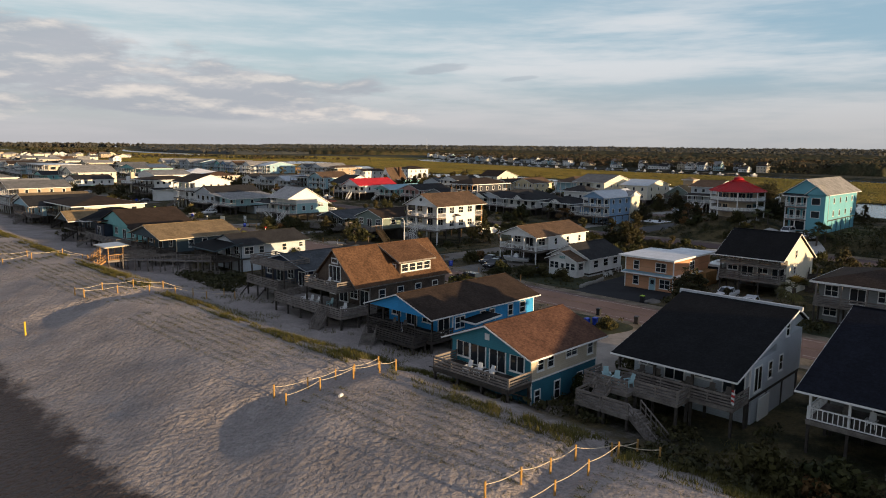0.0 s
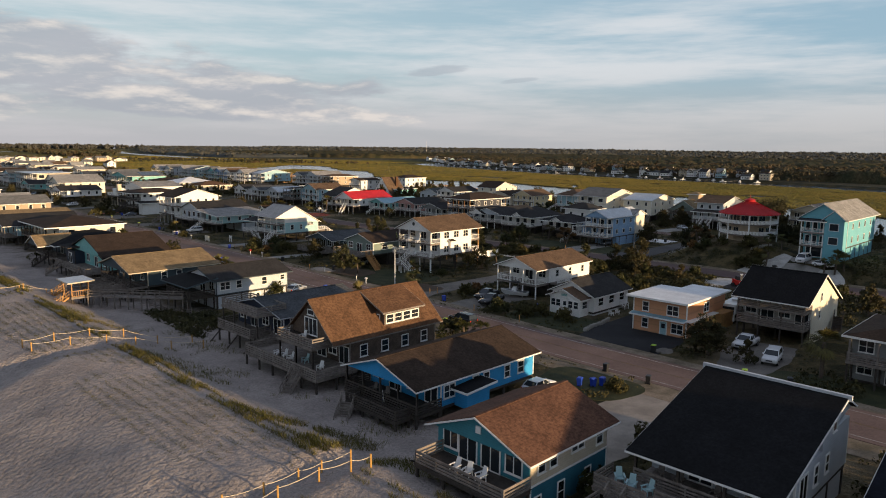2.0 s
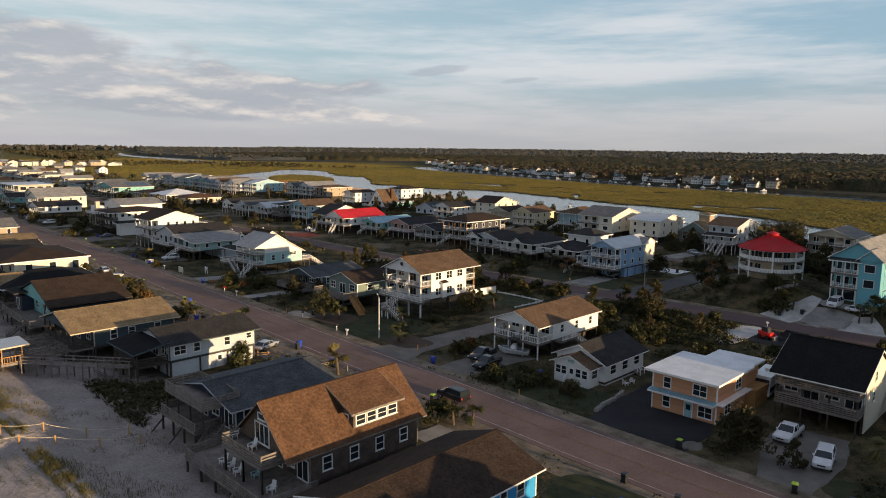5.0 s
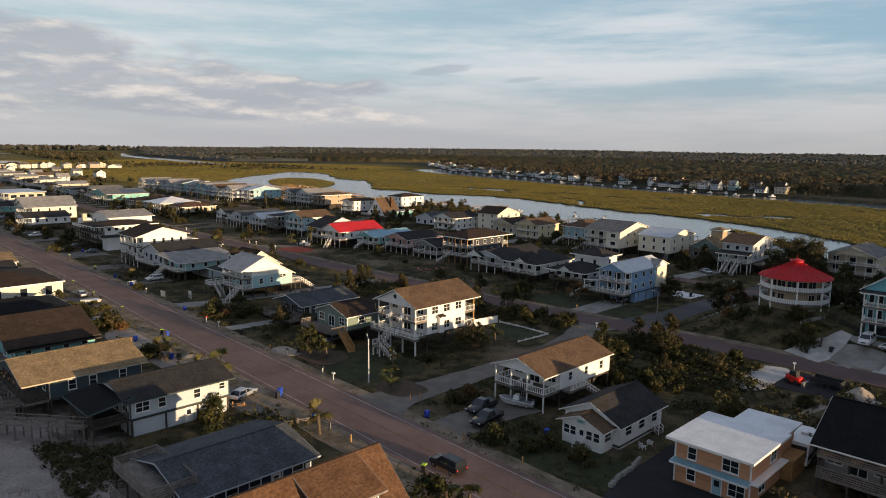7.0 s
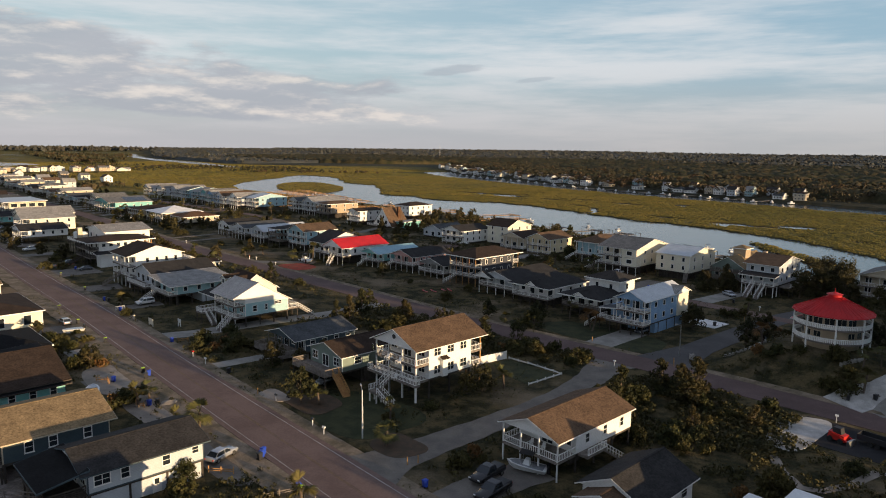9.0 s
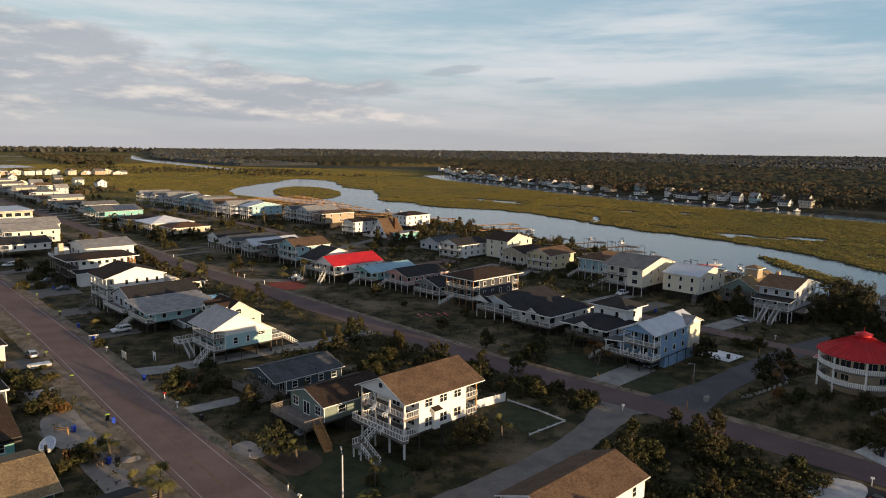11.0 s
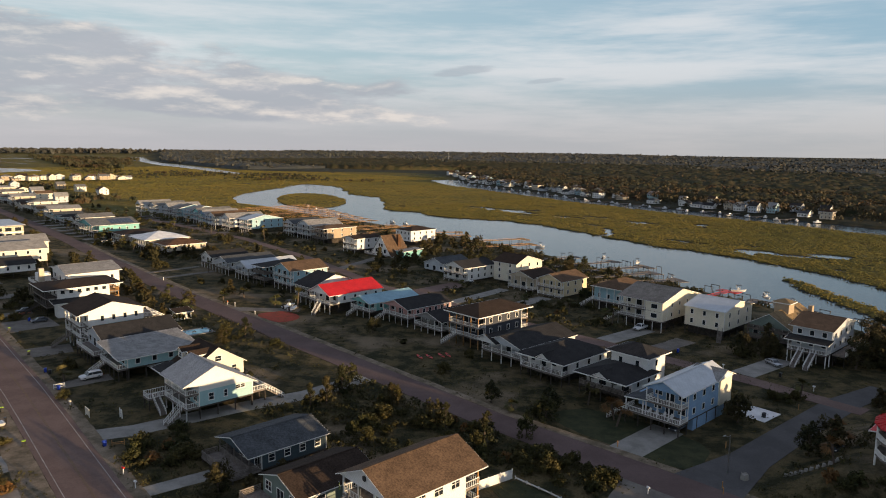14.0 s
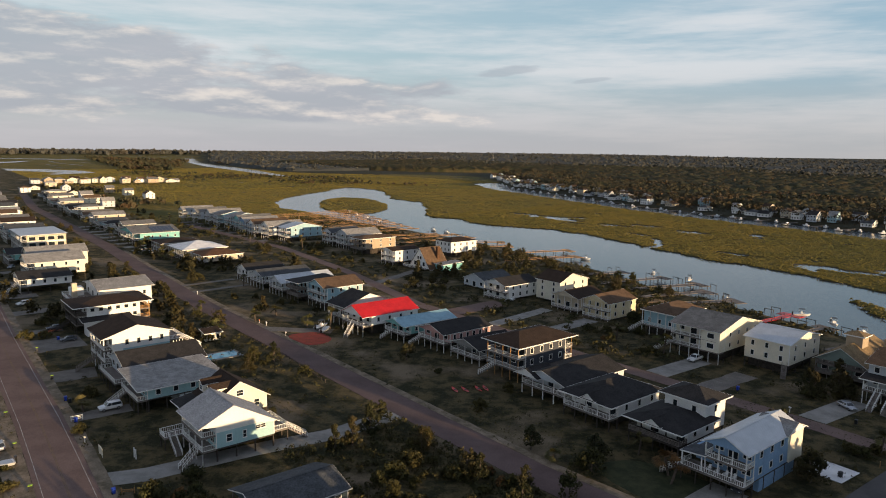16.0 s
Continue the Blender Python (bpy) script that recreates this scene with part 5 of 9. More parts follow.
h = House("house", "grey three-level house with steep black roof and cream gable", 36.6, 47.6, 111, 126)
h.body(37.4, 47.0, 114, 126, [2.6, 5.2], 6.4, ash_sid, 0, 4, base=(120, 125.5, grey_sid))
h.gable(37.2, 47.2, 111.2, 126, 6.2, 9.7, r_black, cream, "u", 0.4, 0.45, back_z=5.2)
# cream skin over the grey near wall: its sunlit paleness put into the colour
h.box("side_wall", 37.3, 37.4, 114, 126, 0.0, 6.4, cream)
h.window("near", 37.2, 117.3, 6.6, 0.7, 1.1)
h.window("near", 37.3, 117.3, 4.0, 0.7, 1.1)
for z_ in (2.6, 5.0):
    h.deck(37.4, 47.0, 111.4, 114, z_, wood, wood, "nsf")
h.posts(37.6, 46.8, 111.6, 111.61, -0.4, 6.2, wood_dk, s=0.2, name="porch_post")
h.stairs(36.6, 124.5, 2.6, -0.2, -1, wood_dk)

h = House("house", "orange stucco two-storey house with flat white roof", 50.6, 60, 102.6, 118)
h.box("wall", 51, 59.6, 103.6, 112.6, -0.2, 5.3, orange_sid)
h.box("rear_wall", 51.5, 56.5, 112.6, 118, -0.2, 5.1, orange_sid)
h.slope(50.7, 59.9, 102.7, 113, 5.3, 5.3, r_white, over=0.35, thick=0.25)
h.slope(51.2, 57, 113.6, 118.4, 5.1, 5.1, r_white, over=0.3, thick=0.22)
h.slope(51, 59.6, 102.6, 103.6, 2.55, 2.75, r_bluemetal, over=0.12)
h.box("canopy", 50.1, 51, 103.3, 112.6, 2.6, 2.75, trim)
for u_, z_, w_ in ((57.6, 3.9, 0.9), (53.2, 3.9, 1.7), (57.6, 1.35, 0.9), (52.4, 1.25, 1.7)):
    h.window("sea", u_, 103.6, z_, w_, 1.35)
h.door("sea", 54.6, 103.6, -0.1, pale_blue, 1.0)
h.window("near", 51, 110, 3.9, 1.6, 1.3)
h.window("near", 51, 107, 1.3, 1.6, 1.3)
for u_ in (51, 59.6):
    h.box("corner_board", u_ - 0.08, u_ + 0.08, 103.5, 103.66, -0.1, 5.3, trim)
h.box("carport_screen", 49.8, 51.5, 113, 117.5, 0, 2.4, wood_new)

h = House("house", "small white cottage with dark roof and front gable porch", 67, 77.5, 103, 117)
h.body(68.2, 76.6, 105.8, 116.6, [0.6], 3.4, white, 3, 0, pile=False, wins=(1.4, 1.2))
h.box("foundation", 68.3, 76.5, 106, 116.5, -0.2, 0.6, concrete_wall)
h.gable(68, 76.8, 105.5, 116.8, 3.3, 5.4, r_char, white, "v", 0.4)
h.box("porch_room", 69.2, 75.2, 103.2, 105.8, -0.2, 3.1, white)
h.gable(69, 75.4, 103, 107.5, 3.0, 4.3, r_brown, white, "v", 0.4)
h.row("sea", 69.4, 71.6, 2, 103.2, 1.9, 0.8, 1.1)
h.row("sea", 73, 75, 2, 103.2, 1.9, 0.8, 1.1)
h.row("near", 103.5, 105.6, 1, 69.2, 1.9, 1.3, 1.1)
h.door("sea", 72.2, 103.2, 0.5, white)
h.stairs(72.2, 103.1, 0.7, 0, -1, trim, w=1.2)
h.stairs(68.2, 114.6, 0.7, -1, 0, trim, w=1.2)
h.box("sign_board", 71.6, 72.8, 103.0, 103.1, 3.2, 3.7, teal_light)

h = cottage("house", "white house on pilings with brown roof and screened porch", 82.4, 91.8, 108.6, 126, [2.7], 5.5, 7.3, white, r_brown, porch=4, near_n=3, sea_n=3, base=None, wins=(0.8, 1.2))
h.stairs(81.9, 117, 2.7, -0.3, 1, trim)
h.deck(80.8, 82.4, 113, 117.5, 2.7, wood, trim, "n")

h = House("house", "tall white three-level house on pilings with brown roof and porches", 114.8, 127, 110.5, 130)
h.body(115.4, 126.2, 116.6, 126.8, [3.6, 6.4], 9.2, white, 0, 3)
for z_ in (5.05, 8.2):
    h.row("near", 117, 126.4, 3, 115.4, z_ - 0.15, 1.5, 1.35)
h.gable(115, 126.6, 113.5, 130, 9.1, 11.7, r_brown, white, "v", 0.4)
for z_ in (3.6, 6.4):
    h.deck(115.4, 126.2, 113.6, 116.6, z_, wood, trim, "nsf")
    h.deck(115.4, 126.2, 126.8, 129.6, z_, wood, trim, "ndf")
h.posts(115.6, 126.0, 113.8, 113.81, -0.4, 9.1, trim, s=0.26, du=3.6, name="porch_post")
# sound-end posts in golden wood: their orange sunlight put into the colour
h.posts(115.6, 126.0, 129.4, 129.41, -0.4, 9.1, wood_new, s=0.22, du=3.6, name="porch_post")
h.deck(114.2, 127, 112.4, 113.6, 3.6, wood, trim, "nsf")
h.stairs(120.8, 112.4, 3.6, 0.1, -1, trim, w=1.3, z0=1.9)
h.deck(119.6, 121.8, 108.6, 110, 1.9, wood, trim, "f", -0.3, trim)
h.stairs(119.6, 109.3, 1.9, -1, 0.1, trim, w=1.3)
part("gable_vent", Mesh().tube((h.x(113.45), h.y(120.8), 10.5), (h.x(113.35), h.y(120.8), 10.5), 0.4, 0.4, 12), black_plastic, h.ob)
h.slope(114.4, 115.4, 119, 120.6, 6.5, 6.5, r_dkbrown, z_far=6.9, over=0.1)
h.box("entry", 114.7, 115.4, 119.2, 120.4, 3.6, 6.5, white)

h = cottage("house", "olive-grey house on pilings with dark brown roof", 129.8, 139.8, 109, 122, [2.9], 5.6, 7.3, green_grey, r_dkbrown, porch=0.0, near_n=2, sea_n=3, rails=wood, wins=(1.4, 1.1), base=(114, 121, wood_dk))
h.deck(130, 140.5, 105.4, 109, 2.9, wood, wood, "nsf", -0.4)
h.stairs(129.9, 107.6, 2.9, -1, -0.15, wood_new, wood_new)
h = cottage("house", "low blue-grey house with slate roof and deck", 149.6, 160.5, 111.8, 126.5, [1.1], 3.8, 5.4, slate, r_slate, porch=2.2, near_n=4, sea_n=4, rails=wood, wins=(1.0, 1.1))
h.deck(149.6, 161, 108.8, 111.8, 1.0, wood, wood, "nsf", -0.3)

h = House("house", "seafoam beach house with white gable, porches and grey roof", 178.5, 190, 113.5, 128.5)
h.body(179, 189.5, 116.5, 128, [2.6], 5.6, seafoam, 0, 3)
h.box("upper_wall", 179, 189.5, 116.5, 124.5, 5.6, 7.2, white)
h.gable(178.8, 189.8, 113.6, 128.4, 7.3, 10.2, r_pale, white, "u", 0.4, 0.42, back_z=5.3)
for v_, w_, h_, z_ in ((119, 0.95, 1.3, 4.2), (122, 0.6, 1.3, 4.2), (125.2, 1.9, 0.7, 4.9)):
    h.window("near", 179, v_, z_, w_, h_)
for z_ in (2.6, 5.3):
    h.deck(179, 189.5, 113.8, 116.5, z_, wood, trim, "nsf")
h.posts(179.2, 189.3, 114, 114.01, -0.4, 7.2, trim, s=0.2, name="porch_post")
h.deck(180, 188, 128, 131.5, 2.6, wood, trim, "ndf", -0.4)
h.stairs(180.2, 131.5, 2.6, -0.2, 1, trim)
h.stairs(181, 113.8, 2.6, -0.3, -1, trim)
h.deck(189.5, 192.5, 110.5, 116, 2.6, wood, trim, "nsf", -0.4)
h.stairs(189.6, 112, 2.6, -1, 0, trim)

h = House("house", "cream house with dormers and dark brown roof on pilings", 192.5, 203, 120.5, 133.5)
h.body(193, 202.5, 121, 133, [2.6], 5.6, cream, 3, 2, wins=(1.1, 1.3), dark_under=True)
h.gable(192.8, 202.7, 120.8, 133.2, 5.4, 9.4, r_dkbrown, cream, "u", 0.35)
h.window("near", 192.8, 127, 7.0, 1.4, 1.1)
for u_ in (195.5, 200):
    h.box("dormer", u_ - 1.3, u_ + 1.3, 121.6, 126, 6.6, 8.2, cream)
    h.gable(u_ - 1.3, u_ + 1.3, 121.5, 127, 8.2, 8.9, r_dkbrown, cream, "v", 0.2)
    h.window("sea", u_, 121.6, 7.4, 1.2, 0.9)
h.slope(193, 203, 116.5, 121, 4.6, 5.4, r_char)

h = House("house", "grey house on pilings with charcoal and blue-grey roofs", 210.5, 241, 111.5, 132)
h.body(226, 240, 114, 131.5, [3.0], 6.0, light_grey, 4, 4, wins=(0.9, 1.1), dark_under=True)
h.gable(225.5, 240.5, 113.5, 132, 6.0, 8.4, r_char, light_grey, "v", 0.45)
h.body(211.5, 222.5, 114, 130, [2.9], 5.2, seafoam, 4, 2, wins=(0.9, 1.1), base=(121, 129, light_grey))
h.slope(210.8, 225.6, 112, 131, 5.2, 5.2, r_ltgrey, z_far=6.4)
h.deck(211.5, 224, 111.8, 114, 2.9, wood, trim, "nsf", -0.4)
h.deck(226, 240, 111, 114, 3.0, wood, trim, "nsf", -0.4)
h.stairs(220, 111.8, 2.9, 0.1, -1, trim)

h = House("house", "tall white and pale blue house on posts with brown roof", 242.5, 257, 112.5, 131)
h.body(243, 256.5, 115, 129, [3.4, 6.4], 9.5, white, 0, 3, dark_under=True)
h.box("lower_wall", 242.94, 243, 117.5, 129, 3.5, 6.3, pale_blue)
for z_ in (4.9, 7.9):
    h.row("near", 117, 128.5, 4, 242.94, z_, 0.8, 1.3)
h.gable(242.7, 256.8, 112.6, 129.4, 9.4, 12.0, r_dkbrown, white, "u", 0.4)
for z_ in (3.4, 6.4):
    h.deck(243, 256.5, 112.8, 115, z_, wood, trim, "nsf")
h.posts(243.2, 256.3, 113, 113.01, -0.4, 9.4, trim, s=0.24, name="porch_post")
h.deck(244, 252, 129, 133, 6.4, wood, trim, "ndf", -0.4, trim)
h.stairs(244.2, 133, 6.4, -0.1, 1, trim, z0=3.4)
h.stairs(250, 112.8, 3.4, 0.3, -1, wood)

h = House("house", "white house with dark brown hipped roof and wood decks", 288, 304, 115, 138)
h.body(288.5, 303.5, 119, 134.5, [3.0, 5.7], 8.2, white, 6, 3, wins=(1.1, 1.0))
h.hip(288, 304, 115.5, 138, 8.2, 9.8, r_dkbrown)
for z_ in (3.0, 5.7):
    h.deck(288.5, 303.5, 115.8, 119, z_, wood, wood_dk, "nsf")
    h.deck(288.5, 303.5, 134.5, 137.5, z_, wood, wood_new, "ndf")
h.posts(288.8, 303.2, 116, 116.01, -0.4, 8.2, wood_dk, s=0.2, name="porch_post")
h.posts(288.8, 303.2, 137.3, 137.31, -0.4, 8.2, wood_new, s=0.2, name="porch_post")
h.slope(284, 288.4, 117, 131, 4.4, 4.4, r_char, z_far=5.0)
h.box("lean_to", 284.4, 288.4, 118, 130, -0.2, 4.3, white)
h.stairs(296, 115.8, 3.0, 0.2, -1, wood_dk)

h = House("house", "cream house with pale roof, roof deck and chimney", 306, 326, 118, 144)
h.body(306.5, 325.5, 127, 143.5, [3.0, 5.8], 9.6, white, 4, 3)
h.gable(306, 326, 126.5, 144, 9.5, 11.4, r_ltgrey, white, "v", 0.4)
h.deck(306.5, 325, 119, 127, 5.8, wood, trim, "nsf", -0.4)
h.box("chimney", 318, 319.6, 121, 122.6, 0, 10.6, beige)
h.box("stair_tower", 320, 324, 121, 125, 5.8, 8.6, white)

h = cottage("house", "white house on pilings with charcoal roof", 364, 380, 112, 130, [2.8], 5.6, 7.6, white, r_char, axis="v", porch=2.5, near_n=4, fine=False, stair=(370, 112, 2.8, -0.3, -1))
h = cottage("house", "cream gabled two-storey house", 388, 404, 118, 140, [2.6, 5.4], 8.2, 11.0, cream, r_ltgrey, porch=3, near_n=4, fine=False)
h = cottage("house", "cream gabled two-storey house with wide porch", 410, 424, 122, 146, [2.6, 5.4], 8.4, 11.2, cream, r_ltgrey, porch=3, near_n=4, fine=False, base=(126, 144, teal_light))
h = cottage("house", "aqua house with charcoal roof", 440, 456, 118, 142, [2.4], 5.2, 7.2, teal_light, r_char, porch=3, near_n=4, fine=False)
h = House("motel", "three-storey cream motel with long open galleries", 473, 511, 128, 150, "motel", fine=False)
h.body(474, 510, 131, 149.5, [0.2, 3.2, 6.4], 9.6, beige, 4, 10, pile=False, wins=(3.0, 1.9))
h.slope(473.5, 510.5, 128.5, 150, 9.8, 10.0, r_metal)
for z_ in (3.2, 6.4):
    h.deck(474, 510, 128.6, 131, z_, concrete, trim, "nsf")
h.posts(474.2, 509.8, 128.8, 128.81, 0, 9.8, trim, s=0.35, du=4.5, name="gallery_post")
h.box("band_board", 473.9, 474, 131, 149.5, 6.0, 6.6, trim)
rng = random.Random(11)
for i in range(17):
    u_ = 524 + i * 22 + rng.uniform(-2, 2)
    v_ = 128 + (u_ - 524) * 0.055 + rng.uniform(-2, 2)
    wm, rm = pal[(i * 5 + 2) % 8]
    two = i % 3 != 1
    cottage("house", "far pale beach house on pilings", u_, u_ + rng.uniform(11, 16), v_, v_ + rng.uniform(17, 23), [2.6, 5.4] if two else [2.6], 8.2 if two else 5.4, 10.4 if two else 7.2, wm, rm, ("gable", "hip", "gable")[i % 3], porch=3, near_n=2, fine=False)

# ---- houses on the sound side of the middle road ----
h = House("house", "turquoise four-level house with white porches and grey roof", 56.4, 67.6, 200.4, 230)
h.body(56.8, 67.2, 203.5, 229, [3.4, 6.8], 10.6, turquoise, 0, 0, base=(203.6, 228.5, turquoise))
h.gable(56.5, 67.5, 201, 230, 10.5, 14.2, r_ltgrey, turquoise, "v", 0.5)
h.box("bay", 56.9, 61.4, 200.6, 203.5, 0, 10.5, turquoise)
h.gable(56.6, 61.7, 200.2, 206, 10.4, 12.6, r_ltgrey, turquoise, "v", 0.35)
for z_ in (5.0, 8.5):
    h.window("sea", 59.2, 200.6, z_, 2.0, 1.7)
    h.row("sea", 61.8, 67, 3, 203.5, z_ - 0.3, 0.9, 2.0)
    h.row("near", 205, 227, 4, 56.8, z_, 0.9, 1.4)
for z_ in (3.4, 6.8):
    h.deck(61.4, 67.2, 200.8, 203.5, z_, wood, trim, "sf")
h.slope(61.2, 67.4, 200.4, 203.5, 9.6, 10.9, r_slate)
h.posts(61.7, 67, 201, 201.01, 0, 9.7, trim, s=0.24, name="porch_post")
h.window("sea", 64.4, 203.6, 1.5, 3.6, 2.4, False, "garage_door")
h.ob.location = uvp(54.8, 188.3, 3.7)
h.ob.scale = (0.87, 0.87, 0.87)
FOOT[-1] = (49.8, 59.8, 175, 201.5)

h = House("round_house", "round house with red standing-seam roof and white balconies", 73.8, 90.2, 201, 217.4)
h.ob.location = uvp(74, 184, 5.4)
h.ob.scale = (0.86, 0.86, 0.86)
FOOT[-1] = (67, 81, 177, 191)
def ring(r, z0, z1, n, gap=0.0, r2=None):
    me = Mesh()
    for i in range(n):
        a, b = 6.28319 * i / n, 6.28319 * (i + 1 - gap) / n
        ro = r2 or r + 0.12
        p = [(r * math.cos(a), r * math.sin(a)), (ro * math.cos(a), ro * math.sin(a)), (ro * math.cos(b), ro * math.sin(b)), (r * math.cos(b), r * math.sin(b))]
        me.prism([(*k, z0) for k in p], [(*k, z1) for k in p])
    return me
def hoop(r, ro, z0, z1, n):
    """One closed ring of square section."""
    vs = [(q * math.cos(6.28319 * i / n), q * math.sin(6.28319 * i / n), z) for i in range(n) for q, z in ((r, z0), (ro, z0), (ro, z1), (r, z1))]
    fs = [(4 * i + k, 4 * i + (k + 1) % 4, (4 * i + 4 + (k + 1) % 4) % (4 * n), (4 * i + 4 + k) % (4 * n)) for i in range(n) for k in range(4)]
    return Mesh().face_set(vs, [fc[::-1] for fc in fs])
n8 = 16
for z_ in (2.2, 5.2):
    part("drum_wall", Mesh().tube((0, 0, z_), (0, 0, z_ + 3.0), 6.0, 6.0, n8), tan_sid, h.ob)
    part("balcony_floor", Mesh().tube((0, 0, z_ - 0.25), (0, 0, z_), 7.8, 7.8, n8), wood, h.ob)
    part("balcony_rail", ring(7.62, z_ + 0.12, z_ + 0.95, n8 * 8, 0.3, 7.68), trim, h.ob)
    part("rail_cap", hoop(7.55, 7.8, z_ + 0.95, z_ + 1.07, n8), trim, h.ob)
    for i in range(n8):
        if (i * 5 + (z_ > 3)) % 8 in (0, 5):
            continue
        a = 6.28319 * (i + 0.5) / n8
        w_, h_ = (1.9, 1.9) if z_ > 3 else (1.5, 1.2)
        f = part("window", cached(("drum_window", w_), lambda: lattice([-w_ / 2 - 0.09, -w_ / 2, -0.04, 0.04, w_ / 2, w_ / 2 + 0.09], [-h_ / 2 - 0.09, -h_ / 2, h_ / 2, h_ / 2 + 0.09], 0.05).data("window", [beige])), None, h.ob, at=pose(5.89 * math.cos(a), 5.89 * math.sin(a), z_ + 1.4, 0, 0, math.degrees(a) + 90))
        part("pane", window_meshes(w_, h_, False)[1], None, f)
part("base", Mesh().tube((0, 0, -1.2), (0, 0, 2.0), 5.6, 5.6, n8), tan_sid, h.ob)
rad, zr0, zr1 = 8.3, 8.0, 11.3
for i in range(n8):
    a, b = 6.28319 * i / n8, 6.28319 * (i + 1) / n8
    q = [(rad * math.cos(a), rad * math.sin(a), zr0), (rad * math.cos(b), rad * math.sin(b), zr0), (1.3 * math.cos(b), 1.3 * math.sin(b), zr1), (1.3 * math.cos(a), 1.3 * math.sin(a), zr1)]
    part("roof_panel", Mesh().prism([(x_, y_, z_ - 0.15) for x_, y_, z_ in q], q), r_red, h.ob)
part("roof_cap", Mesh().tube((0, 0, zr1), (0, 0, zr1 + 0.5), 1.5, 1.3, n8).tube((0, 0, zr1 + 0.5), (0, 0, zr1 + 1.0), 1.7, 0.1, n8).tube((0, 0, zr1 + 1), (0, 0, zr1 + 1.9), 0.06, 0.04, 6), r_red, h.ob)
seams = Mesh()
for i in range(n8 * 3):
    a = 6.28319 * i / (n8 * 3)
    seams.beam((rad * 0.985 * math.cos(a), rad * 0.985 * math.sin(a), zr0 + 0.06), (1.3 * math.cos(a), 1.3 * math.sin(a), zr1 + 0.03), 0.07, 0.08)
part("roof_seams", seams, r_red, h.ob)
part("soffit", Mesh().tube((0, 0, zr0 - 0.25), (0, 0, zr0 - 0.1), 8.1, 8.1, n8), trim, h.ob)
for i in range(8):
    a = 6.28319 * (i + 0.5) / 8
    part("balcony_post", Mesh().tube((7.65 * math.cos(a), 7.65 * math.sin(a), -1.2), (7.65 * math.cos(a), 7.65 * math.sin(a), 7.9), 0.2, 0.2, 8), trim, h.ob)
h.slope(88.5, 91.5, 212, 218, 4.5, 4.5, r_red, z_far=4.0)

h = House("house", "blue house with white double porches and grey roof", 110.5, 122, 178, 199.5)
h.body(111, 119, 181.8, 199, [2.9, 5.9], 8.9, mid_blue, 4, 3, wins=(1.0, 1.2), base=(184.5, 198.5, mid_blue))
h.gable(110.8, 119.2, 178.6, 199.3, 8.9, 10.9, r_metal, mid_blue, "v", 0.4)
h.gable(110.4, 117, 193, 200.8, 8.9, 10.4, r_ltgrey, white, "u", 0.3)
h.box("rear_bay", 110.6, 116.5, 195, 200.4, 2.9, 8.9, cream)
h.slope(118.8, 123.4, 178.6, 196, 5.9, 5.9, r_slate, z_far=5.4)
h.box("side_wing", 119, 123, 183, 195.5, 2.9, 5.7, mid_blue)
h.deck(110.8, 123.4, 178, 181.8, 2.9, wood, trim, "nsf", -0.4)
h.deck(111, 119, 178.8, 181.8, 5.9, wood, trim, "nsf")
h.posts(111.1, 118.9, 179, 179.01, 2.9, 8.9, trim, s=0.2, name="porch_post")
h.posts(119.2, 123.2, 178.3, 178.31, 2.9, 5.6, trim, s=0.2, name="porch_post")
h.stairs(123.4, 179.5, 2.9, 0.9, -0.4, trim)
h.ob.scale = (0.93, 0.93, 0.93)

h = House("house", "white split-level house with black hipped roofs", 126, 139, 184, 202)
h.body(126.8, 138.2, 187.5, 197, [2.6], 5.2, white, 2, 4, dark_under=True)
h.hip(126.3, 138.7, 184.3, 197.5, 5.2, 7.4, r_char)
h.deck(126.8, 138.2, 184.6, 187.5, 2.6, wood_dk, wood, "nsf", -0.4)
h.posts(127, 138, 184.8, 184.81, 2.6, 5.2, wood_dk, s=0.18, name="porch_post")
h.body(127.4, 136.5, 194.5, 202, [2.6, 5.4], 8.6, white, 1, 2, sea_big=False)
h.hip(126.9, 137, 194, 202.5, 8.6, 10.6, r_char)
h.gable(130.5, 134, 183.8, 190, 5.6, 6.6, r_char, trim, "v", 0.3)

h = House("house", "white house with wide black hipped roof and railed porch", 142.5, 156, 184.5, 203)
h.body(143, 155.5, 188, 202.5, [2.6], 5.4, white, 3, 4, dark_under=True)
h.hip(142.6, 155.9, 184.8, 203, 5.4, 8.3, r_char)
h.deck(143, 155.5, 185, 188, 2.6, wood, trim, "nsf", -0.4)
h.posts(143.2, 155.3, 185.2, 185.21, 2.6, 5.4, trim, s=0.18, name="porch_post")
h.gable(146.5, 150, 184.4, 191, 5.8, 6.9, r_char, trim, "v", 0.3)

h = cottage("house", "grey house with black roof, white gable and porch", 157.5, 171, 188, 209.5, [2.5], 5.0, 7.0, light_grey, r_char, porch=3, near_n=4)
h.gable(165, 172, 186.8, 194, 5.0, 6.6, r_char, trim, "v", 0.3)
h = House("house", "charcoal two-storey house with hipped roof and white porches", 175.5, 188, 191.5, 212.5)
h.body(176, 187.5, 194.5, 209.5, [3.0, 5.9], 8.9, charcoal, 4, 4, wins=(0.9, 1.3), dark_under=True)
h.hip(175.5, 188, 191.5, 212.5, 8.9, 11.2, r_dkbrown, 0.6)
for z_ in (3.0, 5.9):
    h.deck(176, 187.5, 191.8, 194.5, z_, wood, trim, "nsf")
    h.deck(176, 187.5, 209.5, 212.2, z_, wood, trim, "ndf")
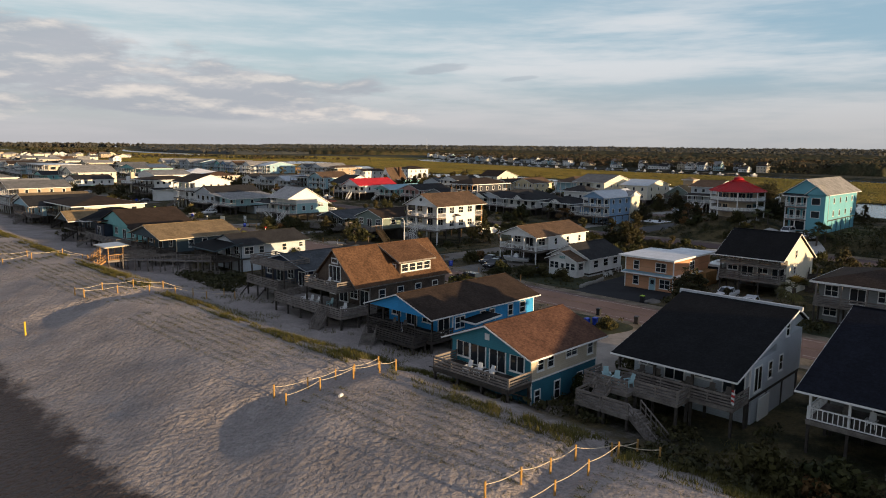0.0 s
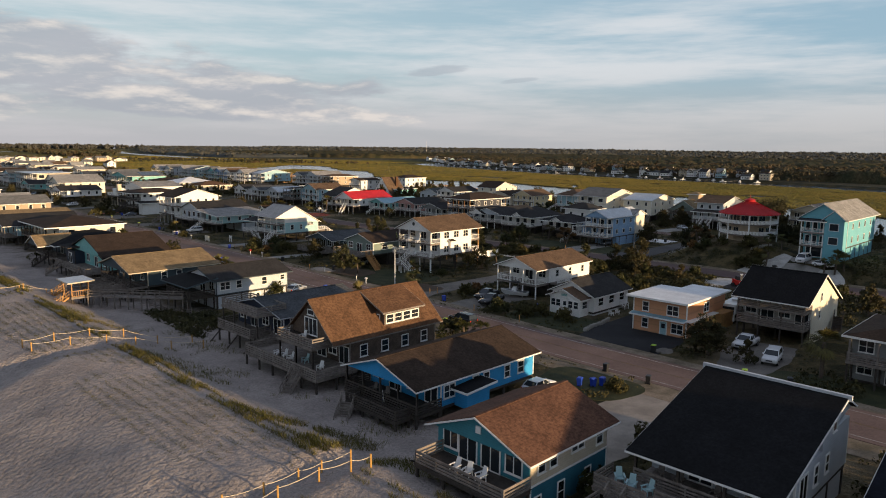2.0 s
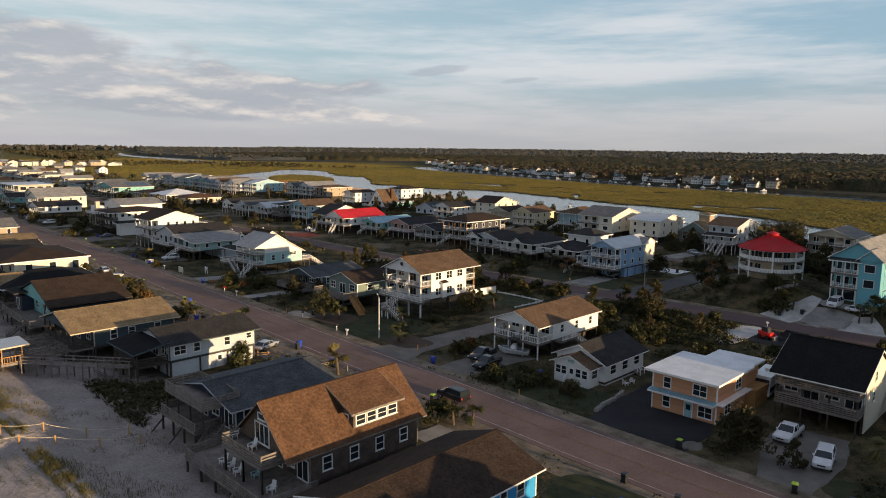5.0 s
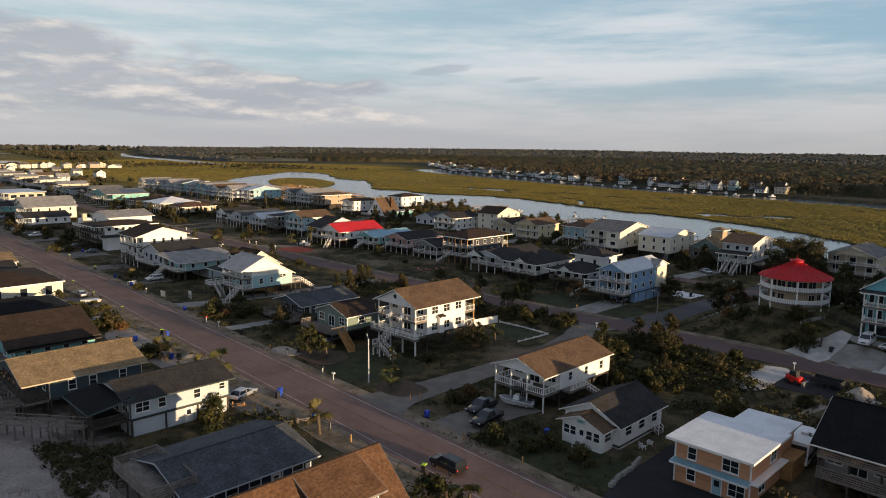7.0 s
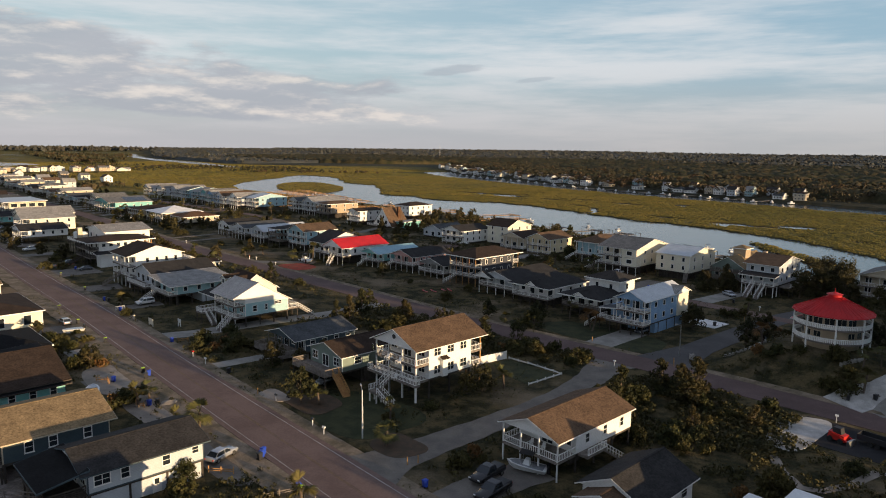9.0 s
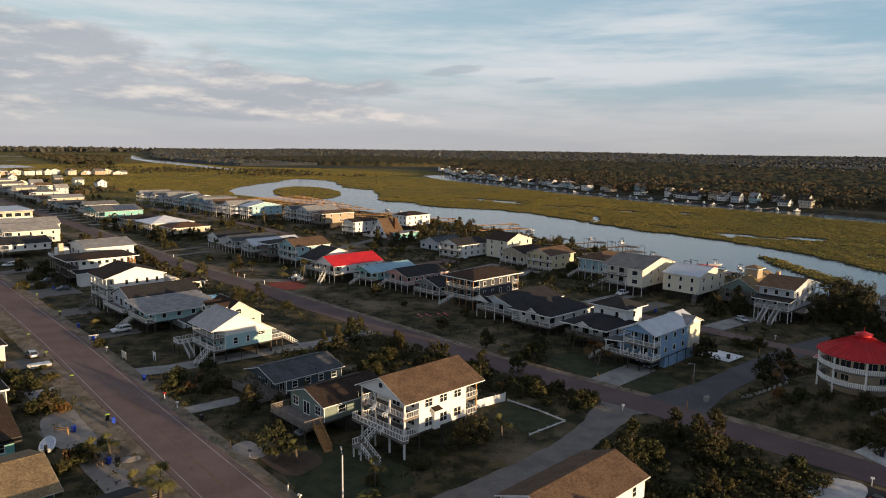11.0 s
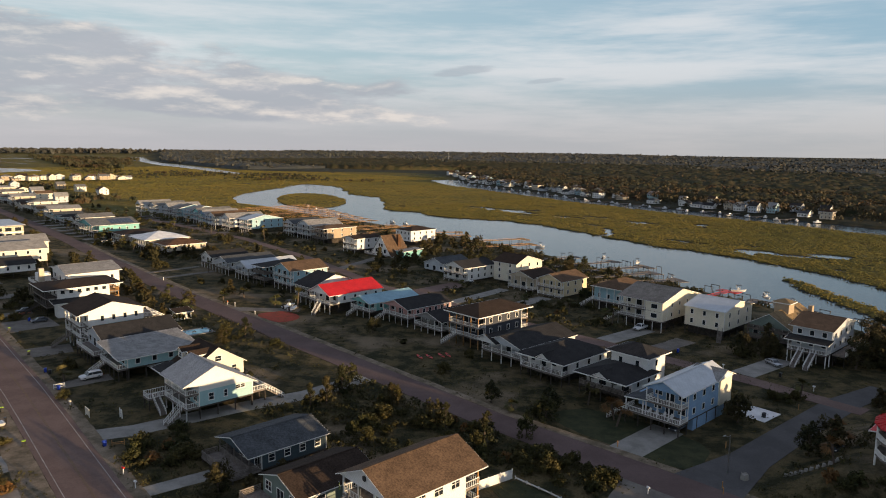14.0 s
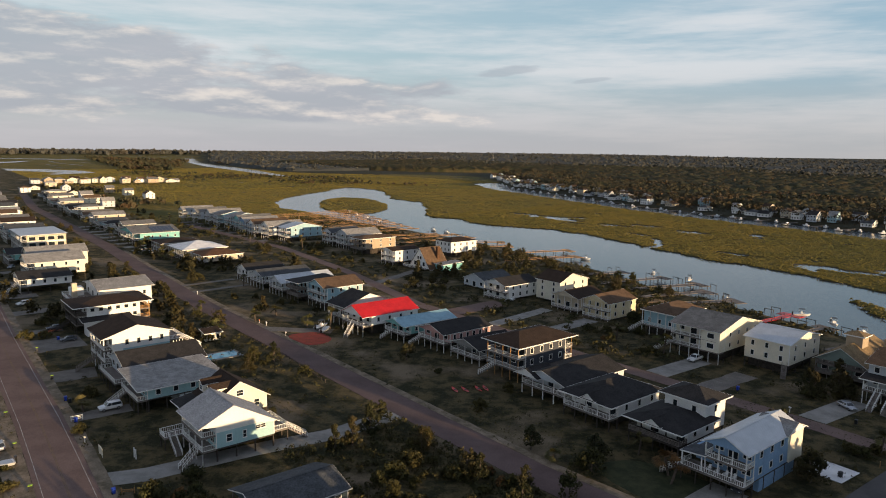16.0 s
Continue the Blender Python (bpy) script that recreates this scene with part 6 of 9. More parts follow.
h.posts(176.2, 187.3, 192, 192.01, -0.4, 8.9, wood_new, s=0.2, name="porch_post")
h.posts(176.2, 187.3, 212, 212.01, -0.4, 8.9, wood_new, s=0.2, name="porch_post")
h.stairs(184, 191.8, 3.0, 0.8, -0.8, trim)
h = cottage("house", "small dark house with screened porch", 191.5, 203.5, 193, 208, [1.8], 4.4, 6.3, grey_sid, r_char, porch=3.5, near_n=3)
h = cottage("house", "pink house on pilings with black roof", 206.5, 218.5, 193, 211, [2.6], 5.4, 7.3, pink_sid, r_char, porch=2.4, near_n=6, stair=(217, 193, 2.6, 0.6, -0.8))
h = cottage("house", "pale teal house with blue metal roof", 221.5, 231.5, 190, 210, [2.4], 5.0, 6.6, teal_light, r_bluemetal, porch=2.6, near_n=5, stair=(228, 190, 2.4, 0.6, -0.8))
h = cottage("house", "white house on pilings with bright red metal roof", 234.5, 246.5, 184, 205, [3.2], 6.2, 8.8, white, r_red, porch=3.2, near_n=4, rails=trim, stair=(240, 184, 3.2, -0.5, -0.9))
h = cottage("house", "white gabled house with black roof", 248.5, 259, 186, 205, [2.6, 5.0], 6.4, 9.8, white, r_char, porch=2.5, near_n=2, axis="u")
h = cottage("house", "pale blue tall house with brown roof", 272, 284, 192, 208, [2.6, 5.2], 8.0, 10.4, pale_blue, r_brown, porch=1.2, near_n=4)
h = cottage("house", "pale blue house with dark flat roof and deck", 288, 297, 190, 206, [2.6, 5.0], 7.4, 8.2, pale_blue, r_char, kind="slope", porch=4, near_n=2, rails=wood)
h = cottage("house", "light grey house with pale metal roof", 301, 312, 190, 213, [2.6], 5.4, 7.6, light_grey, r_metal, porch=3, near_n=4)
h = cottage("house", "blue-grey house with dark roof on pilings", 318, 330, 190, 212, [2.6], 5.4, 7.4, light_grey, r_slate, porch=3, near_n=4, fine=False)
h = cottage("house", "white house on pilings with dark roof", 335, 346, 191, 208, [2.6], 5.4, 7.4, white, r_char, porch=0.5, near_n=2, fine=False)
h = cottage("house", "dark house with reddish roof behind trees", 388, 404, 192, 212, [1.6], 4.4, 6.8, beige, r_rust, "hip", porch=2, near_n=4, fine=False)
h = cottage("house", "house with bright white hipped roof", 408, 430, 189, 212, [2.0], 5.2, 8.4, beige, r_white, "hip", porch=2, near_n=4, fine=False)
h = cottage("house", "brown-roofed house among trees", 438, 456, 188, 210, [2.0], 5.0, 7.0, tan_sid, r_dkbrown, "hip", porch=2, near_n=4, fine=False)
h = cottage("house", "pale green house with grey roof and solar panels", 478, 506, 185, 211, [2.8], 6.6, 9.4, teal_light, r_grey, "gable", "v", porch=3.5, near_n=5, fine=False)
for k in range(6):
    q0, q1 = 196 + k * 2.2, 198 + k * 2.2
    zz = lambda u: 6.75 + (u - 478) / 14 * 2.8
    q = [(h.x(q0), h.y(480), zz(480)), (h.x(q1), h.y(480), zz(480)), (h.x(q1), h.y(489), zz(489)), (h.x(q0), h.y(489), zz(489))]
    part("solar_panel", Mesh().prism(q, [(a_, b_, c_ + 0.12) for a_, b_, c_ in q]), solar_m, h.ob)
rng = random.Random(21)
for i in range(22):
    u_ = 516 + i * 18 + rng.uniform(-2, 2)
    v_ = lerp_line(u_, ROAD_B) + 15 + rng.uniform(-2, 3)
    wm, rm = pal[(i * 3 + 1) % 8]
    two = i % 4 == 0
    cottage("house", "far pale house on pilings by the middle road", u_, u_ + rng.uniform(10, 13), v_, v_ + rng.uniform(17, 22), [2.6, 5.4] if two else [2.4], 8.0 if two else 5.2, 10.0 if two else 7.0, wm, rm, ("gable", "gable", "hip")[i % 3], porch=2.5, near_n=2, fine=False)

# ---- houses along the sound ----
h = cottage("house", "pale stone-coloured house with dark shutters", 78, 92, 266, 284, [1.0, 3.8], 6.8, 9.2, beige, r_grey, porch=2, near_n=3, base=None)
h = House("house", "pale blue-grey house with white stairs and brown roof", 107.5, 118, 246, 266)
h.body(108, 117.5, 249, 265.5, [3.4, 6.2], 9.2, light_grey, 4, 3, sea_big=False, wins=(1.0, 1.2), dark_under=True)
h.gable(107.8, 117.8, 248.4, 266, 9.1, 11.2, r_brown, light_grey, "u", 0.4)
h.slope(107.8, 117.8, 245.4, 249, 5.9, 6.6, r_char)
h.deck(108, 117.5, 245.8, 249, 3.4, wood, trim, "nsf", -0.4, trim)
h.posts(108.2, 117.3, 246, 246.01, 3.4, 5.9, trim, s=0.2, name="porch_post")
h.deck(105, 108, 250, 268, 3.0, wood, trim, "nd", -0.4)
h.stairs(111, 245.8, 3.4, 0, -1, trim)
h.stairs(114, 245.8, 3.4, 0, -1, trim)
h = cottage("house", "green-grey house with tan roof and cupola", 121, 133, 258, 279, [1.4, 3.8], 5.0, 8.6, green_grey, r_tan, porch=1.5, near_n=2, rails=wood)
h.box("cupola", 125, 129, 266, 270, 7.5, 10.6, tan_sid)
h.hip(124.7, 129.3, 265.7, 270.3, 10.6, 11.8, r_tan, 0.3)
h.box("chimney", 121.5, 122.6, 274, 275.4, 0, 9.5, tan_sid)
h = cottage("house", "cream two-storey house on pilings with pale metal roof", 137, 149, 252, 270, [2.6, 5.3], 8.2, 10.2, cream, r_metal, axis="u", near_n=3, sea_n=3, sea_big=False, wins=(0.8, 1.3))
h.stairs(138, 251.9, 2.6, -0.4, -1, wood)
h = cottage("house", "large cream house with double porches and grey roof", 153, 168, 246, 268, [3.2, 6.1], 9.0, 11.8, cream, r_grey, porch=2.8, near_n=4, sea_n=4, axis="u", wins=(0.7, 1.1), stair=(168, 246.5, 3.2, 0.9, -0.6))
h.box("front_bay", 153, 158.5, 246, 249, 3.2, 9.0, cream)
for z_ in (4.8, 7.6):
    h.window("sea", 155.7, 246, z_, 1.9, 1.3)
h = cottage("house", "pale blue house with brown hipped roof and stairs", 174.5, 186, 258, 275, [3.0], 7.6, 10.2, pale_blue, r_brown, "hip", porch=1.2, near_n=2, sea_n=3, sea_big=False, stair=(186, 258.6, 3.0, 0.9, -0.6))
h = cottage("house", "pale yellow house with brown roof and balcony", 201, 212, 260.5, 276, [0.6, 3.4], 6.2, 8.4, yellow, r_brown, porch=1.4, near_n=3, sea_n=3, sea_big=False)
h = cottage("house", "tan cottage with purple-brown roof", 214.5, 227, 261, 276, [1.0], 5.4, 7.4, beige, r_dkbrown, porch=2, near_n=2)
h = cottage("house", "tall cream gabled house with dark roof", 229, 241, 268, 284, [0.8, 3.6, 6.0], 8.2, 11.0, cream, r_dkbrown, near_n=3, sea_n=2, sea_big=False, axis="u", ridge_at=0.4)
h = cottage("house", "white house with dark roof and balconies", 244, 256, 254, 272, [0.8, 3.4], 6.0, 8.0, white, r_char, porch=2, near_n=4)
h = cottage("house", "low grey house among trees", 264, 277, 262, 278, [0.8], 3.8, 6.2, light_grey, r_slate, near_n=3)
h = House("a_frame_house", "steep A-frame house with brown roof and white front", 312, 330, 272, 288)
h.gable(313, 329, 272, 284, 0.6, 10.0, r_brown, white, "v", 0.3)
h.row("sea", 316, 326, 3, 271.9, 2.6, 1.6, 1.8)
h.row("sea", 319, 323, 2, 271.9, 5.4, 1.2, 1.5)
h.box("annex", 308, 314, 276, 288, -0.2, 3.0, teal_light)
h.slope(307.8, 314, 275.8, 288.2, 3.0, 3.6, r_ltgrey)
h.box("chimney", 316, 317.4, 279, 280.6, 0, 10.4, r_rust)
h.deck(314, 330, 268.5, 272, 0.8, wood, trim, "nsf")
h = cottage("house", "white two-storey house with brown roof by the water", 338, 351, 306, 324, [2.4, 5.2], 8.0, 10.0, white, r_dkbrown, "hip", near_n=4, sea_n=4, sea_big=False)
h = cottage("house", "plain white two-storey house", 332, 342, 264, 280, [2.4, 5.0], 7.8, 9.0, white, r_dkbrown, near_n=3, sea_n=1, sea_big=False, porch=1.5)
h = cottage("house", "tan house with brown hipped roof and porches", 372, 384, 272, 294, [3.0, 5.8], 8.4, 10.0, tan_sid, r_brown, "hip", porch=2.5, near_n=3, rails=wood)
h = cottage("house", "pale blue gabled house with white porches", 392, 406, 276, 298, [2.6, 5.4], 8.2, 11.0, light_grey, r_ltgrey, porch=3, near_n=3)
h = cottage("house", "grey gabled house with white porches", 410, 422, 276, 296, [2.6, 5.4], 7.8, 10.2, light_grey, r_slate, porch=3, near_n=3)
dl = ((440, 262, pale_blue, r_metal), (456, 258, white, r_ltgrey), (472, 256, white, r_brown), (488, 257, mid_blue, r_ltgrey), (504, 260, teal_light, r_grey), (520, 260, pale_blue, r_ltgrey), (538, 259, pale_blue, r_grey), (556, 260, light_grey, r_ltgrey), (573, 256, light_grey, r_grey), (590, 252, light_grey, r_ltgrey))
for u_, v_, wm, rm in dl:
    cottage("house", "tall narrow sound-side house in pale siding on pilings", u_, u_ + 11, v_, v_ + 24, [2.8, 5.6], 8.4, 11.0, wm, rm, "gable", "u" if wm is pale_blue else "v", porch=3, near_n=4, fine=False)
rng = random.Random(33)
far_spots = [(1112 + rng.uniform(0, 60), 236 + i * 7.6 + rng.uniform(-4, 4)) for i in range(25)] + [(914, 276), (861, 282), (800, 286), (890, 232), (884, 205), (959, 198), (768, 222), (820, 230), (1010, 215), (1060, 240), (960, 240), (720, 226)]
for i, (u_, v_) in enumerate(far_spots):
    wm, rm = rng.choice(((beige, r_ltgrey), (light_grey, r_slate), (white, r_brown), (cream, r_grey), (light_grey, r_ltgrey), (beige, r_dkbrown), (cream, r_brown), (tan_sid, r_grey)))
    w_, two = rng.uniform(8, 13), rng.random() < 0.7
    cottage("house", "distant pale house standing over the marsh", u_, u_ + w_, v_, v_ + rng.uniform(8, 15), [2.4, 5.2] if two else [2.2], 7.6 if two else 4.9, rng.uniform(9.6, 11) if two else 7.2, wm, rm, rng.choice(("gable", "gable", "hip")), rng.choice(("u", "v")), near_n=2, sea_n=2, sea_big=False, fine=False)

# ---- mainland shore ----
rng = random.Random(8)
u_ = 232.0
for i in range(74):
    u_ += rng.choice((5, 6, 8, 10, 14, 20))
    if 408 < u_ < 432:
        continue
    v_ = lerp_line(u_, SHORE) + (5, 26, 9, 46, 13, 30)[i % 6] + rng.uniform(-1, 2)
    wm, rm = rng.choice(((white, r_slate), (light_grey, r_char), (cream, r_grey), (pale_blue, r_ltgrey), (white, r_dkbrown), (white, r_ltgrey), (beige, r_dkbrown), (white, r_char)))
    two = rng.random() < 0.6
    w_ = rng.uniform(6.5, 10)
    cottage("house", "distant mainland house on the wooded shore", u_, u_ + w_, v_, v_ + rng.uniform(8, 13), [1.6, 4.4] if two else [1.4], 7.2 if two else 4.4, rng.uniform(9, 10.6) if two else 6.8, wm, rm, rng.choice(("gable", "gable", "hip")), rng.choice(("u", "v")), near_n=2, sea_n=3, sea_big=False, fine=False, piles=False, wins=(0.9, 1.2))
cottage("house", "large cream mainland house with porches", 287, 301, 727, 743, [1.2, 4.2], 7.4, 9.6, cream, r_tan, "hip", porch=2.5, near_n=3, fine=False)

# ---- plants ----
def leaves(n, centres, spread, size, rg, flat=0.6, long=1.6):
    """Loose leaf quads about clump centres, as arrays of corners."""
    c = np.array(centres)
    pick = rg.integers(0, len(c), n)
    d = rg.normal(size=(n, 3))
    d /= np.linalg.norm(d, axis=1)[:, None]
    r = spread[pick][:, None] * (0.55 + 0.45 * rg.random((n, 1)) ** 0.5)
    p = c[pick] + d * r * np.array([1, 1, flat])
    a = np.cross(d, rg.normal(size=(n, 3)))
    a /= np.linalg.norm(a, axis=1)[:, None] + 1e-6
    b = np.cross(d, a) * 0.7 + 0.75 * rg.normal(size=(n, 3))
    b /= np.linalg.norm(b, axis=1)[:, None] + 1e-6
    s = size * (0.6 + 0.8 * rg.random((n, 1)))
    a, b = a * s * 0.5, b * s * 0.5 * long
    return np.stack([p - a - b, p + a - b, p + a + b, p - a + b], 1)


def quads_mesh(name, q, m):
    n = len(q)
    me = bpy.data.meshes.new(name)
    me.vertices.add(n * 4)
    me.vertices.foreach_set("co", q.astype(np.float32).ravel())
    me.loops.add(n * 4)
    me.loops.foreach_set("vertex_index", np.arange(n * 4))
    me.polygons.add(n)
    me.polygons.foreach_set("loop_start", np.arange(n) * 4)
    me.materials.append(m)
    me.update()
    return me


def clumps(rg, n, rx, rz, z0):
    out, sp = [], []
    for _ in range(n):
        a, k = rg.random() * 6.283, rg.random() ** 0.6
        zz = rg.random()
        rr = rx * k * (1 - 0.55 * zz)
        out.append((rr * math.cos(a), rr * math.sin(a), z0 + rz * zz))
        sp.append(rx * (0.16 + 0.26 * rg.random()))
    return out, np.array(sp)


def make_shrub(seed, rx, rz, n, m, label):
    rg = np.random.default_rng(seed)
    cs, sp = clumps(rg, 24, rx * 1.1, rz, 0.1 * rz)
    q = leaves(int(n * 1.5), cs, sp, 0.17, rg, 0.9)
    for c in cs[:5]:
        tip = np.array(c) * 0.9
        for k in ((0.05, 0, 0), (0, 0.05, 0)):
            w = np.array(k)
            q = np.concatenate([q, np.stack([-w - (0, 0, 0.3), w - (0, 0, 0.3), tip + w * 0.4, tip - w * 0.4])[None]])
    ob = part("shrub", quads_mesh("shrub", q, m), None, None)
    return tagged(ob, label, "shrub", "shrubs")


def make_tree(seed, h, rx, n, m, label, cone=False):
    rg = np.random.default_rng(seed)
    ob = root("tree", label, "tree", -520, -300)
    cs, sp = clumps(rg, 34, rx * 1.05, h * 0.78, h * (0.12 if cone else 0.2))
    sp = sp * 0.85
    if cone:
        cs = [(c[0] * (1.25 - c[2] / h), c[1] * (1.25 - c[2] / h), c[2] * 1.02) for c in cs]
    part("crown", quads_mesh("crown", leaves(int(n * 1.75), cs, sp, 0.19, rg, 0.8), m), None, ob)
    tr = Mesh()
    top = Vector((rg.normal() * 0.3, rg.normal() * 0.3, h * 0.45))
    tr.tube((0, 0, -0.3), top, 0.05 * h ** 0.8, 0.03 * h ** 0.8, 8)
    for c in cs[:9]:
        tr.tube(top * (0.6 + 0.4 * rg.random()), c, 0.022 * h ** 0.8, 0.012, 5)
    part("trunk", tr, bark, ob)
    return ob


def make_palm(seed, h, label, dry=False):
    rg = np.random.default_rng(seed)
    ob = root("palm", label, "palm", -540, -300)
    tr = Mesh()
    p = Vector((0, 0, -0.3))
    lean = Vector((rg.normal() * 0.05, rg.normal() * 0.05, 0))
    k = max(3, int(h * 2))
    for i in range(k):
        q = Vector((lean.x * (i + 1), lean.y * (i + 1), -0.3 + (h + 0.3) * (i + 1) / k))
        tr.tube(p, q, 0.19 if i % 2 else 0.21, 0.17, 8)
        p = q
    part("trunk", tr, bark, ob)
    qs = []
    for f in range(26):
        az, el = f * 2.4 + rg.random(), math.radians(-35 + 110 * ((f * 0.618) % 1))
        d = Vector((math.cos(az) * math.cos(el), math.sin(az) * math.cos(el), math.sin(el)))
        s = d.cross(Vector((0, 0, 1))).normalized()
        u = s.cross(d)
        tip = p + d * (0.75 + 0.2 * rg.random())
        qs.append([p - s * 0.03, p + s * 0.03, tip + s * 0.02, tip - s * 0.02])
        for b in range(11):
            a = math.radians(-62 + 12.4 * b)
            dd = d * math.cos(a) + s * math.sin(a) + u * (0.12 * rg.normal())
            L = 0.95 + 0.25 * math.cos(a)
            e = tip + dd * L - Vector((0, 0, 0.28 * L))
            mid = tip + dd * (L * 0.55) - Vector((0, 0, 0.06))
            w = s * math.cos(a) - d * math.sin(a)
            qs.append([tip - w * 0.02, tip + w * 0.02, mid + w * 0.075, mid - w * 0.075])
            qs.append([mid - w * 0.075, mid + w * 0.075, e + w * 0.01, e - w * 0.01])
    part("fronds", quads_mesh("fronds", np.array([[list(v) for v in q] for q in qs]), leaf_dry if dry else leaf_palm), None, ob)
    return ob


SHRUBS = [make_shrub(1, 1.4, 1.5, 520, leaf_shrub, "dense dark green coastal shrub"), make_shrub(2, 2.0, 1.8, 760, leaf_shrub, "broad olive-green wax myrtle shrub"), make_shrub(3, 1.1, 0.9, 360, leaf_shrub, "low rounded green shrub"), make_shrub(4, 1.2, 1.2, 300, leaf_dry, "dry brownish shrub with sparse leaves")]
TREES = [make_tree(5, 5.5, 2.6, 1200, leaf_tree, "wind-shaped live oak with dark crown"), make_tree(6, 6.8, 2.4, 1200, leaf_tree, "dark coastal cedar tree", True), make_tree(7, 4.4, 2.3, 800, leaf_shrub, "small spreading yaupon tree"), make_tree(9, 8.0, 3.6, 1700, leaf_tree, "tall broad evergreen tree")]
PALMS = [make_palm(10, 3.6, "sabal palm with ringed trunk"), make_palm(11, 2.2, "short young sabal palm"), make_palm(12, 4.8, "tall sabal palm with full head"), make_palm(13, 2.8, "palm with yellowed dry fronds", True)]
prng = random.Random(77)
prng_np = np.random.default_rng(78)


def ground_z(u, v):
    return float(ground_fields(np.array([float(u)]), np.array([float(v)]))[0][0])


FAR_PLANTS = {"shrub": [], "tree": []}


def plant(proto, u, v, s=1.0):
    if u > 255 and proto not in PALMS:
        FAR_PLANTS["shrub" if proto in SHRUBS else "tree"].append((proto, u, v, s))
        return
    ob = move(proto, u, v, prng.uniform(0, 360), ground_z(u, v))
    ob.scale = (s * prng.uniform(0.9, 1.1), s * prng.uniform(0.9, 1.1), s * prng.uniform(0.85, 1.15))


def clear(u, v, gap=0.6):
    for u0, u1, v0, v1 in FOOT:
        if u0 - gap < u < u1 + gap and v0 - gap < v < v1 + gap:
            return False
    for road, w in ((ROAD_A, 5.0), (ROAD_B, 4.6), (ROAD_C, 3.2)):
        if road[0][0] < u < road[-1][0] and abs(v - lerp_line(u, road)) < w + gap:
            return False
    if abs(u - 101.5) < 4.2 + gap and 90 < v < 160 or abs(u - 98) < 5.2 + gap and 160 < v < 240:
        return False
    for pts, w_, m_ in drives:
        a, b = pts[0], pts[-1]
        ww = max(w_) if isinstance(w_, list) else w_
        if min(a[1], b[1]) - gap < v < max(a[1], b[1]) + gap and abs(u - np.interp(v, *zip(*sorted((q[1], q[0]) for q in pts)))) < ww / 2 + gap:
            return False
    return v < lerp_line(u, NEAR_BANK) - 2


# thickets: u0, u1, v0, v1, how many, share of trees
for u0, u1, v0, v1, n, share in ((66, 98, 127, 156, 52, 0.26), (48, 66, 120, 141, 16, 0.2), (20, 48, 128, 156, 22, 0.1), (128, 176, 128, 157, 46, 0.3), (160, 176, 100, 111, 16, 0.4), (110, 130, 146.5, 156, 22, 0.0),
                                 (141, 149, 100, 110, 6, 0.2), (134, 152, 166, 184, 4, 0.2), (150, 240, 165, 189, 7, 0.1), (101, 109, 208, 220, 10, 0.1), (64, 86, 170, 178, 14, 0.0), (62, 84, 192, 204, 12, 0.5), (118, 136, 238, 257, 10, 0.4), (93, 107, 256, 285, 22, 0.6), (60, 93, 226, 262, 30, 0.5),
                                 (168, 202, 238, 258, 12, 0.3), (186, 200, 262, 300, 14, 0.4), (200, 300, 278, 336, 52, 0.5), (276, 312, 240, 285, 30, 0.45), (288, 334, 288, 340, 36, 0.6), (332, 372, 296, 345, 26, 0.5), (330, 440, 222, 268, 40, 0.4), (258, 272, 185, 214, 9, 0.2), (350, 387, 172, 216, 44, 0.55), (246, 345, 165, 188, 14, 0.25), (388, 476, 176, 190, 24, 0.4),
                                 (300, 350, 142, 156, 20, 0.5), (340, 470, 134, 160, 52, 0.5), (255, 300, 138, 156, 14, 0.3), (204, 240, 134, 156, 10, 0.2), (98, 113, 58, 80, 6, 0.0), (43, 53, 72, 81, 10, 0.0), (124, 129, 74, 84, 6, 0.2), (145, 152, 66, 85, 8, 0.1), (171, 200, 75, 88, 14, 0.2), (190, 200, 56, 80, 10, 0.2), (60, 82, 76, 82, 5, 0.0), (8, 20, 45, 50, 5, 0.0), (33, 36, 52, 66, 4, 0.0), (64, 82, 95, 102, 5, 0.0), (92, 97, 101, 128, 12, 0.1), (110, 114, 105, 128, 6, 0.1), (140, 150, 113, 126, 6, 0.3), (200, 300, 99, 110, 12, 0.1), (300, 470, 104, 118, 24, 0.3), (480, 900, 150, 172, 60, 0.4), (500, 900, 182, 250, 90, 0.4), (500, 760, 100, 124, 30, 0.3), (430, 560, 286, 330, 26, 0.4), (220, 480, 80, 92, 26, 0.2)):
    for _ in range(int(n * 0.8)):
        u, v = prng.uniform(u0, u1), prng.uniform(v0, v1)
        if not clear(u, v):
            continue
        if prng.random() < share:
            plant(prng.choice(TREES[:3]), u, v, prng.uniform(0.65, 1.05))
        else:
            plant(prng.choices(SHRUBS, (4, 4, 3, 1))[0], u, v, prng.uniform(0.75, 1.3))
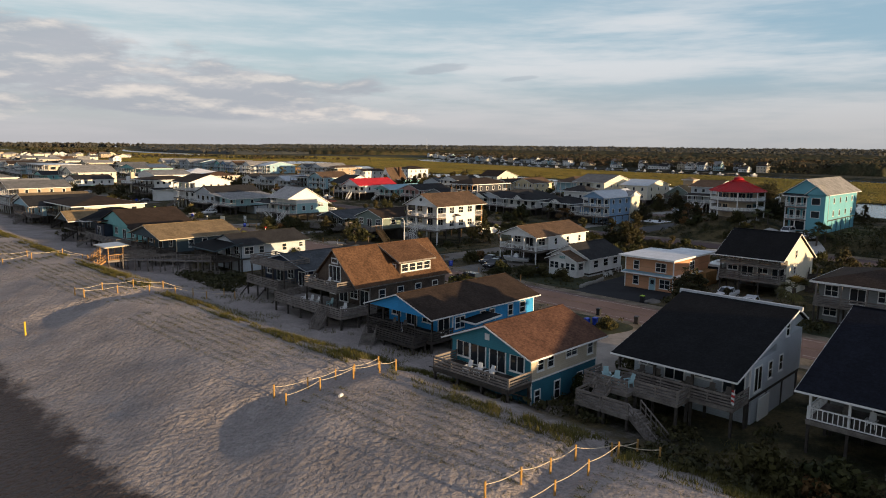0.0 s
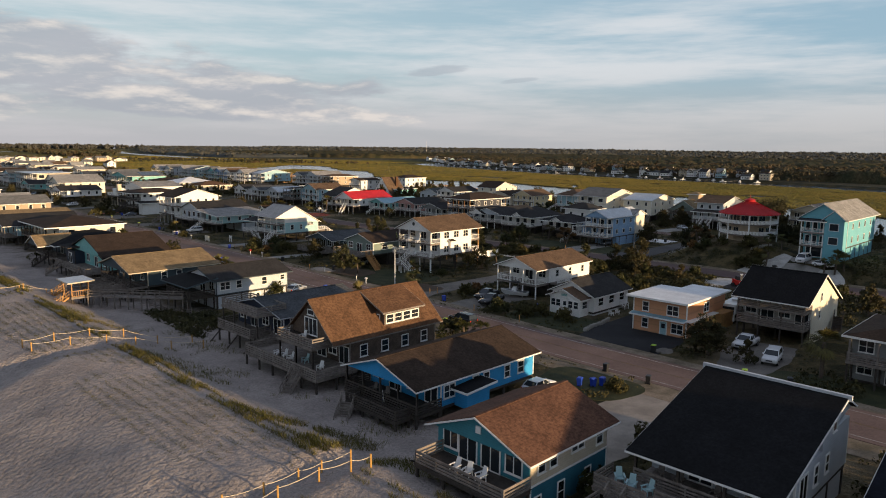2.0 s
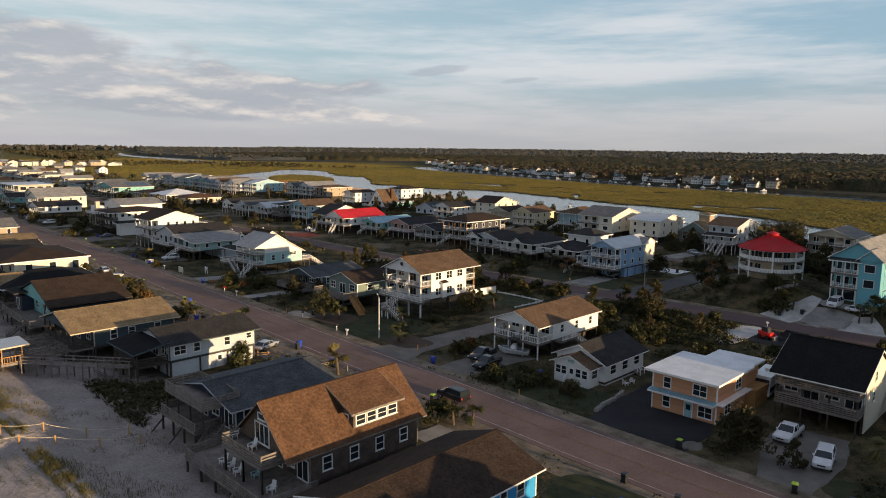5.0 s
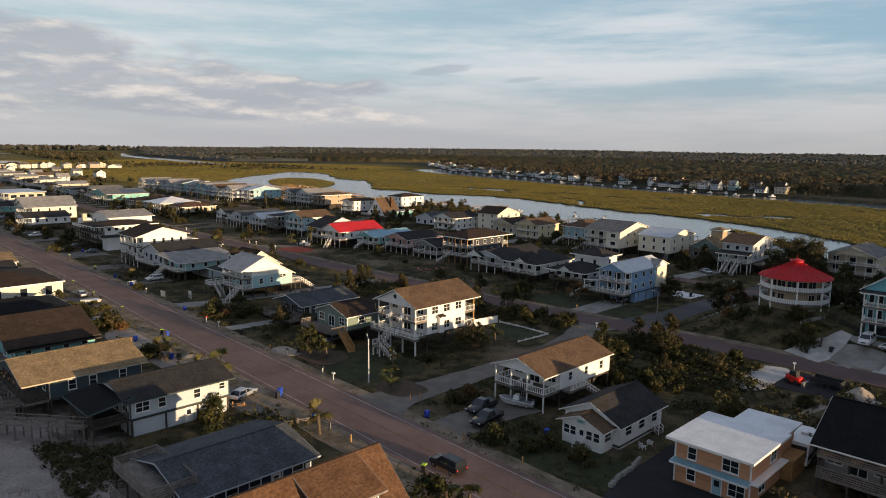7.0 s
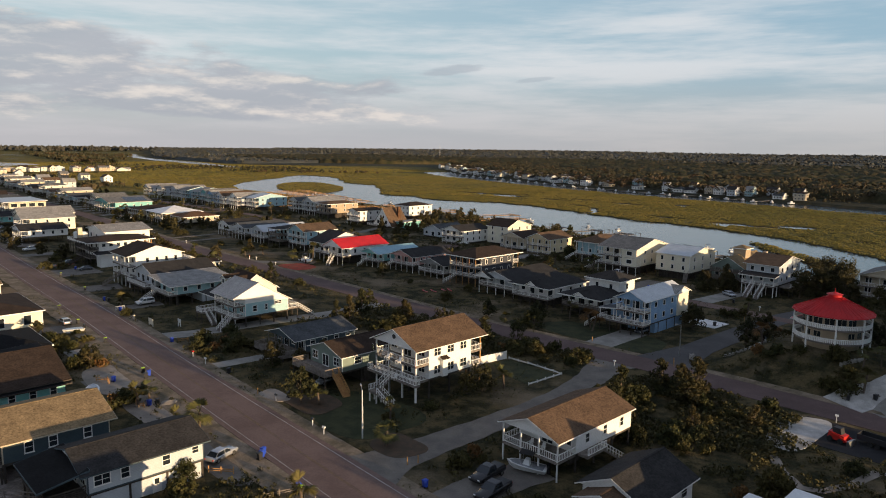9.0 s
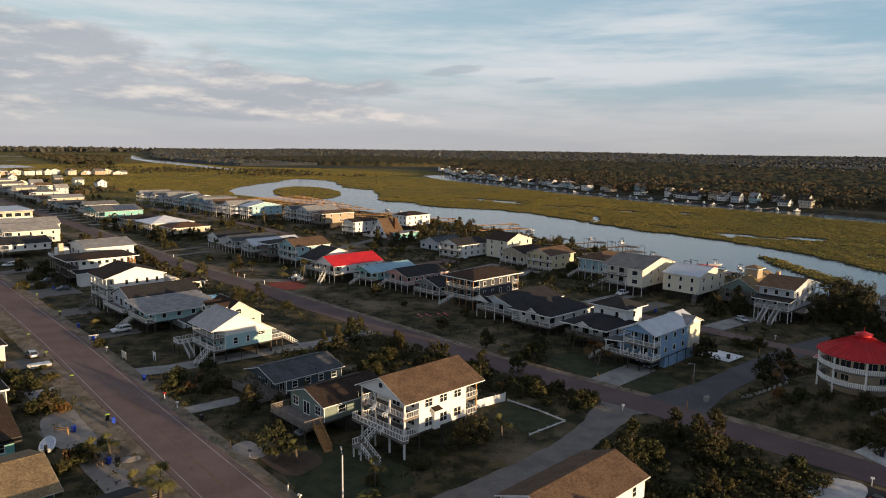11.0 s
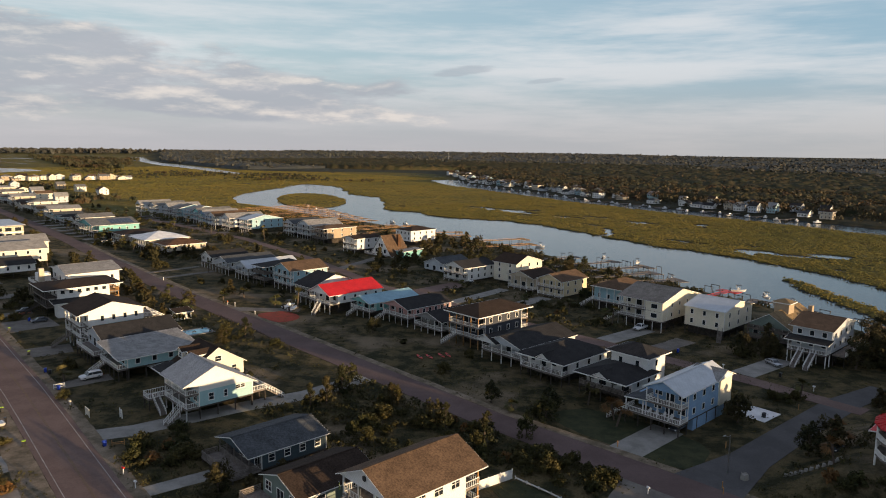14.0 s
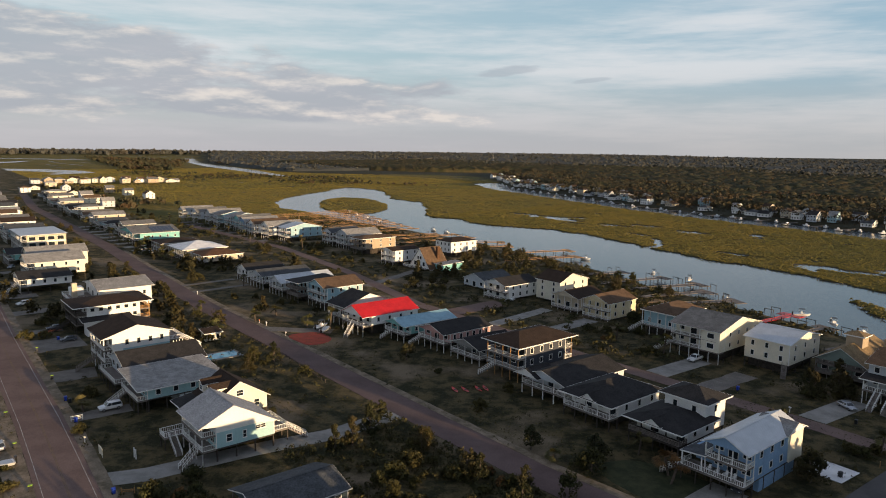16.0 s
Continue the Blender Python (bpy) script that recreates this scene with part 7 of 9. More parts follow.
for k, u, v, s in ((0, 107.5, 195.5, 1.15), (0, 108.5, 198.5, 1.0), (1, 88, 152, 0.95), (1, 86, 147, 0.8), (1, 79, 138, 0.7), (0, 128.5, 99.5, 1.1), (2, 113.5, 73.5, 0.8), (1, 84, 149, 1.15), (1, 91, 150, 0.9), (0, 45.4, 98.4, 1.0), (3, 103, 252, 1.0), (3, 99, 258, 1.15), (3, 104, 264, 1.1), (3, 97, 268, 1.2), (3, 101, 275, 1.1), (3, 94, 262, 1.2), (3, 105, 281, 1.0), (3, 91, 252, 1.1), (1, 126, 241, 1.0), (0, 128, 243.5, 1.1), (0, 119.5, 209, 1.2), (1, 188, 132, 0.6), (3, 268, 152, 0.8), (3, 262, 137, 0.75), (0, 272, 141, 1.1), (0, 89.5, 192, 1.1), (0, 92, 189, 1.0), (0, 175.5, 80, 0.6), (2, 134, 168, 1.2), (0, 136, 172, 1.1), (1, 173, 146, 1.0), (1, 170, 140, 0.9), (0, 176, 150, 1.0), (2, 131, 158.5, 0.9), (0, 122, 246, 1.1), (3, 236, 290, 1.0), (3, 222, 293, 0.9), (0, 119, 203, 1.1), (0, 116, 204, 1.0), (3, 300, 320, 1.0), (1, 40, 98, 0.6), (0, 47.5, 99, 0.7), (0, 45, 100.5, 0.6)):
    plant(TREES[k], u, v, s)
for k, u, v, s in ((1, 144.6, 79.2, 1.2), (1, 128.5, 82, 1.2), (3, 90.3, 194.5, 1.3), (0, 31.4, 99.2, 1.25), (1, 106, 99.5, 1.1), (1, 125.8, 101.5, 0.9), (1, 98.5, 81, 1.2), (1, 73.5, 80, 0.9), (1, 71.8, 81.5, 0.9), (0, 249.3, 181, 1.3), (0, 133, 181, 1.1), (3, 122.5, 175.5, 1.1), (3, 124.5, 178, 1.2), (0, 168, 243, 1.2), (0, 171, 244.5, 1.0), (1, 255.3, 176, 1.2), (1, 275, 175, 1.3), (1, 272, 166, 1.2), (1, 147.5, 82, 0.9), (1, 130.7, 80, 1.0), (3, 85.5, 181, 1.1), (0, 64.5, 171, 1.0), (2, 66.2, 176, 0.8), (2, 64, 179, 0.7), (0, 50.2, 171, 1.0), (0, 52.2, 170.4, 0.9), (1, 49, 173, 1.1), (0, 104, 218, 1.0), (1, 110.5, 130.5, 1.1), (1, 112, 127, 0.9), (0, 112.2, 105.5, 0.8), (1, 141, 165.5, 0.9), (0, 186, 245, 1.1), (1, 206, 246, 1.0), (1, 236, 245, 1.0), (1, 297, 157, 1.1), (1, 264, 150, 1.2), (1, 220, 103, 1.1), (2, 330, 187, 0.9), (2, 348, 206, 0.9)):
    plant(PALMS[k], u, v, s)
for i in range(40):
    u, v = prng.uniform(400, 620), prng.choice((prng.uniform(180, 188), prng.uniform(240, 256)))
    if clear(u, v):
        plant(PALMS[i % 3], u, v, prng.uniform(0.9, 1.3))


def stuff(name, me, label, category):
    return tagged(part(name, me, None), label, category, kind="stuff")


for kind_, lst in FAR_PLANTS.items():
    qs = []
    for proto, u, v, s in lst:
        me = proto.data or next(c for c in proto.children if c.name.startswith("crown")).data
        q = np.empty(len(me.vertices) * 3, np.float32)
        me.vertices.foreach_get("co", q)
        q = q.reshape(-1, 4, 3)[::8]
        mid = q.mean(1, keepdims=True)
        q = mid + (q - mid) * 2.6
        a = prng.uniform(0, 6.283)
        rot = np.array([[math.cos(a), math.sin(a), 0], [-math.sin(a), math.cos(a), 0], [0, 0, 1]])
        qs.append(q @ rot * s + np.array(uvp(u, v, ground_z(u, v))))
    stuff(kind_ + "_cover", quads_mesh(kind_ + "_cover", np.concatenate(qs), leaf_shrub if kind_ == "shrub" else leaf_tree), "dark green " + kind_ + "s among the far houses", kind_)
for ob in SHRUBS + TREES + PALMS:
    for o in (*ob.children_recursive, ob):
        bpy.data.objects.remove(o)


# dune grass along the crest and among the houses
rg = np.random.default_rng(3)
bu = np.concatenate([rg.uniform(5, 190, 42000), rg.uniform(5, 120, 14000)])
bv = np.concatenate([39.6 + rg.normal(size=42000) * 1.25, rg.uniform(42, 53, 14000)])
bu = np.concatenate([bu, rg.uniform(4, 62, 15000)])
bv = np.concatenate([bv, rg.uniform(39.5, 47, 15000)])
# planted rows of young grass on the berm
bu = np.concatenate([bu, rg.uniform(14, 190, 44000)])
bv = np.concatenate([bv, 30.8 + 1.15 * rg.integers(0, 9, 44000) + rg.normal(size=44000) * 0.16])
keep = wavy(bu, bv, 8, 2.5) + 0.6 * wavy(bu, bv, 2.5, 7.5) > np.where((bv > 45) & (bu > 62), 0.2, np.where(np.arange(len(bv)) >= 71000, -0.35, 0.08))
for c in PATHS:
    keep &= np.abs(bu - c - (bv - 36) * 0.12) > 1.6
bu, bv = bu[keep], bv[keep]
bz = ground_fields(bu, bv)[0]
ang, hh = rg.uniform(0, 6.283, len(bu)), rg.uniform(0.18, 0.48, len(bu)) * np.where(bv < 38.6, 0.2, 1.0)
bx, by = (bv - bu) * 0.70710678, (bu + bv) * 0.70710678
ca, sa = np.cos(ang) * 0.028, np.sin(ang) * 0.028
lx, ly = rg.normal(size=len(bu)) * 0.18, rg.normal(size=len(bu)) * 0.18
q = np.stack([np.stack([bx - ca, by - sa, bz - 0.05], -1), np.stack([bx + ca, by + sa, bz - 0.05], -1), np.stack([bx + lx + ca * 0.3, by + ly + sa * 0.3, bz + hh], -1), np.stack([bx + lx - ca * 0.3, by + ly - sa * 0.3, bz + hh], -1)], 1)
stuff("dune_grass", quads_mesh("dune_grass", q, leaf_grass), "golden dune grass along the sand crest", "grass")


def canopy(name, us, vs, zs, rad, seed, label, m, per=24, leaf=0.42):
    """Tree crowns as loose tufts of leaf quads, all in one mesh."""
    rg = np.random.default_rng(seed)
    pos = np.stack([(vs - us) * 0.70710678, (us + vs) * 0.70710678, zs], -1)
    n = len(us) * per
    c = np.repeat(pos, per, 0)
    r = np.repeat(rad, per)
    d = rg.normal(size=(n, 3))
    d /= np.linalg.norm(d, axis=1)[:, None]
    d[:, 2] = np.abs(d[:, 2]) * 1.1 - 0.25
    p = c + d * (r * (0.6 + 0.4 * rg.random(n)))[:, None]
    a = np.cross(d, rg.normal(size=(n, 3)))
    a /= np.linalg.norm(a, axis=1)[:, None] + 1e-6
    b = np.cross(d, a) * 0.7 + 0.6 * rg.normal(size=(n, 3))
    b /= np.linalg.norm(b, axis=1)[:, None] + 1e-6
    k = (r * leaf * (0.6 + 0.8 * rg.random(n)))[:, None]
    a, b = a * k, b * k
    return stuff(name, quads_mesh(name, np.stack([p - a - b, p + a - b, p + a + b, p - a + b], 1), m), label, "woods")


# marsh grass that stands in the low sun
def upright(name, u, v, z, w, h, m, label, seed):
    r_ = np.random.default_rng(seed)
    a = 2.36 + 1.57 + r_.uniform(-1.05, 1.05, len(u))
    x, y = (v - u) * 0.70710678, (u + v) * 0.70710678
    ca, sa = np.cos(a) * w / 2, np.sin(a) * w / 2
    lx, ly = r_.normal(size=len(u)) * 0.15 * h, r_.normal(size=len(u)) * 0.15 * h
    q = np.stack([np.stack([x - ca, y - sa, z], -1), np.stack([x + ca, y + sa, z], -1), np.stack([x + lx + ca * 0.7, y + ly + sa * 0.7, z + h], -1), np.stack([x + lx - ca * 0.7, y + ly - sa * 0.7, z + h], -1)], 1)
    return stuff(name, quads_mesh(name, q, m), label, "grass")


r_m = np.random.default_rng(44)
mu = np.concatenate([r_m.uniform(60, 540, 150000), r_m.uniform(540, 960, 45000), r_m.uniform(940, 1800, 45000)])
mv = np.concatenate([r_m.uniform(325, 690, 150000), r_m.uniform(300, 790, 45000), r_m.uniform(230, 900, 45000)])
mz, in_marsh = ground_fields(mu, mv)[:2]
ok = in_marsh & (mz > -0.95) & (wavy(mu, mv, 12, 2.2) + 0.6 * wavy(mu, mv, 4, 6.1) > -0.8)
mu, mv, mz = mu[ok], mv[ok], mz[ok]
far_ = mu > 940
upright("marsh_grass", mu, mv, mz - 0.1, np.where(far_, 2.6, np.where(mu > 540, 1.7, 1.15)) * r_m.uniform(0.6, 1.2, len(mu)), np.where(far_, 0.55, 0.36) * r_m.uniform(0.6, 1.2, len(mu)), leaf_marsh, "golden-green salt marsh grass along the creek", 45)


# low scrub in drifts between and round the single shrubs: u0, u1, v0, v1, crowns per square metre, largest radius
SCRUB = ((66, 98, 125, 157, 2.1, 1.0), (20, 66, 128, 157, 0.6, 0.9), (126, 178, 127, 157, 0.9, 1.0), (109, 130, 145.5, 156, 1.2, 0.8), (158, 178, 98, 112, 0.3, 1.0), (60, 90, 169, 179, 0.3, 0.8), (60, 86, 190, 206, 0.4, 1.3), (98, 112, 52, 84, 0.5, 0.5), (43, 53, 70, 82, 0.9, 0.8), (4, 36, 43, 54, 1.5, 0.8), (14, 22, 54, 80, 0.5, 0.8), (30, 37, 54, 80, 0.4, 0.7),
         (77.5, 84.2, 93.5, 104, 1.1, 0.8), (64, 77, 93, 97, 0.25, 0.45), (170, 178, 76, 84, 0.9, 0.8), (160, 166, 75, 80, 0.6, 0.6), (103, 113, 70, 81, 0.9, 0.9), (84, 97, 170, 200, 0.35, 0.9), (90, 98, 99, 128, 0.35, 0.9), (108, 115, 101, 130, 0.25, 0.8), (93, 108, 254, 288, 0.4, 1.4), (56, 94, 226, 262, 0.35, 1.4), (132, 240, 165, 190, 0.05, 0.6), (196, 300, 130, 157, 0.14, 1.0), (168, 300, 226, 262, 0.08, 1.1), (185, 300, 268, 335, 0.15, 1.4), (138, 152, 98, 128, 0.25, 0.9), (170, 200, 54, 90, 0.2, 0.9), (124, 152, 60, 88, 0.15, 0.7), (200, 300, 98, 112, 0.1, 0.8), (100, 134, 206, 222, 0.15, 0.8), (42.5, 48.5, 94, 104, 0.7, 0.8), (26, 34, 93, 101, 0.9, 0.9), (60, 64, 97, 112, 0.5, 0.7), (26, 48, 168, 200, 0.4, 1.2))
cs = []
for u0, u1, v0, v1, dens, rmax in SCRUB:
    for _ in range(int((u1 - u0) * (v1 - v0) * dens)):
        u, v = prng.uniform(u0, u1), prng.uniform(v0, v1)
        if float(wavy(np.float64(u), np.float64(v), 6.0, 4.4)) > -0.25 and clear(u, v, 0.3):
            cs.append((u, v, rmax * prng.uniform(0.35, 1.0)))
cs = np.array(cs)
canopy("scrub", cs[:, 0], cs[:, 1], ground_fields(cs[:, 0], cs[:, 1])[0] + cs[:, 2] * 0.45, cs[:, 2], 12, "low tangled dark green and brown coastal scrub", leaf_scrub, 20, 0.16)
ds = [(u, v, prng.uniform(0.45, 0.95)) for u, v in ((prng.uniform(99, 122), prng.uniform(52, 62.5)) for _ in range(420)) if clear(u, v, 0.2) and float(wavy(np.float64(u), np.float64(v), 5.0, 1.4)) > -0.3]
ds = np.array(ds)
canopy("dune_scrub", ds[:, 0], ds[:, 1], ground_fields(ds[:, 0], ds[:, 1])[0] + ds[:, 2] * 0.3, ds[:, 2], 31, "dense dark olive scrub in the hollow behind the dune", leaf_scrub, 44, 0.12)
# thicker growth along the river bank, between the docks and the houses
bu, bv = prng_np.uniform(120, 620, 9000), prng_np.uniform(228, 350, 9000)
bz, b_marsh, b_land, b_wet = ground_fields(bu, bv)
ok = ~b_marsh & ~b_wet & (bz > -0.6) & (wavy(bu, bv, 8, 3.3) > 0.15)
bank = [(u, v, z, prng.uniform(0.6, 1.7)) for u, v, z in zip(bu[ok], bv[ok], bz[ok]) if clear(u, v, 0.6)][:1500]
bank = np.array(bank)
canopy("bank_scrub", bank[:, 0], bank[:, 1], bank[:, 2] + bank[:, 3] * 0.5, bank[:, 3], 13, "dense dark green scrub along the river bank", leaf_scrub, 20, 0.2)
# turf blades that catch the low sun, in drifts
gu, gv = prng_np.uniform(30, 260, 52000), prng_np.uniform(70, 285, 52000)
ok = (wavy(gu, gv, 17, 5.1) + 0.7 * wavy(gu, gv, 5, 8.2) > 0.1) & (np.abs(gv - lerp_line(gu, ROAD_A)) > 4.6) & (np.abs(gv - lerp_line(gu, ROAD_B)) > 4.2)
gu, gv = gu[ok], gv[ok]
for u0, u1, v0, v1 in FOOT:
    ok = (gu < u0) | (gu > u1) | (gv < v0) | (gv > v1)
    gu, gv = gu[ok], gv[ok]
for pts, w_, m_ in drives:
    ww = max(w_) if isinstance(w_, list) else w_
    a, b = pts[0], pts[-1]
    ok = (gv < min(a[1], b[1])) | (gv > max(a[1], b[1])) | (np.abs(gu - np.interp(gv, *zip(*sorted((q[1], q[0]) for q in pts)))) > ww / 2)
    gu, gv = gu[ok], gv[ok]
ok = (np.abs(gu - 101.5) > 4.6) | (gv > 160) | (gv < 90)
ok &= (np.abs(gu - 98) > 4.6) | (gv < 160) | (gv > 240)
gu, gv = gu[ok], gv[ok]
canopy("grass_tufts", gu, gv, ground_fields(gu, gv)[0] + 0.04, prng_np.uniform(0.10, 0.26, len(gu)), 14, "short dry golden-green grass tufts between the houses", leaf_turf, 3, 0.36)


rg = np.random.default_rng(5)
def woods(n, u0, u1, d0, d1, lo, hi, power=1.0):
    u = rg.uniform(u0, u1, n)
    return u, lerp_line(u, SHORE) + d0 + (d1 - d0) * rg.random(n) ** power, rg.uniform(lo, hi, n)
def crowns(U_, V_, cell, tall):
    """Rounded tree tops, one in each cell of a jittered grid."""
    iu, iv = np.floor(U_ / cell), np.floor(V_ / cell)
    best = np.full(U_.shape, -9.0)
    hash_ = lambda a, b, k: np.modf(np.abs(np.sin(a * 127.1 + b * 311.7 + k * 74.7) * 43758.5453))[0]
    for du in (-1, 0, 1):
        for dv in (-1, 0, 1):
            a, b = iu + du, iv + dv
            cu, cv = (a + 0.15 + 0.7 * hash_(a, b, 1)) * cell, (b + 0.15 + 0.7 * hash_(a, b, 2)) * cell
            d2 = ((U_ - cu) ** 2 + (V_ - cv) ** 2) / (cell * (0.55 + 0.35 * hash_(a, b, 4))) ** 2
            best = np.maximum(best, tall * (0.35 + 0.9 * hash_(a, b, 3)) - tall * 1.1 * d2)
    return best


def wood_top(name, u0, u1, d0, d1, step, lift, rough_, m, label):
    """The closed top of a wood, crown by crown, as one rough sheet."""
    us, ds = np.arange(u0, u1, step), np.arange(d0, d1, step)
    U_, D_ = np.meshgrid(us, ds, indexing="ij")
    U_ = U_ + rg.uniform(-0.4, 0.4, U_.shape) * step
    V_ = lerp_line(U_, SHORE) + D_ + rg.uniform(-0.4, 0.4, U_.shape) * step
    Z_ = np.maximum(ground_fields(U_, V_)[0], 0.3) + lift + 1.6 * wavy(U_, V_, 45, 3.0) + crowns(U_, V_, max(7.5, step * 2.4), rough_)
    Z_[:, 0] = -1.0
    Z_[0, :] = -1.0
    k, n = len(ds), len(us)
    i_, j_ = np.meshgrid(np.arange(n - 1), np.arange(k - 1), indexing="ij")
    a_ = (i_ * k + j_).ravel()
    P_ = np.stack([(V_ - U_) * 0.70710678, (U_ + V_) * 0.70710678, Z_], -1).reshape(-1, 3)
    ok = np.hypot(P_[:, 0], P_[:, 1])[a_] < 4850
    q_ = np.stack([a_, a_ + 1, a_ + k + 1, a_ + k], -1)[ok][:, ::-1]
    me = bpy.data.meshes.new(name)
    me.vertices.add(len(P_))
    me.vertices.foreach_set("co", P_.astype(np.float32).ravel())
    me.loops.add(q_.size)
    me.loops.foreach_set("vertex_index", q_.ravel())
    me.polygons.add(len(q_))
    me.polygons.foreach_set("loop_start", np.arange(len(q_)) * 4)
    me.materials.append(m)
    me.update()
    return stuff(name, me, label, "woods")


wood_top("shore_wood_top", 150, 1100, 56, 250, 2.6, 5.0, 5.0, wood_top_m, "dark closed canopy of the shore woods")
wood_top("wood_top_near", -100, 2200, 235, 1000, 5.2, 5.6, 5.6, wood_top_m, "dark closed canopy of the mainland woods")
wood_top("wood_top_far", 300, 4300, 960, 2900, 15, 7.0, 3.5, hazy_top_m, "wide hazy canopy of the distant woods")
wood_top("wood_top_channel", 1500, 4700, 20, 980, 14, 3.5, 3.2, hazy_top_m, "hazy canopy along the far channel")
A = woods(2600, 150, 1100, 52, 240, 2.6, 4.6)
D = woods(1500, 200, 1050, 5, 62, 1.3, 3.5)
cu, cv, cr = (np.concatenate(k) for k in zip(A, D))
cz = 0.6 + cr * 0.7 + np.where(cr > 2.6, 4.4 + 2.0 * wavy(cu, cv, 40, 3.0), 0.5)
canopy("shore_woods", cu, cv, cz, cr, 6, "dark mixed pine woods behind the mainland houses", leaf_far, 14, 0.2)
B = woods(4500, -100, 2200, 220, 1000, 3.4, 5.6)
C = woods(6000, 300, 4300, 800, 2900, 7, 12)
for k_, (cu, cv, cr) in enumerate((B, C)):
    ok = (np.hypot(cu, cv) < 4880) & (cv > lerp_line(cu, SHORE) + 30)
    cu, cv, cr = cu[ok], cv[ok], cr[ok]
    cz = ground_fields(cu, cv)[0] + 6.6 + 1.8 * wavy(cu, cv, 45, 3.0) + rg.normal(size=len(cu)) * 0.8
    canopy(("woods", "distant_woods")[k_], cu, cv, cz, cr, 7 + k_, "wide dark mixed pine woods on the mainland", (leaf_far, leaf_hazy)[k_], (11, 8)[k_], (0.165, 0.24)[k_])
def in_quad(n, q, lo, hi):
    """Random spots in a four-cornered stretch of the plan."""
    a, b = rg.random(n), rg.random(n)
    w = ((1 - a) * (1 - b), a * (1 - b), a * b, (1 - a) * b)
    return sum(k * p[0] for k, p in zip(w, q)), sum(k * p[1] for k, p in zip(w, q)), rg.uniform(lo, hi, n)


U1 = rg.uniform(1500, 4700, 3500)
U2 = lerp_line(U1, SHORE) + 20 + 900 * rg.random(3500)
U3 = rg.uniform(6, 11, 3500)
ok = np.hypot(U1, U2) < 4880
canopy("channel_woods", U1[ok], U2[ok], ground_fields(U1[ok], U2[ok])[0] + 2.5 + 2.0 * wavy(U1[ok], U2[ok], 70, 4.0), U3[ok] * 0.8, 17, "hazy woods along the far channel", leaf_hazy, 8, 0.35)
# unseen woods beside the street, added out of view to shade it
W2 = rg.uniform(168, 312, 900)
W1 = rg.uniform(-10, 0.2 * (W2 - 170) + 22)
W3 = rg.uniform(1.8, 3.2, 900)
W4 = rg.uniform(1.5, 12.5, 900) * np.where((W2 > 178) & (W2 < 204), 0.55, 1.0)
# more unseen crowns, added to shade the grey three-level house
W1 = np.concatenate([W1, rg.uniform(-6, 14, 160)])
W2 = np.concatenate([W2, rg.uniform(114, 132, 160)])
W3 = np.concatenate([W3, rg.uniform(1.4, 2.4, 160)])
W4 = np.concatenate([W4, rg.uniform(1.5, 6.5, 160)])
canopy("street_woods", W1, W2, W4, W3, 18, "unseen oak thicket added to shade the street and houses", leaf_tree, 30, 0.25)
E1 = in_quad(700, ((1664, 470), (1231, 760), (861, 735), (1200, 447)), 1.2, 2.6)
E2 = in_quad(1100, ((3300, 760), (1704, 504), (1639, 590), (2511, 930)), 3.0, 6.0)
E3 = (rg.uniform(720, 1200, 260), rg.uniform(240, 300, 260), rg.uniform(1.5, 3.2, 260))
cu, cv, cr = (np.concatenate(k) for k in zip(E1, E2, E3))
ok = wavy(cu, cv, 60, 8.0) + 0.5 * wavy(cu, cv, 23, 3.0) > -0.15
cu, cv, cr = cu[ok], cv[ok], cr[ok]
canopy("hammock", cu, cv, cr * 0.8, cr, 9, "low dark wooded hammocks in the marsh", leaf_far, 20, 0.4)
cu, cv, cr = rg.uniform(3900, 4860, 900), rg.uniform(-200, 1600, 900), rg.uniform(8, 13, 900)
ok = np.hypot(cu, cv) < 4880
canopy("far_shore_woods", cu[ok], cv[ok], 6 + cr[ok] * 0.6, cr[ok], 10, "thin line of woods on the farthest shore", leaf_hazy, 12, 0.6)

# ---- fences, docks, vehicles and small things ----
def rope_fence(posts, label="yellow posts with slack rope marking a beach path"):
    """Posts (u, v) joined by a sagging rope."""
    c = posts[len(posts) // 2]
    ob = root("rope_fence", label, "fence", *c, group="beach path fences")
    inv = ob.matrix_basis.inverted()
    tops = []
    for u, v in posts:
        z = ground_z(u, v)
        p = inv @ uvp(u, v, z)
        part("post", cached("fence_post", lambda: Mesh().tube((0, 0, -0.5), (0, 0, 1.15), 0.085, 0.075, 7).data("post", [yellow_post])), None, ob, at=Matrix.Translation(p))
        tops.append(p + Vector((0, 0, 0.95)))
    for a, b in zip(tops, tops[1:]):
        me = Mesh()
        last = a
        for k in range(1, 9):
            t = k / 8
            q = a.lerp(b, t) - Vector((0, 0, 0.15 * 4 * t * (1 - t)))
            me.beam(last, q, 0.04, 0.04)
            last = q
        part("rope", me, rope_m, ob)


rope_fence([(25.7, 29.5), (25.1, 32.2), (24.9, 35), (25, 38), (24, 41), (23.4, 43.5)])
rope_fence([(23.6, 29.6), (23.1, 33), (23, 36.5), (22.9, 40), (21.4, 43)])
rope_fence([(50.2, 30), (49.6, 33), (49.6, 36), (49.4, 38), (48.8, 40.4)])
rope_fence([(48.2, 29.9), (48.0, 33.2), (47.6, 36.5), (47.2, 39.2), (47, 41)])
rope_fence([(102.6, 30.5), (102.2, 34), (101.4, 38), (100.6, 42), (99.4, 46), (97.4, 50)])
rope_fence([(99.8, 30.8), (99.2, 35), (98.2, 39), (96.5, 42), (95, 46), (94, 50)])
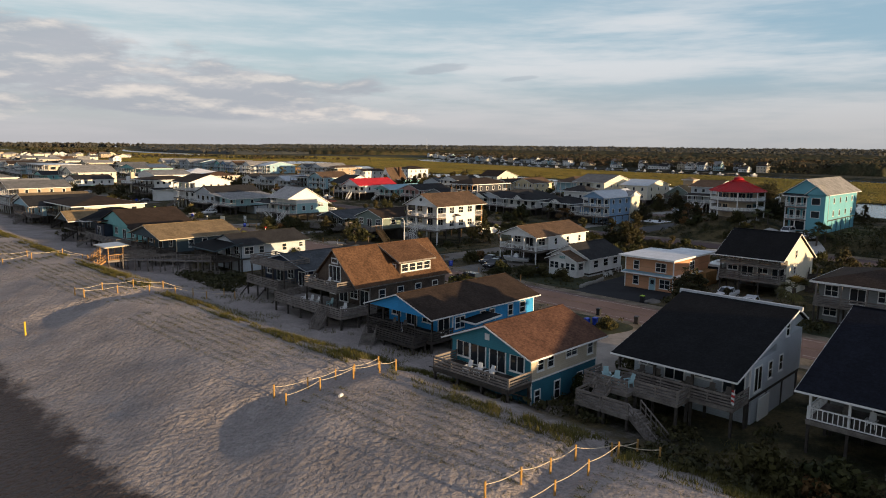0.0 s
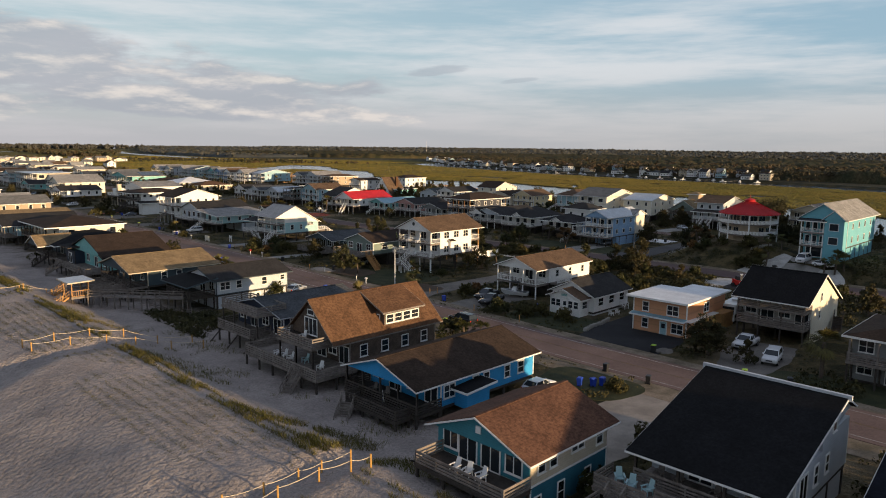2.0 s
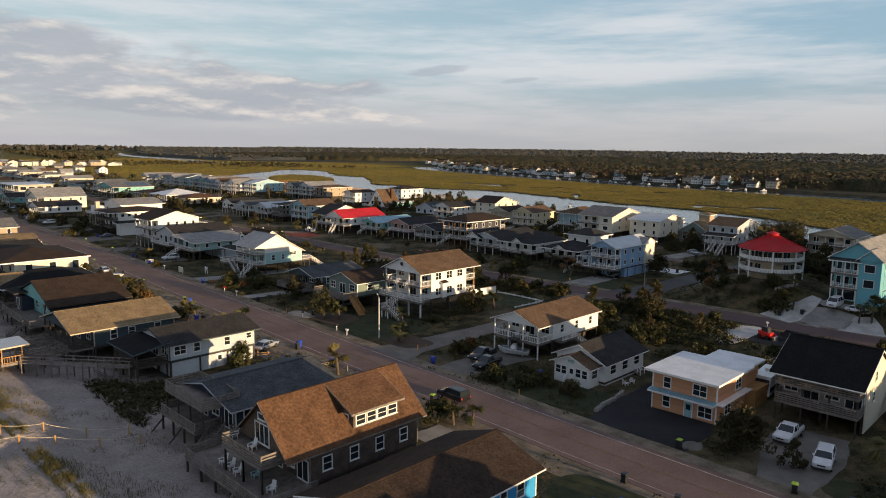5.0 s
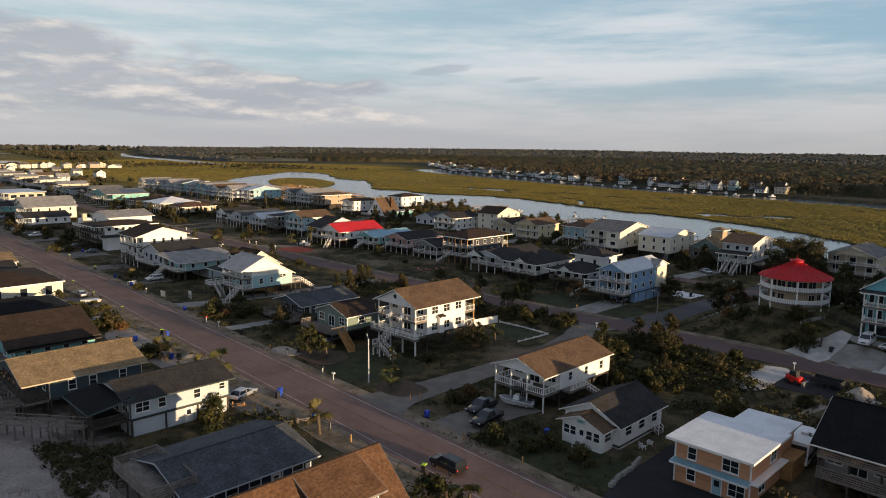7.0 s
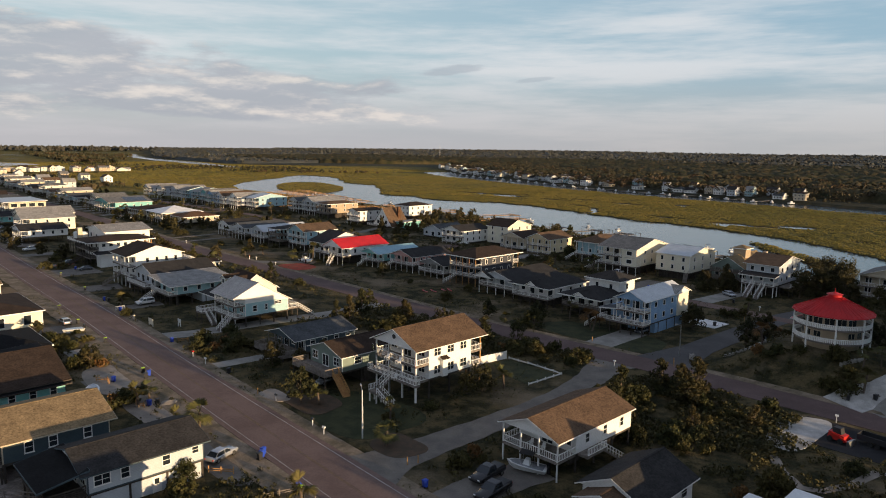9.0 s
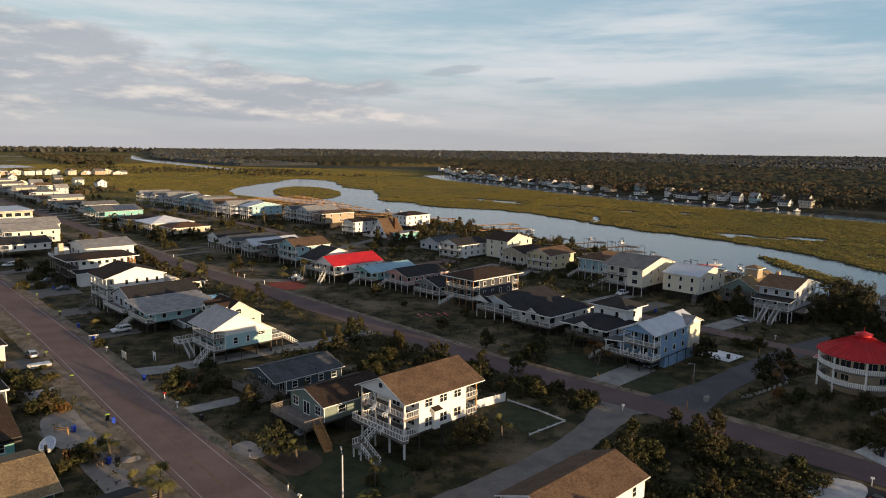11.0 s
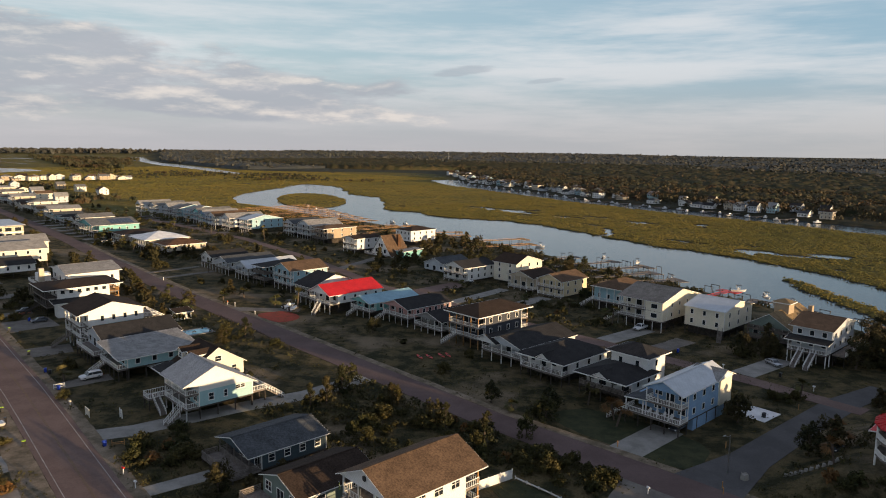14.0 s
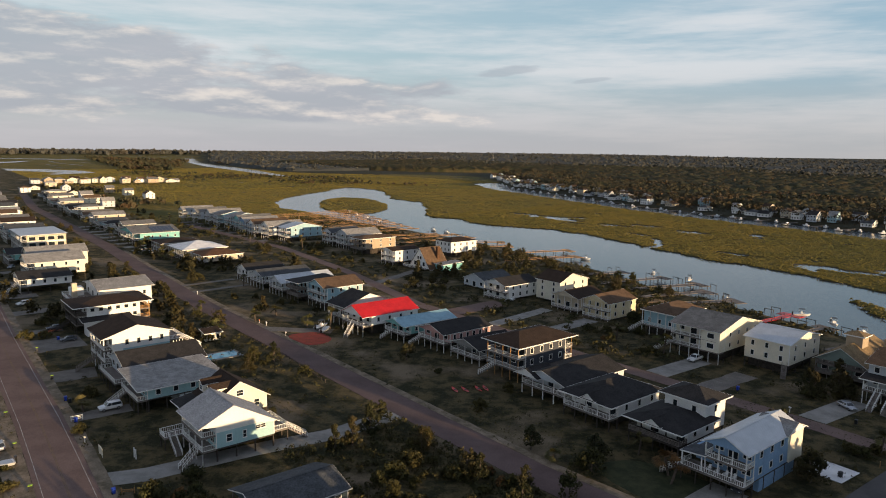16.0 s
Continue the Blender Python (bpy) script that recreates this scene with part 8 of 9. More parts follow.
rope_fence([(144, 30.5), (143.4, 35), (142.6, 40), (142, 44), (140.5, 48)])
rope_fence([(141, 30.5), (140.6, 35), (140, 40), (139, 44)])
ob = root("marker_post", "single yellow marker post on the beach", "post", 92.8, 21.8, z=ground_z(92.8, 21.8))
part("post", Mesh().tube((0, 0, -0.4), (0, 0, 1.6), 0.11, 0.1, 8), marker_yellow, ob)
part("cap", Mesh().tube((0, 0, 1.6), (0, 0, 1.68), 0.13, 0.1, 8), marker_yellow, ob)
ob = root("bucket", "small white bucket lying on the sand", "bucket", 44.8, 33.0, 20, ground_z(44.8, 33))
part("shell", Mesh().tube((-0.2, 0, 0.14), (0.2, 0, 0.17), 0.12, 0.16, 10), white_plastic, ob)

ob = root("snow_fence", "broken wooden slat fence in the dune grass", "fence", 17, 47)
for k in range(22):
    part("slat", cached("slat", lambda: Mesh().box(-0.02, -0.035, -0.3, 0.02, 0.035, 0.95).data("slat", [wood])), None, ob, at=pose(0.05 * math.sin(k), -2 + k * 0.17, 0, 4 * math.sin(k * 1.7), 5 * math.cos(k), 0))

# bins
def make_bin(m, lidm, label):
    ob = root("wheeled_bin", label, "bin", -600, -300, group="roadside bins")
    lo = [(-0.24, -0.22, 0.06), (0.24, -0.22, 0.06), (0.24, 0.22, 0.06), (-0.24, 0.22, 0.06)]
    hi = [(-0.31, -0.29, 1.0), (0.31, -0.29, 1.0), (0.31, 0.29, 1.0), (-0.31, 0.29, 1.0)]
    part("body", Mesh().prism(lo, hi), m, ob)
    part("lid", Mesh().prism([(-0.34, -0.32, 1.0), (0.36, -0.32, 1.0), (0.36, 0.32, 1.0), (-0.34, 0.32, 1.0)], [(-0.26, -0.24, 1.1), (0.34, -0.24, 1.07), (0.34, 0.24, 1.07), (-0.26, 0.24, 1.1)]), lidm, ob)
    part("handle", Mesh().beam((0.38, -0.25, 0.98), (0.38, 0.25, 0.98), 0.05, 0.05), m, ob)
    for s in (-1, 1):
        part("wheel", Mesh().tube((0.25, s * 0.24, 0.13), (0.25, s * 0.3, 0.13), 0.13, 0.13, 10), rubber, ob)
    return ob


BIN_B, BIN_L, BIN_K = make_bin(blue_plastic, blue_plastic, "blue wheeled recycling bin at the roadside"), make_bin(black_plastic, lime_plastic, "black wheeled bin with lime-green lid"), make_bin(black_plastic, black_plastic, "black wheeled rubbish bin")
for b, spots in ((BIN_B, ((178.2, 98.6), (144, 80.6), (226.2, 83.4), (114.5, 84.6), (215, 100.5), (159.2, 86.4), (115.2, 85.2), (103, 83.2), (93, 95.4), (160, 80.4), (49, 76), (48.4, 77), (50.2, 75), (77.2, 102.6), (286, 110.4), (139.5, 231), (230, 101.5))),
                 (BIN_L, ((51, 94), (38, 92.4), (187.6, 88), (189, 81.6), (208.4, 88.6), (227.4, 89.6), (102.2, 83), (277, 103.4), (248, 102), (81, 83.6), (161.5, 86.2))), (BIN_K, ((51, 82), (45, 81.6), (105, 202), (66, 168.5), (114, 84), (158, 85.4), (33, 93.2), (143.6, 81.8), (189.6, 80.4), (150.6, 97.9), (62.4, 170.4), (113, 231), (132, 99.5), (228, 102)))):
    for i, (u, v) in enumerate(spots):
        move(b, u, v, 180 + 20 * math.sin(i * 2.3), 0.02 + float(hill(u, v)))

# vehicles
def make_vehicle(name, paint, L, W, H, label, bed=False, hood=0.27, boxy=0.0):
    ob = root(name, label, "car", -620, -300, group="parked cars")
    # lower body: rings of a rounded section from nose to tail
    tail = 0.66 if bed or boxy else 0.65
    nose = 0.5 * hood
    rings = ((-0.5, 0.78, 0.34, 0.46), (-0.488, 0.92, 0.24, 0.53), (-0.44, 0.98, 0.2, 0.57), (-0.5 + nose, 1.0, 0.2, 0.605), (-0.5 + hood, 1.0, 0.2, 0.65),
             (0.1, 1.0, 0.2, 0.665), (0.36, 1.0, 0.2, tail), (0.46, 0.98, 0.22, tail - 0.01), (0.492, 0.92, 0.26, tail - 0.05), (0.5, 0.8, 0.34, tail - 0.12))
    half = ((0.82, 0.0), (1.0, 0.14), (1.0, 0.62), (0.96, 0.86), (0.84, 1.0))
    vs, fs = [], []
    for x, w, b, t in rings:
        q = [(y, b + (t - b) * k) for y, k in half]
        q += [(-y, k) for y, k in reversed(q)]
        vs += [(x * L, y * w * W / 2, z * H) for y, z in q]
    for r in range(len(rings) - 1):
        for k in range(10):
            fs.append((r * 10 + k, r * 10 + (k + 1) % 10, r * 10 + 10 + (k + 1) % 10, r * 10 + 10 + k))
    m = len(vs) - 10
    fs += [tuple(range(9, -1, -1)), tuple(range(m, m + 10))]
    part("body", Mesh().face_set(vs, fs), paint, ob, smooth=not boxy)
    c0, c1 = -0.5 + hood, (0.14 if bed else 0.42 + 0.06 * boxy)
    z0, z1 = H * 0.63, H
    rear = c1 - (0.02 if bed else 0.14 - 0.10 * boxy)
    lo = [(L * c0, -W * 0.46, z0), (L * c1, -W * 0.46, z0), (L * c1, W * 0.46, z0), (L * c0, W * 0.46, z0)]
    hi = [(L * (c0 + 0.14), -W * 0.38, z1 - 0.07), (L * rear, -W * 0.38, z1 - 0.07), (L * rear, W * 0.38, z1 - 0.07), (L * (c0 + 0.14), W * 0.38, z1 - 0.07)]
    part("cabin_glass", Mesh().prism(lo, hi), glass, ob)
    mid = L * (c0 + 0.14 + rear) / 2
    part("roof", Mesh().prism([(mid + (a - mid) * 1.02, b * 1.03, z1 - 0.075) for a, b, _ in hi], [(mid + (a - mid) * 0.88, b * 0.86, z1) for a, b, _ in hi]), paint, ob)
    for s in (-1, 1):
        for xa, xb in ((c0 + 0.005, c0 + 0.145), (0.03, 0.03), (c1 - 0.01, rear - 0.005)):
            part("pillar", Mesh().beam((L * xa, s * W * 0.462, z0), (L * xb, s * W * 0.385, z1 - 0.05), 0.09, 0.06), paint, ob)
        part("mirror", Mesh().box(L * (c0 + 0.05), s * W * 0.52 - 0.09, z0 + 0.02, L * (c0 + 0.05) + 0.1, s * W * 0.52 + 0.09, z0 + 0.2), paint, ob)
    part("windscreen_sill", Mesh().box(L * c0 - 0.06, -W * 0.42, z0 - 0.01, L * c0 + 0.05, W * 0.42, z0 + 0.03), black_plastic, ob)
    part("front_grille", Mesh().box(-L / 2 - 0.015, -W * 0.2, H * 0.36, -L / 2 + 0.05, W * 0.2, H * 0.45), black_plastic, ob)
    if bed:
        part("truck_bed", Mesh().box(L * 0.17, -W * 0.40, H * 0.645, L * 0.46, W * 0.40, H * 0.672), black_plastic, ob)
    for x in (-L * 0.31, L * 0.31):
        for s in (-1, 1):
            t = part("tyre", cached("tyre", lambda: Mesh().tube((0, -0.11, 0), (0, 0.11, 0), 0.34, 0.34, 16).data("tyre", [rubber])), None, ob, at=pose(x, s * (W / 2 - 0.08), 0.34))
            part("rim", cached("rim", lambda: Mesh().tube((0, -0.12, 0), (0, 0.12, 0), 0.2, 0.2, 12).data("rim", [steel])), None, t)
    for s in (-1, 1):
        part("headlight", Mesh().box(-L / 2 - 0.02, s * W * 0.36 - 0.16, H * 0.44, -L / 2 + 0.05, s * W * 0.36 + 0.16, H * 0.52), gel_white, ob)
        part("tail_light", Mesh().box(L / 2 - 0.05, s * W * 0.40 - 0.09, H * 0.42, L / 2 + 0.02, s * W * 0.40 + 0.09, H * 0.54), red_paint, ob)
    return ob


V = {"suv_w": make_vehicle("suv", car_white, 4.8, 1.95, 1.75, "white sport utility car on a sandy drive", boxy=1.0), "sedan_s": make_vehicle("sedan", car_silver, 4.7, 1.82, 1.45, "silver saloon car on a drive"), "sedan_w": make_vehicle("sedan", car_white, 4.5, 1.8, 1.42, "white saloon car beside a blue house"),
     "pick_b": make_vehicle("pickup", car_black, 5.7, 2.0, 1.85, "black pickup truck parked on gravel", True), "pick_w": make_vehicle("pickup", car_white, 5.6, 2.0, 1.85, "white pickup truck under a house", True), "suv_b": make_vehicle("suv", car_black, 4.9, 1.95, 1.8, "black sport utility car on the shore road", boxy=1.0), "sedan_g": make_vehicle("sedan", car_grey, 4.6, 1.82, 1.45, "dark grey saloon car on a drive"), "van": make_vehicle("van", car_white, 5.2, 2.0, 2.2, "white van before a garage", boxy=1.0, hood=0.16)}
for k, u, v, turn in (("suv_w", 218.3, 108, 0), ("sedan_s", 118, 80.4, 200), ("sedan_w", 52.6, 70.3, 180), ("suv_w", 38, 101.5, 10), ("pick_w", 43.2, 106, 0), ("pick_b", 89.3, 103, 5), ("pick_b", 85.8, 100.2, 5), ("suv_b", 79.6, 86.2, -92), ("sedan_g", 283, 112.5, 0), ("pick_w", 159, 244.5, 0), ("sedan_s", 118, 239.5, 60), ("sedan_g", 88.5, 192, 30), ("van", 57.6, 174.2, 0), ("sedan_w", 53.2, 173.6, 80), ("sedan_g", 113.5, 183, 0), ("sedan_s", 134, 108.5, 10), ("suv_w", 343, 110, 10), ("sedan_g", 300, 112, 0), ("sedan_s", 432, 118, 60), ("suv_w", 440, 182, 20), ("sedan_g", 456, 184, 0), ("sedan_w", 245, 257.5, 90), ("sedan_s", 460, 121, 90), ("sedan_s", 210, 86.2, -90)):
    move(V[k], u, v, turn, 0.06 + float(hill(u, v)))


def make_boat(label, L=6.5, console=True):
    ob = root("boat", label, "boat", -640, -300, group="boats")
    lo, hi = [], []
    for x, w in ((-0.5, 0.0), (-0.36, 0.62), (-0.1, 0.95), (0.2, 1.0), (0.5, 0.92), (0.5, -0.92), (0.2, -1.0), (-0.1, -0.95), (-0.36, -0.62)):
        lo.append((x * L * 0.9 + 0.1, w * 0.55, 0.35 if w else 0.6))
        hi.append((x * L, w * 1.15, 1.15 - x * 0.35))
    part("hull", Mesh().prism(lo, hi), gel_white, ob)
    part("cockpit", Mesh().prism([(a * 0.86, b * 0.8, c + 0.005) for a, b, c in hi], [(a * 0.86, b * 0.8, c + 0.03) for a, b, c in hi]), car_silver, ob)
    if console:
        part("console", Mesh().prism([(-0.5, -0.45, 1.1), (0.5, -0.45, 1.1), (0.5, 0.45, 1.1), (-0.5, 0.45, 1.1)], [(-0.2, -0.4, 1.9), (0.4, -0.4, 1.9), (0.4, 0.4, 1.9), (-0.2, 0.4, 1.9)]), gel_white, ob)
        part("canopy", Mesh().box(-0.9, -0.8, 2.75, 1.1, 0.8, 2.82), black_plastic, ob)
        for x in (-0.7, 0.9):
            for y in (-0.6, 0.6):
                part("canopy_post", Mesh().tube((x, y, 1.1), (x, y, 2.76), 0.03, 0.03, 6), steel, ob)
    part("outboard", Mesh().box(L / 2, -0.22, 0.4, L / 2 + 0.4, 0.22, 1.75), car_black, ob)
    return ob


BOAT_A, BOAT_B = make_boat("white centre-console boat with dark canopy", 5.6), make_boat("small open white skiff", 4.6, False)
for b, u, v, t, z in ((BOAT_A, 86.9, 108.0, 292, 0.1), (BOAT_A, 251, 179, 200, 0), (BOAT_B, 247, 178, 210, 0), (BOAT_A, 246, 258, 80, 0), (BOAT_A, 222.6, 346.5, 20, 0.8), (BOAT_A, 240.5, 346, 200, 0.9), (BOAT_A, 296, 366, 100, -1.4), (BOAT_A, 163.2, 320.5, 120, 0.5), (BOAT_A, 150, 313.5, 40, 0.9), (BOAT_A, 139.5, 309, 50, 0.8), (BOAT_A, 196, 330, 60, -1.4), (BOAT_A, 428, 378, 90, -1.4), (BOAT_A, 444, 379, 90, -1.4), (BOAT_A, 512, 378, 60, -1.4), (BOAT_A, 540, 386, 60, -1.4), (BOAT_A, 566, 392, 60, -1.4), (BOAT_A, 590, 399, 60, -1.4), (BOAT_B, 400, 372, 60, -1.4), (BOAT_B, 249, 318, 60, -1.2), (BOAT_B, 200.4, 85.2, 5, -0.2), (BOAT_B, 156, 75.6, 250, -0.2)):
    move(b, u, v, t, z)
fleet = Mesh()
for i in range(46):
    u = 245 + i * 14
    c, a = uvp(u, lerp_line(u, SHORE) - 6 - 5 * (i % 3), -0.75), i * 1.3
    d, s = Vector((math.cos(a), math.sin(a), 0)), Vector((-math.sin(a), math.cos(a), 0))
    fleet.prism([c + d * x + s * y for x, y in ((-2.6, 0), (-1.4, 0.8), (2.6, 0.8), (2.6, -0.8), (-1.4, -0.8))], [c + d * x + s * y + Vector((0, 0, 1.0)) for x, y in ((-3.3, 0), (-1.6, 1.1), (2.8, 1.1), (2.8, -1.1), (-1.6, -1.1))])
    fleet.prism([c + d * x + s * y + Vector((0, 0, 1.0)) for x, y in ((-0.6, 0.6), (1.2, 0.6), (1.2, -0.6), (-0.6, -0.6))], [c + d * x + s * y + Vector((0, 0, 2.2)) for x, y in ((-0.2, 0.5), (1.0, 0.5), (1.0, -0.5), (-0.2, -0.5))])
tagged(part("moored_boats", fleet, gel_white), "small white boats moored along the far shore", "boats", kind="stuff")


def dock(u0, v0, u1, v1, w, m, lift=0, roofm=None, label="weathered timber dock reaching into the creek"):
    """A pier from shore to tip, with piles, an end platform and boat lifts."""
    a, b = Vector((u0, v0)), Vector((u1, v1))
    L = (b - a).length
    ob = root("dock", label, "dock", u0, v0, math.degrees(math.atan2(b.y - a.y, b.x - a.x)) * -1 + 90 - 0, group="docks")
    part("deck_surface", Mesh().box(0, -w / 2, 0.35, L, w / 2, 0.5), m, ob)
    part("end_platform", Mesh().box(L, -w * 1.6, 0.3, L + 4.5, w * 1.6, 0.46), m, ob)
    n = max(2, int(L / 6))
    pm = Mesh()
    for i in range(n + 1):
        for s in (-1, 1):
            pm.tube((L * i / n, s * w / 2, -2.6), (L * i / n, s * w / 2, 1.1), 0.14, 0.13, 6)
    tagged(part("substructure", pm, wood_dk, ob), kind="stuff")
    if m is not asphalt_red and lift >= 0:
        rl = Mesh()
        rl.beam((0, -w / 2 + 0.05, 1.35), (L, -w / 2 + 0.05, 1.35), 0.08, 0.1)
        part("dock_rail", rl, m, ob)
    for k in range(max(lift, 0)):
        y = (w * 1.6 + 0.6) if k % 2 == 0 else -(w * 1.6 + 4.2)
        for x, yy in ((L - 1, y), (L + 3.6, y), (L - 1, y + 3.4), (L + 3.6, y + 3.4)):
            part("lift_post", cached("lift_post", lambda: Mesh().tube((0, 0, -2.6), (0, 0, 1.7), 0.12, 0.11, 6).data("lift_post", [wood_dk])), None, ob, at=pose(x, yy, 0))
        for x in (L - 1, L + 3.6):
            part("lift_beam", Mesh().box(x - 0.1, y - 0.2, 1.6, x + 0.1, y + 3.6, 1.78), wood_dk, ob)
    return ob


dock(110, 268, 111, 300, 2.2, wood_new, 1)
for u0, v0, u1, v1, w_, m_, n_ in ((140, 284, 135.4, 306, 2.2, wood, 2), (157, 284, 152, 309, 2.4, wood, 2), (204, 300, 192, 324, 3.0, wood, 1), (217, 303, 207.7, 331, 3.0, wood, 1), (231, 306, 218.5, 343, 3.4, wood, 2),
                                   (244, 312, 236, 344, 2.4, wood, 2), (267, 310, 256, 341, 2.4, wood, 1), (313, 322, 300, 360, 2.6, wood_new, 1), (331, 338, 318, 374, 3.0, wood_new, 0), (372, 330, 351, 359, 3.2, wood_new, 1), (384, 345, 366, 367, 3.0, wood_new, 0),
                                   (398, 300, 394, 366, 3.0, wood_new, 1), (414, 302, 410, 368, 3.0, wood_new, 0), (436, 312, 419, 358, 3.4, wood_new, 1)):
    dock(u0, v0, u1, v1, w_, m_, n_)
dock(171, 276, 167, 318, 2.6, red_paint, 1, label="red-painted dock reaching into the creek")
dock(211.5, 280, 208.6, 300, 2.2, wood_new, -1, label="golden timber boardwalk to the creek")
for k in range(11):
    dock(446 + k * 14.5, 290, 454 + k * 14.5, 366 + k * 3.5, 2.4, wood_new, k % 2)
for k in range(24):
    u = 265 + k * 24
    s = lerp_line(u, SHORE)
    dock(u, s - 1, u + 2, s - 16, 2.0, wood, -1)

# street lamps, signs, posts
def street_lamp(u, v, turn, h, m, label):
    ob = root("street_lamp", label, "lamp", u, v, turn)
    part("pole", Mesh().tube((0, 0, -0.3), (0, 0, h), 0.13, 0.09, 8), m, ob)
    part("arm", Mesh().tube((0, 0, h - 0.15), (1.5, 0, h + 0.25), 0.045, 0.04, 6), steel, ob)
    part("lamp_head", Mesh().prism([(1.3, -0.13, h + 0.2), (2.0, -0.1, h + 0.26), (2.0, 0.1, h + 0.26), (1.3, 0.13, h + 0.2)], [(1.3, -0.1, h + 0.38), (2.0, -0.06, h + 0.36), (2.0, 0.06, h + 0.36), (1.3, 0.1, h + 0.38)]), steel, ob)


street_lamp(110.2, 98.6, 60, 7.4, concrete_wall, "pale street lamp pole on a mulch bed")
street_lamp(98.9, 172.6, 170, 6.6, steel, "grey street lamp with curved arm at the corner")
ob = root("notice_board", "blank cream notice board on posts", "sign", 195, 100.6)
part("board", Mesh().box(-0.06, -1.3, 0.35, 0.06, 1.3, 1.75), cream, ob)
for s in (-1, 1):
    part("post", Mesh().box(-0.05, s * 1.15 - 0.05, -0.3, 0.05, s * 1.15 + 0.05, 1.7), trim, ob)
ob = root("sign_frame", "white arched sign frame by a drive", "sign", 190, 105.3)
for s in (-1, 1):
    part("post", Mesh().box(-0.08, s * 0.55 - 0.09, -0.2, 0.08, s * 0.55 + 0.09, 1.9), trim, ob)
part("panel", Mesh().box(-0.05, -0.5, 1.0, 0.05, 0.5, 1.7), trim, ob)


def small_post(name, u, v, label, m, h=1.2, box_=None):
    ob = root(name, label, name.split("_")[0], u, v, 15 * math.sin(u))
    part("post", Mesh().box(-0.06, -0.06, -0.3, 0.06, 0.06, h), m, ob)
    if box_:
        part("box", Mesh().box(-0.16, -0.28, h, 0.16, 0.24, h + 0.14).prism([(-0.16, -0.28, h + 0.14), (0.16, -0.28, h + 0.14), (0.16, 0.24, h + 0.14), (-0.16, 0.24, h + 0.14)], [(-0.05, -0.28, h + 0.28), (0.05, -0.28, h + 0.28), (0.05, 0.24, h + 0.28), (-0.05, 0.24, h + 0.28)]), box_, ob)


for u, v, b in ((115.2, 95.2, white_plastic), (119.1, 95.8, black_plastic), (158.9, 97.2, white_plastic), (165, 97.4, red_paint), (132, 97, black_plastic), (203, 99.6, cream), (104, 156, white_plastic), (64.5, 157.6, white_plastic), (269, 166, orange_paint), (265, 166.6, white_plastic), (104, 226.5, white_plastic), (125, 226.5, white_plastic), (250, 166, white_plastic), (325, 166, white_plastic)):
    small_post("mailbox", u, v, "roadside mailbox on a post", trim, 1.05, b)
for u, v in ((99.2, 97.8), (98.6, 99.2), (93.6, 82.4), (74, 93.4), (84, 93.6), (96, 164.8), (97, 166.6), (103.6, 182), (102, 212), (117, 167.5), (137, 96.4)):
    small_post("marker_post", u, v, "plain short wooden marker post", wood_new, 1.2)

# furniture on the decks
def make_chair(m, label):
    ob = root("deck_chair", label, "chair", -660, -300, group="deck chairs")
    part("seat", Mesh().prism([(-0.3, -0.28, 0.36), (0.3, -0.28, 0.28), (0.3, 0.28, 0.28), (-0.3, 0.28, 0.36)], [(-0.3, -0.28, 0.41), (0.3, -0.28, 0.33), (0.3, 0.28, 0.33), (-0.3, 0.28, 0.41)]), m, ob)
    part("backrest", Mesh().prism([(0.24, -0.27, 0.3), (0.29, -0.27, 0.3), (0.29, 0.27, 0.3), (0.24, 0.27, 0.3)], [(0.48, -0.22, 1.05), (0.53, -0.22, 1.05), (0.53, 0.22, 1.05), (0.48, 0.22, 1.05)]), m, ob)
    for s in (-1, 1):
        part("armrest", Mesh().box(-0.34, s * 0.33 - 0.07, 0.56, 0.38, s * 0.33 + 0.07, 0.6), m, ob)
        part("leg", Mesh().box(-0.32, s * 0.3 - 0.03, 0, -0.24, s * 0.3 + 0.03, 0.57), m, ob)
        part("leg", Mesh().box(0.2, s * 0.3 - 0.03, 0, 0.28, s * 0.3 + 0.03, 0.57), m, ob)
    return ob


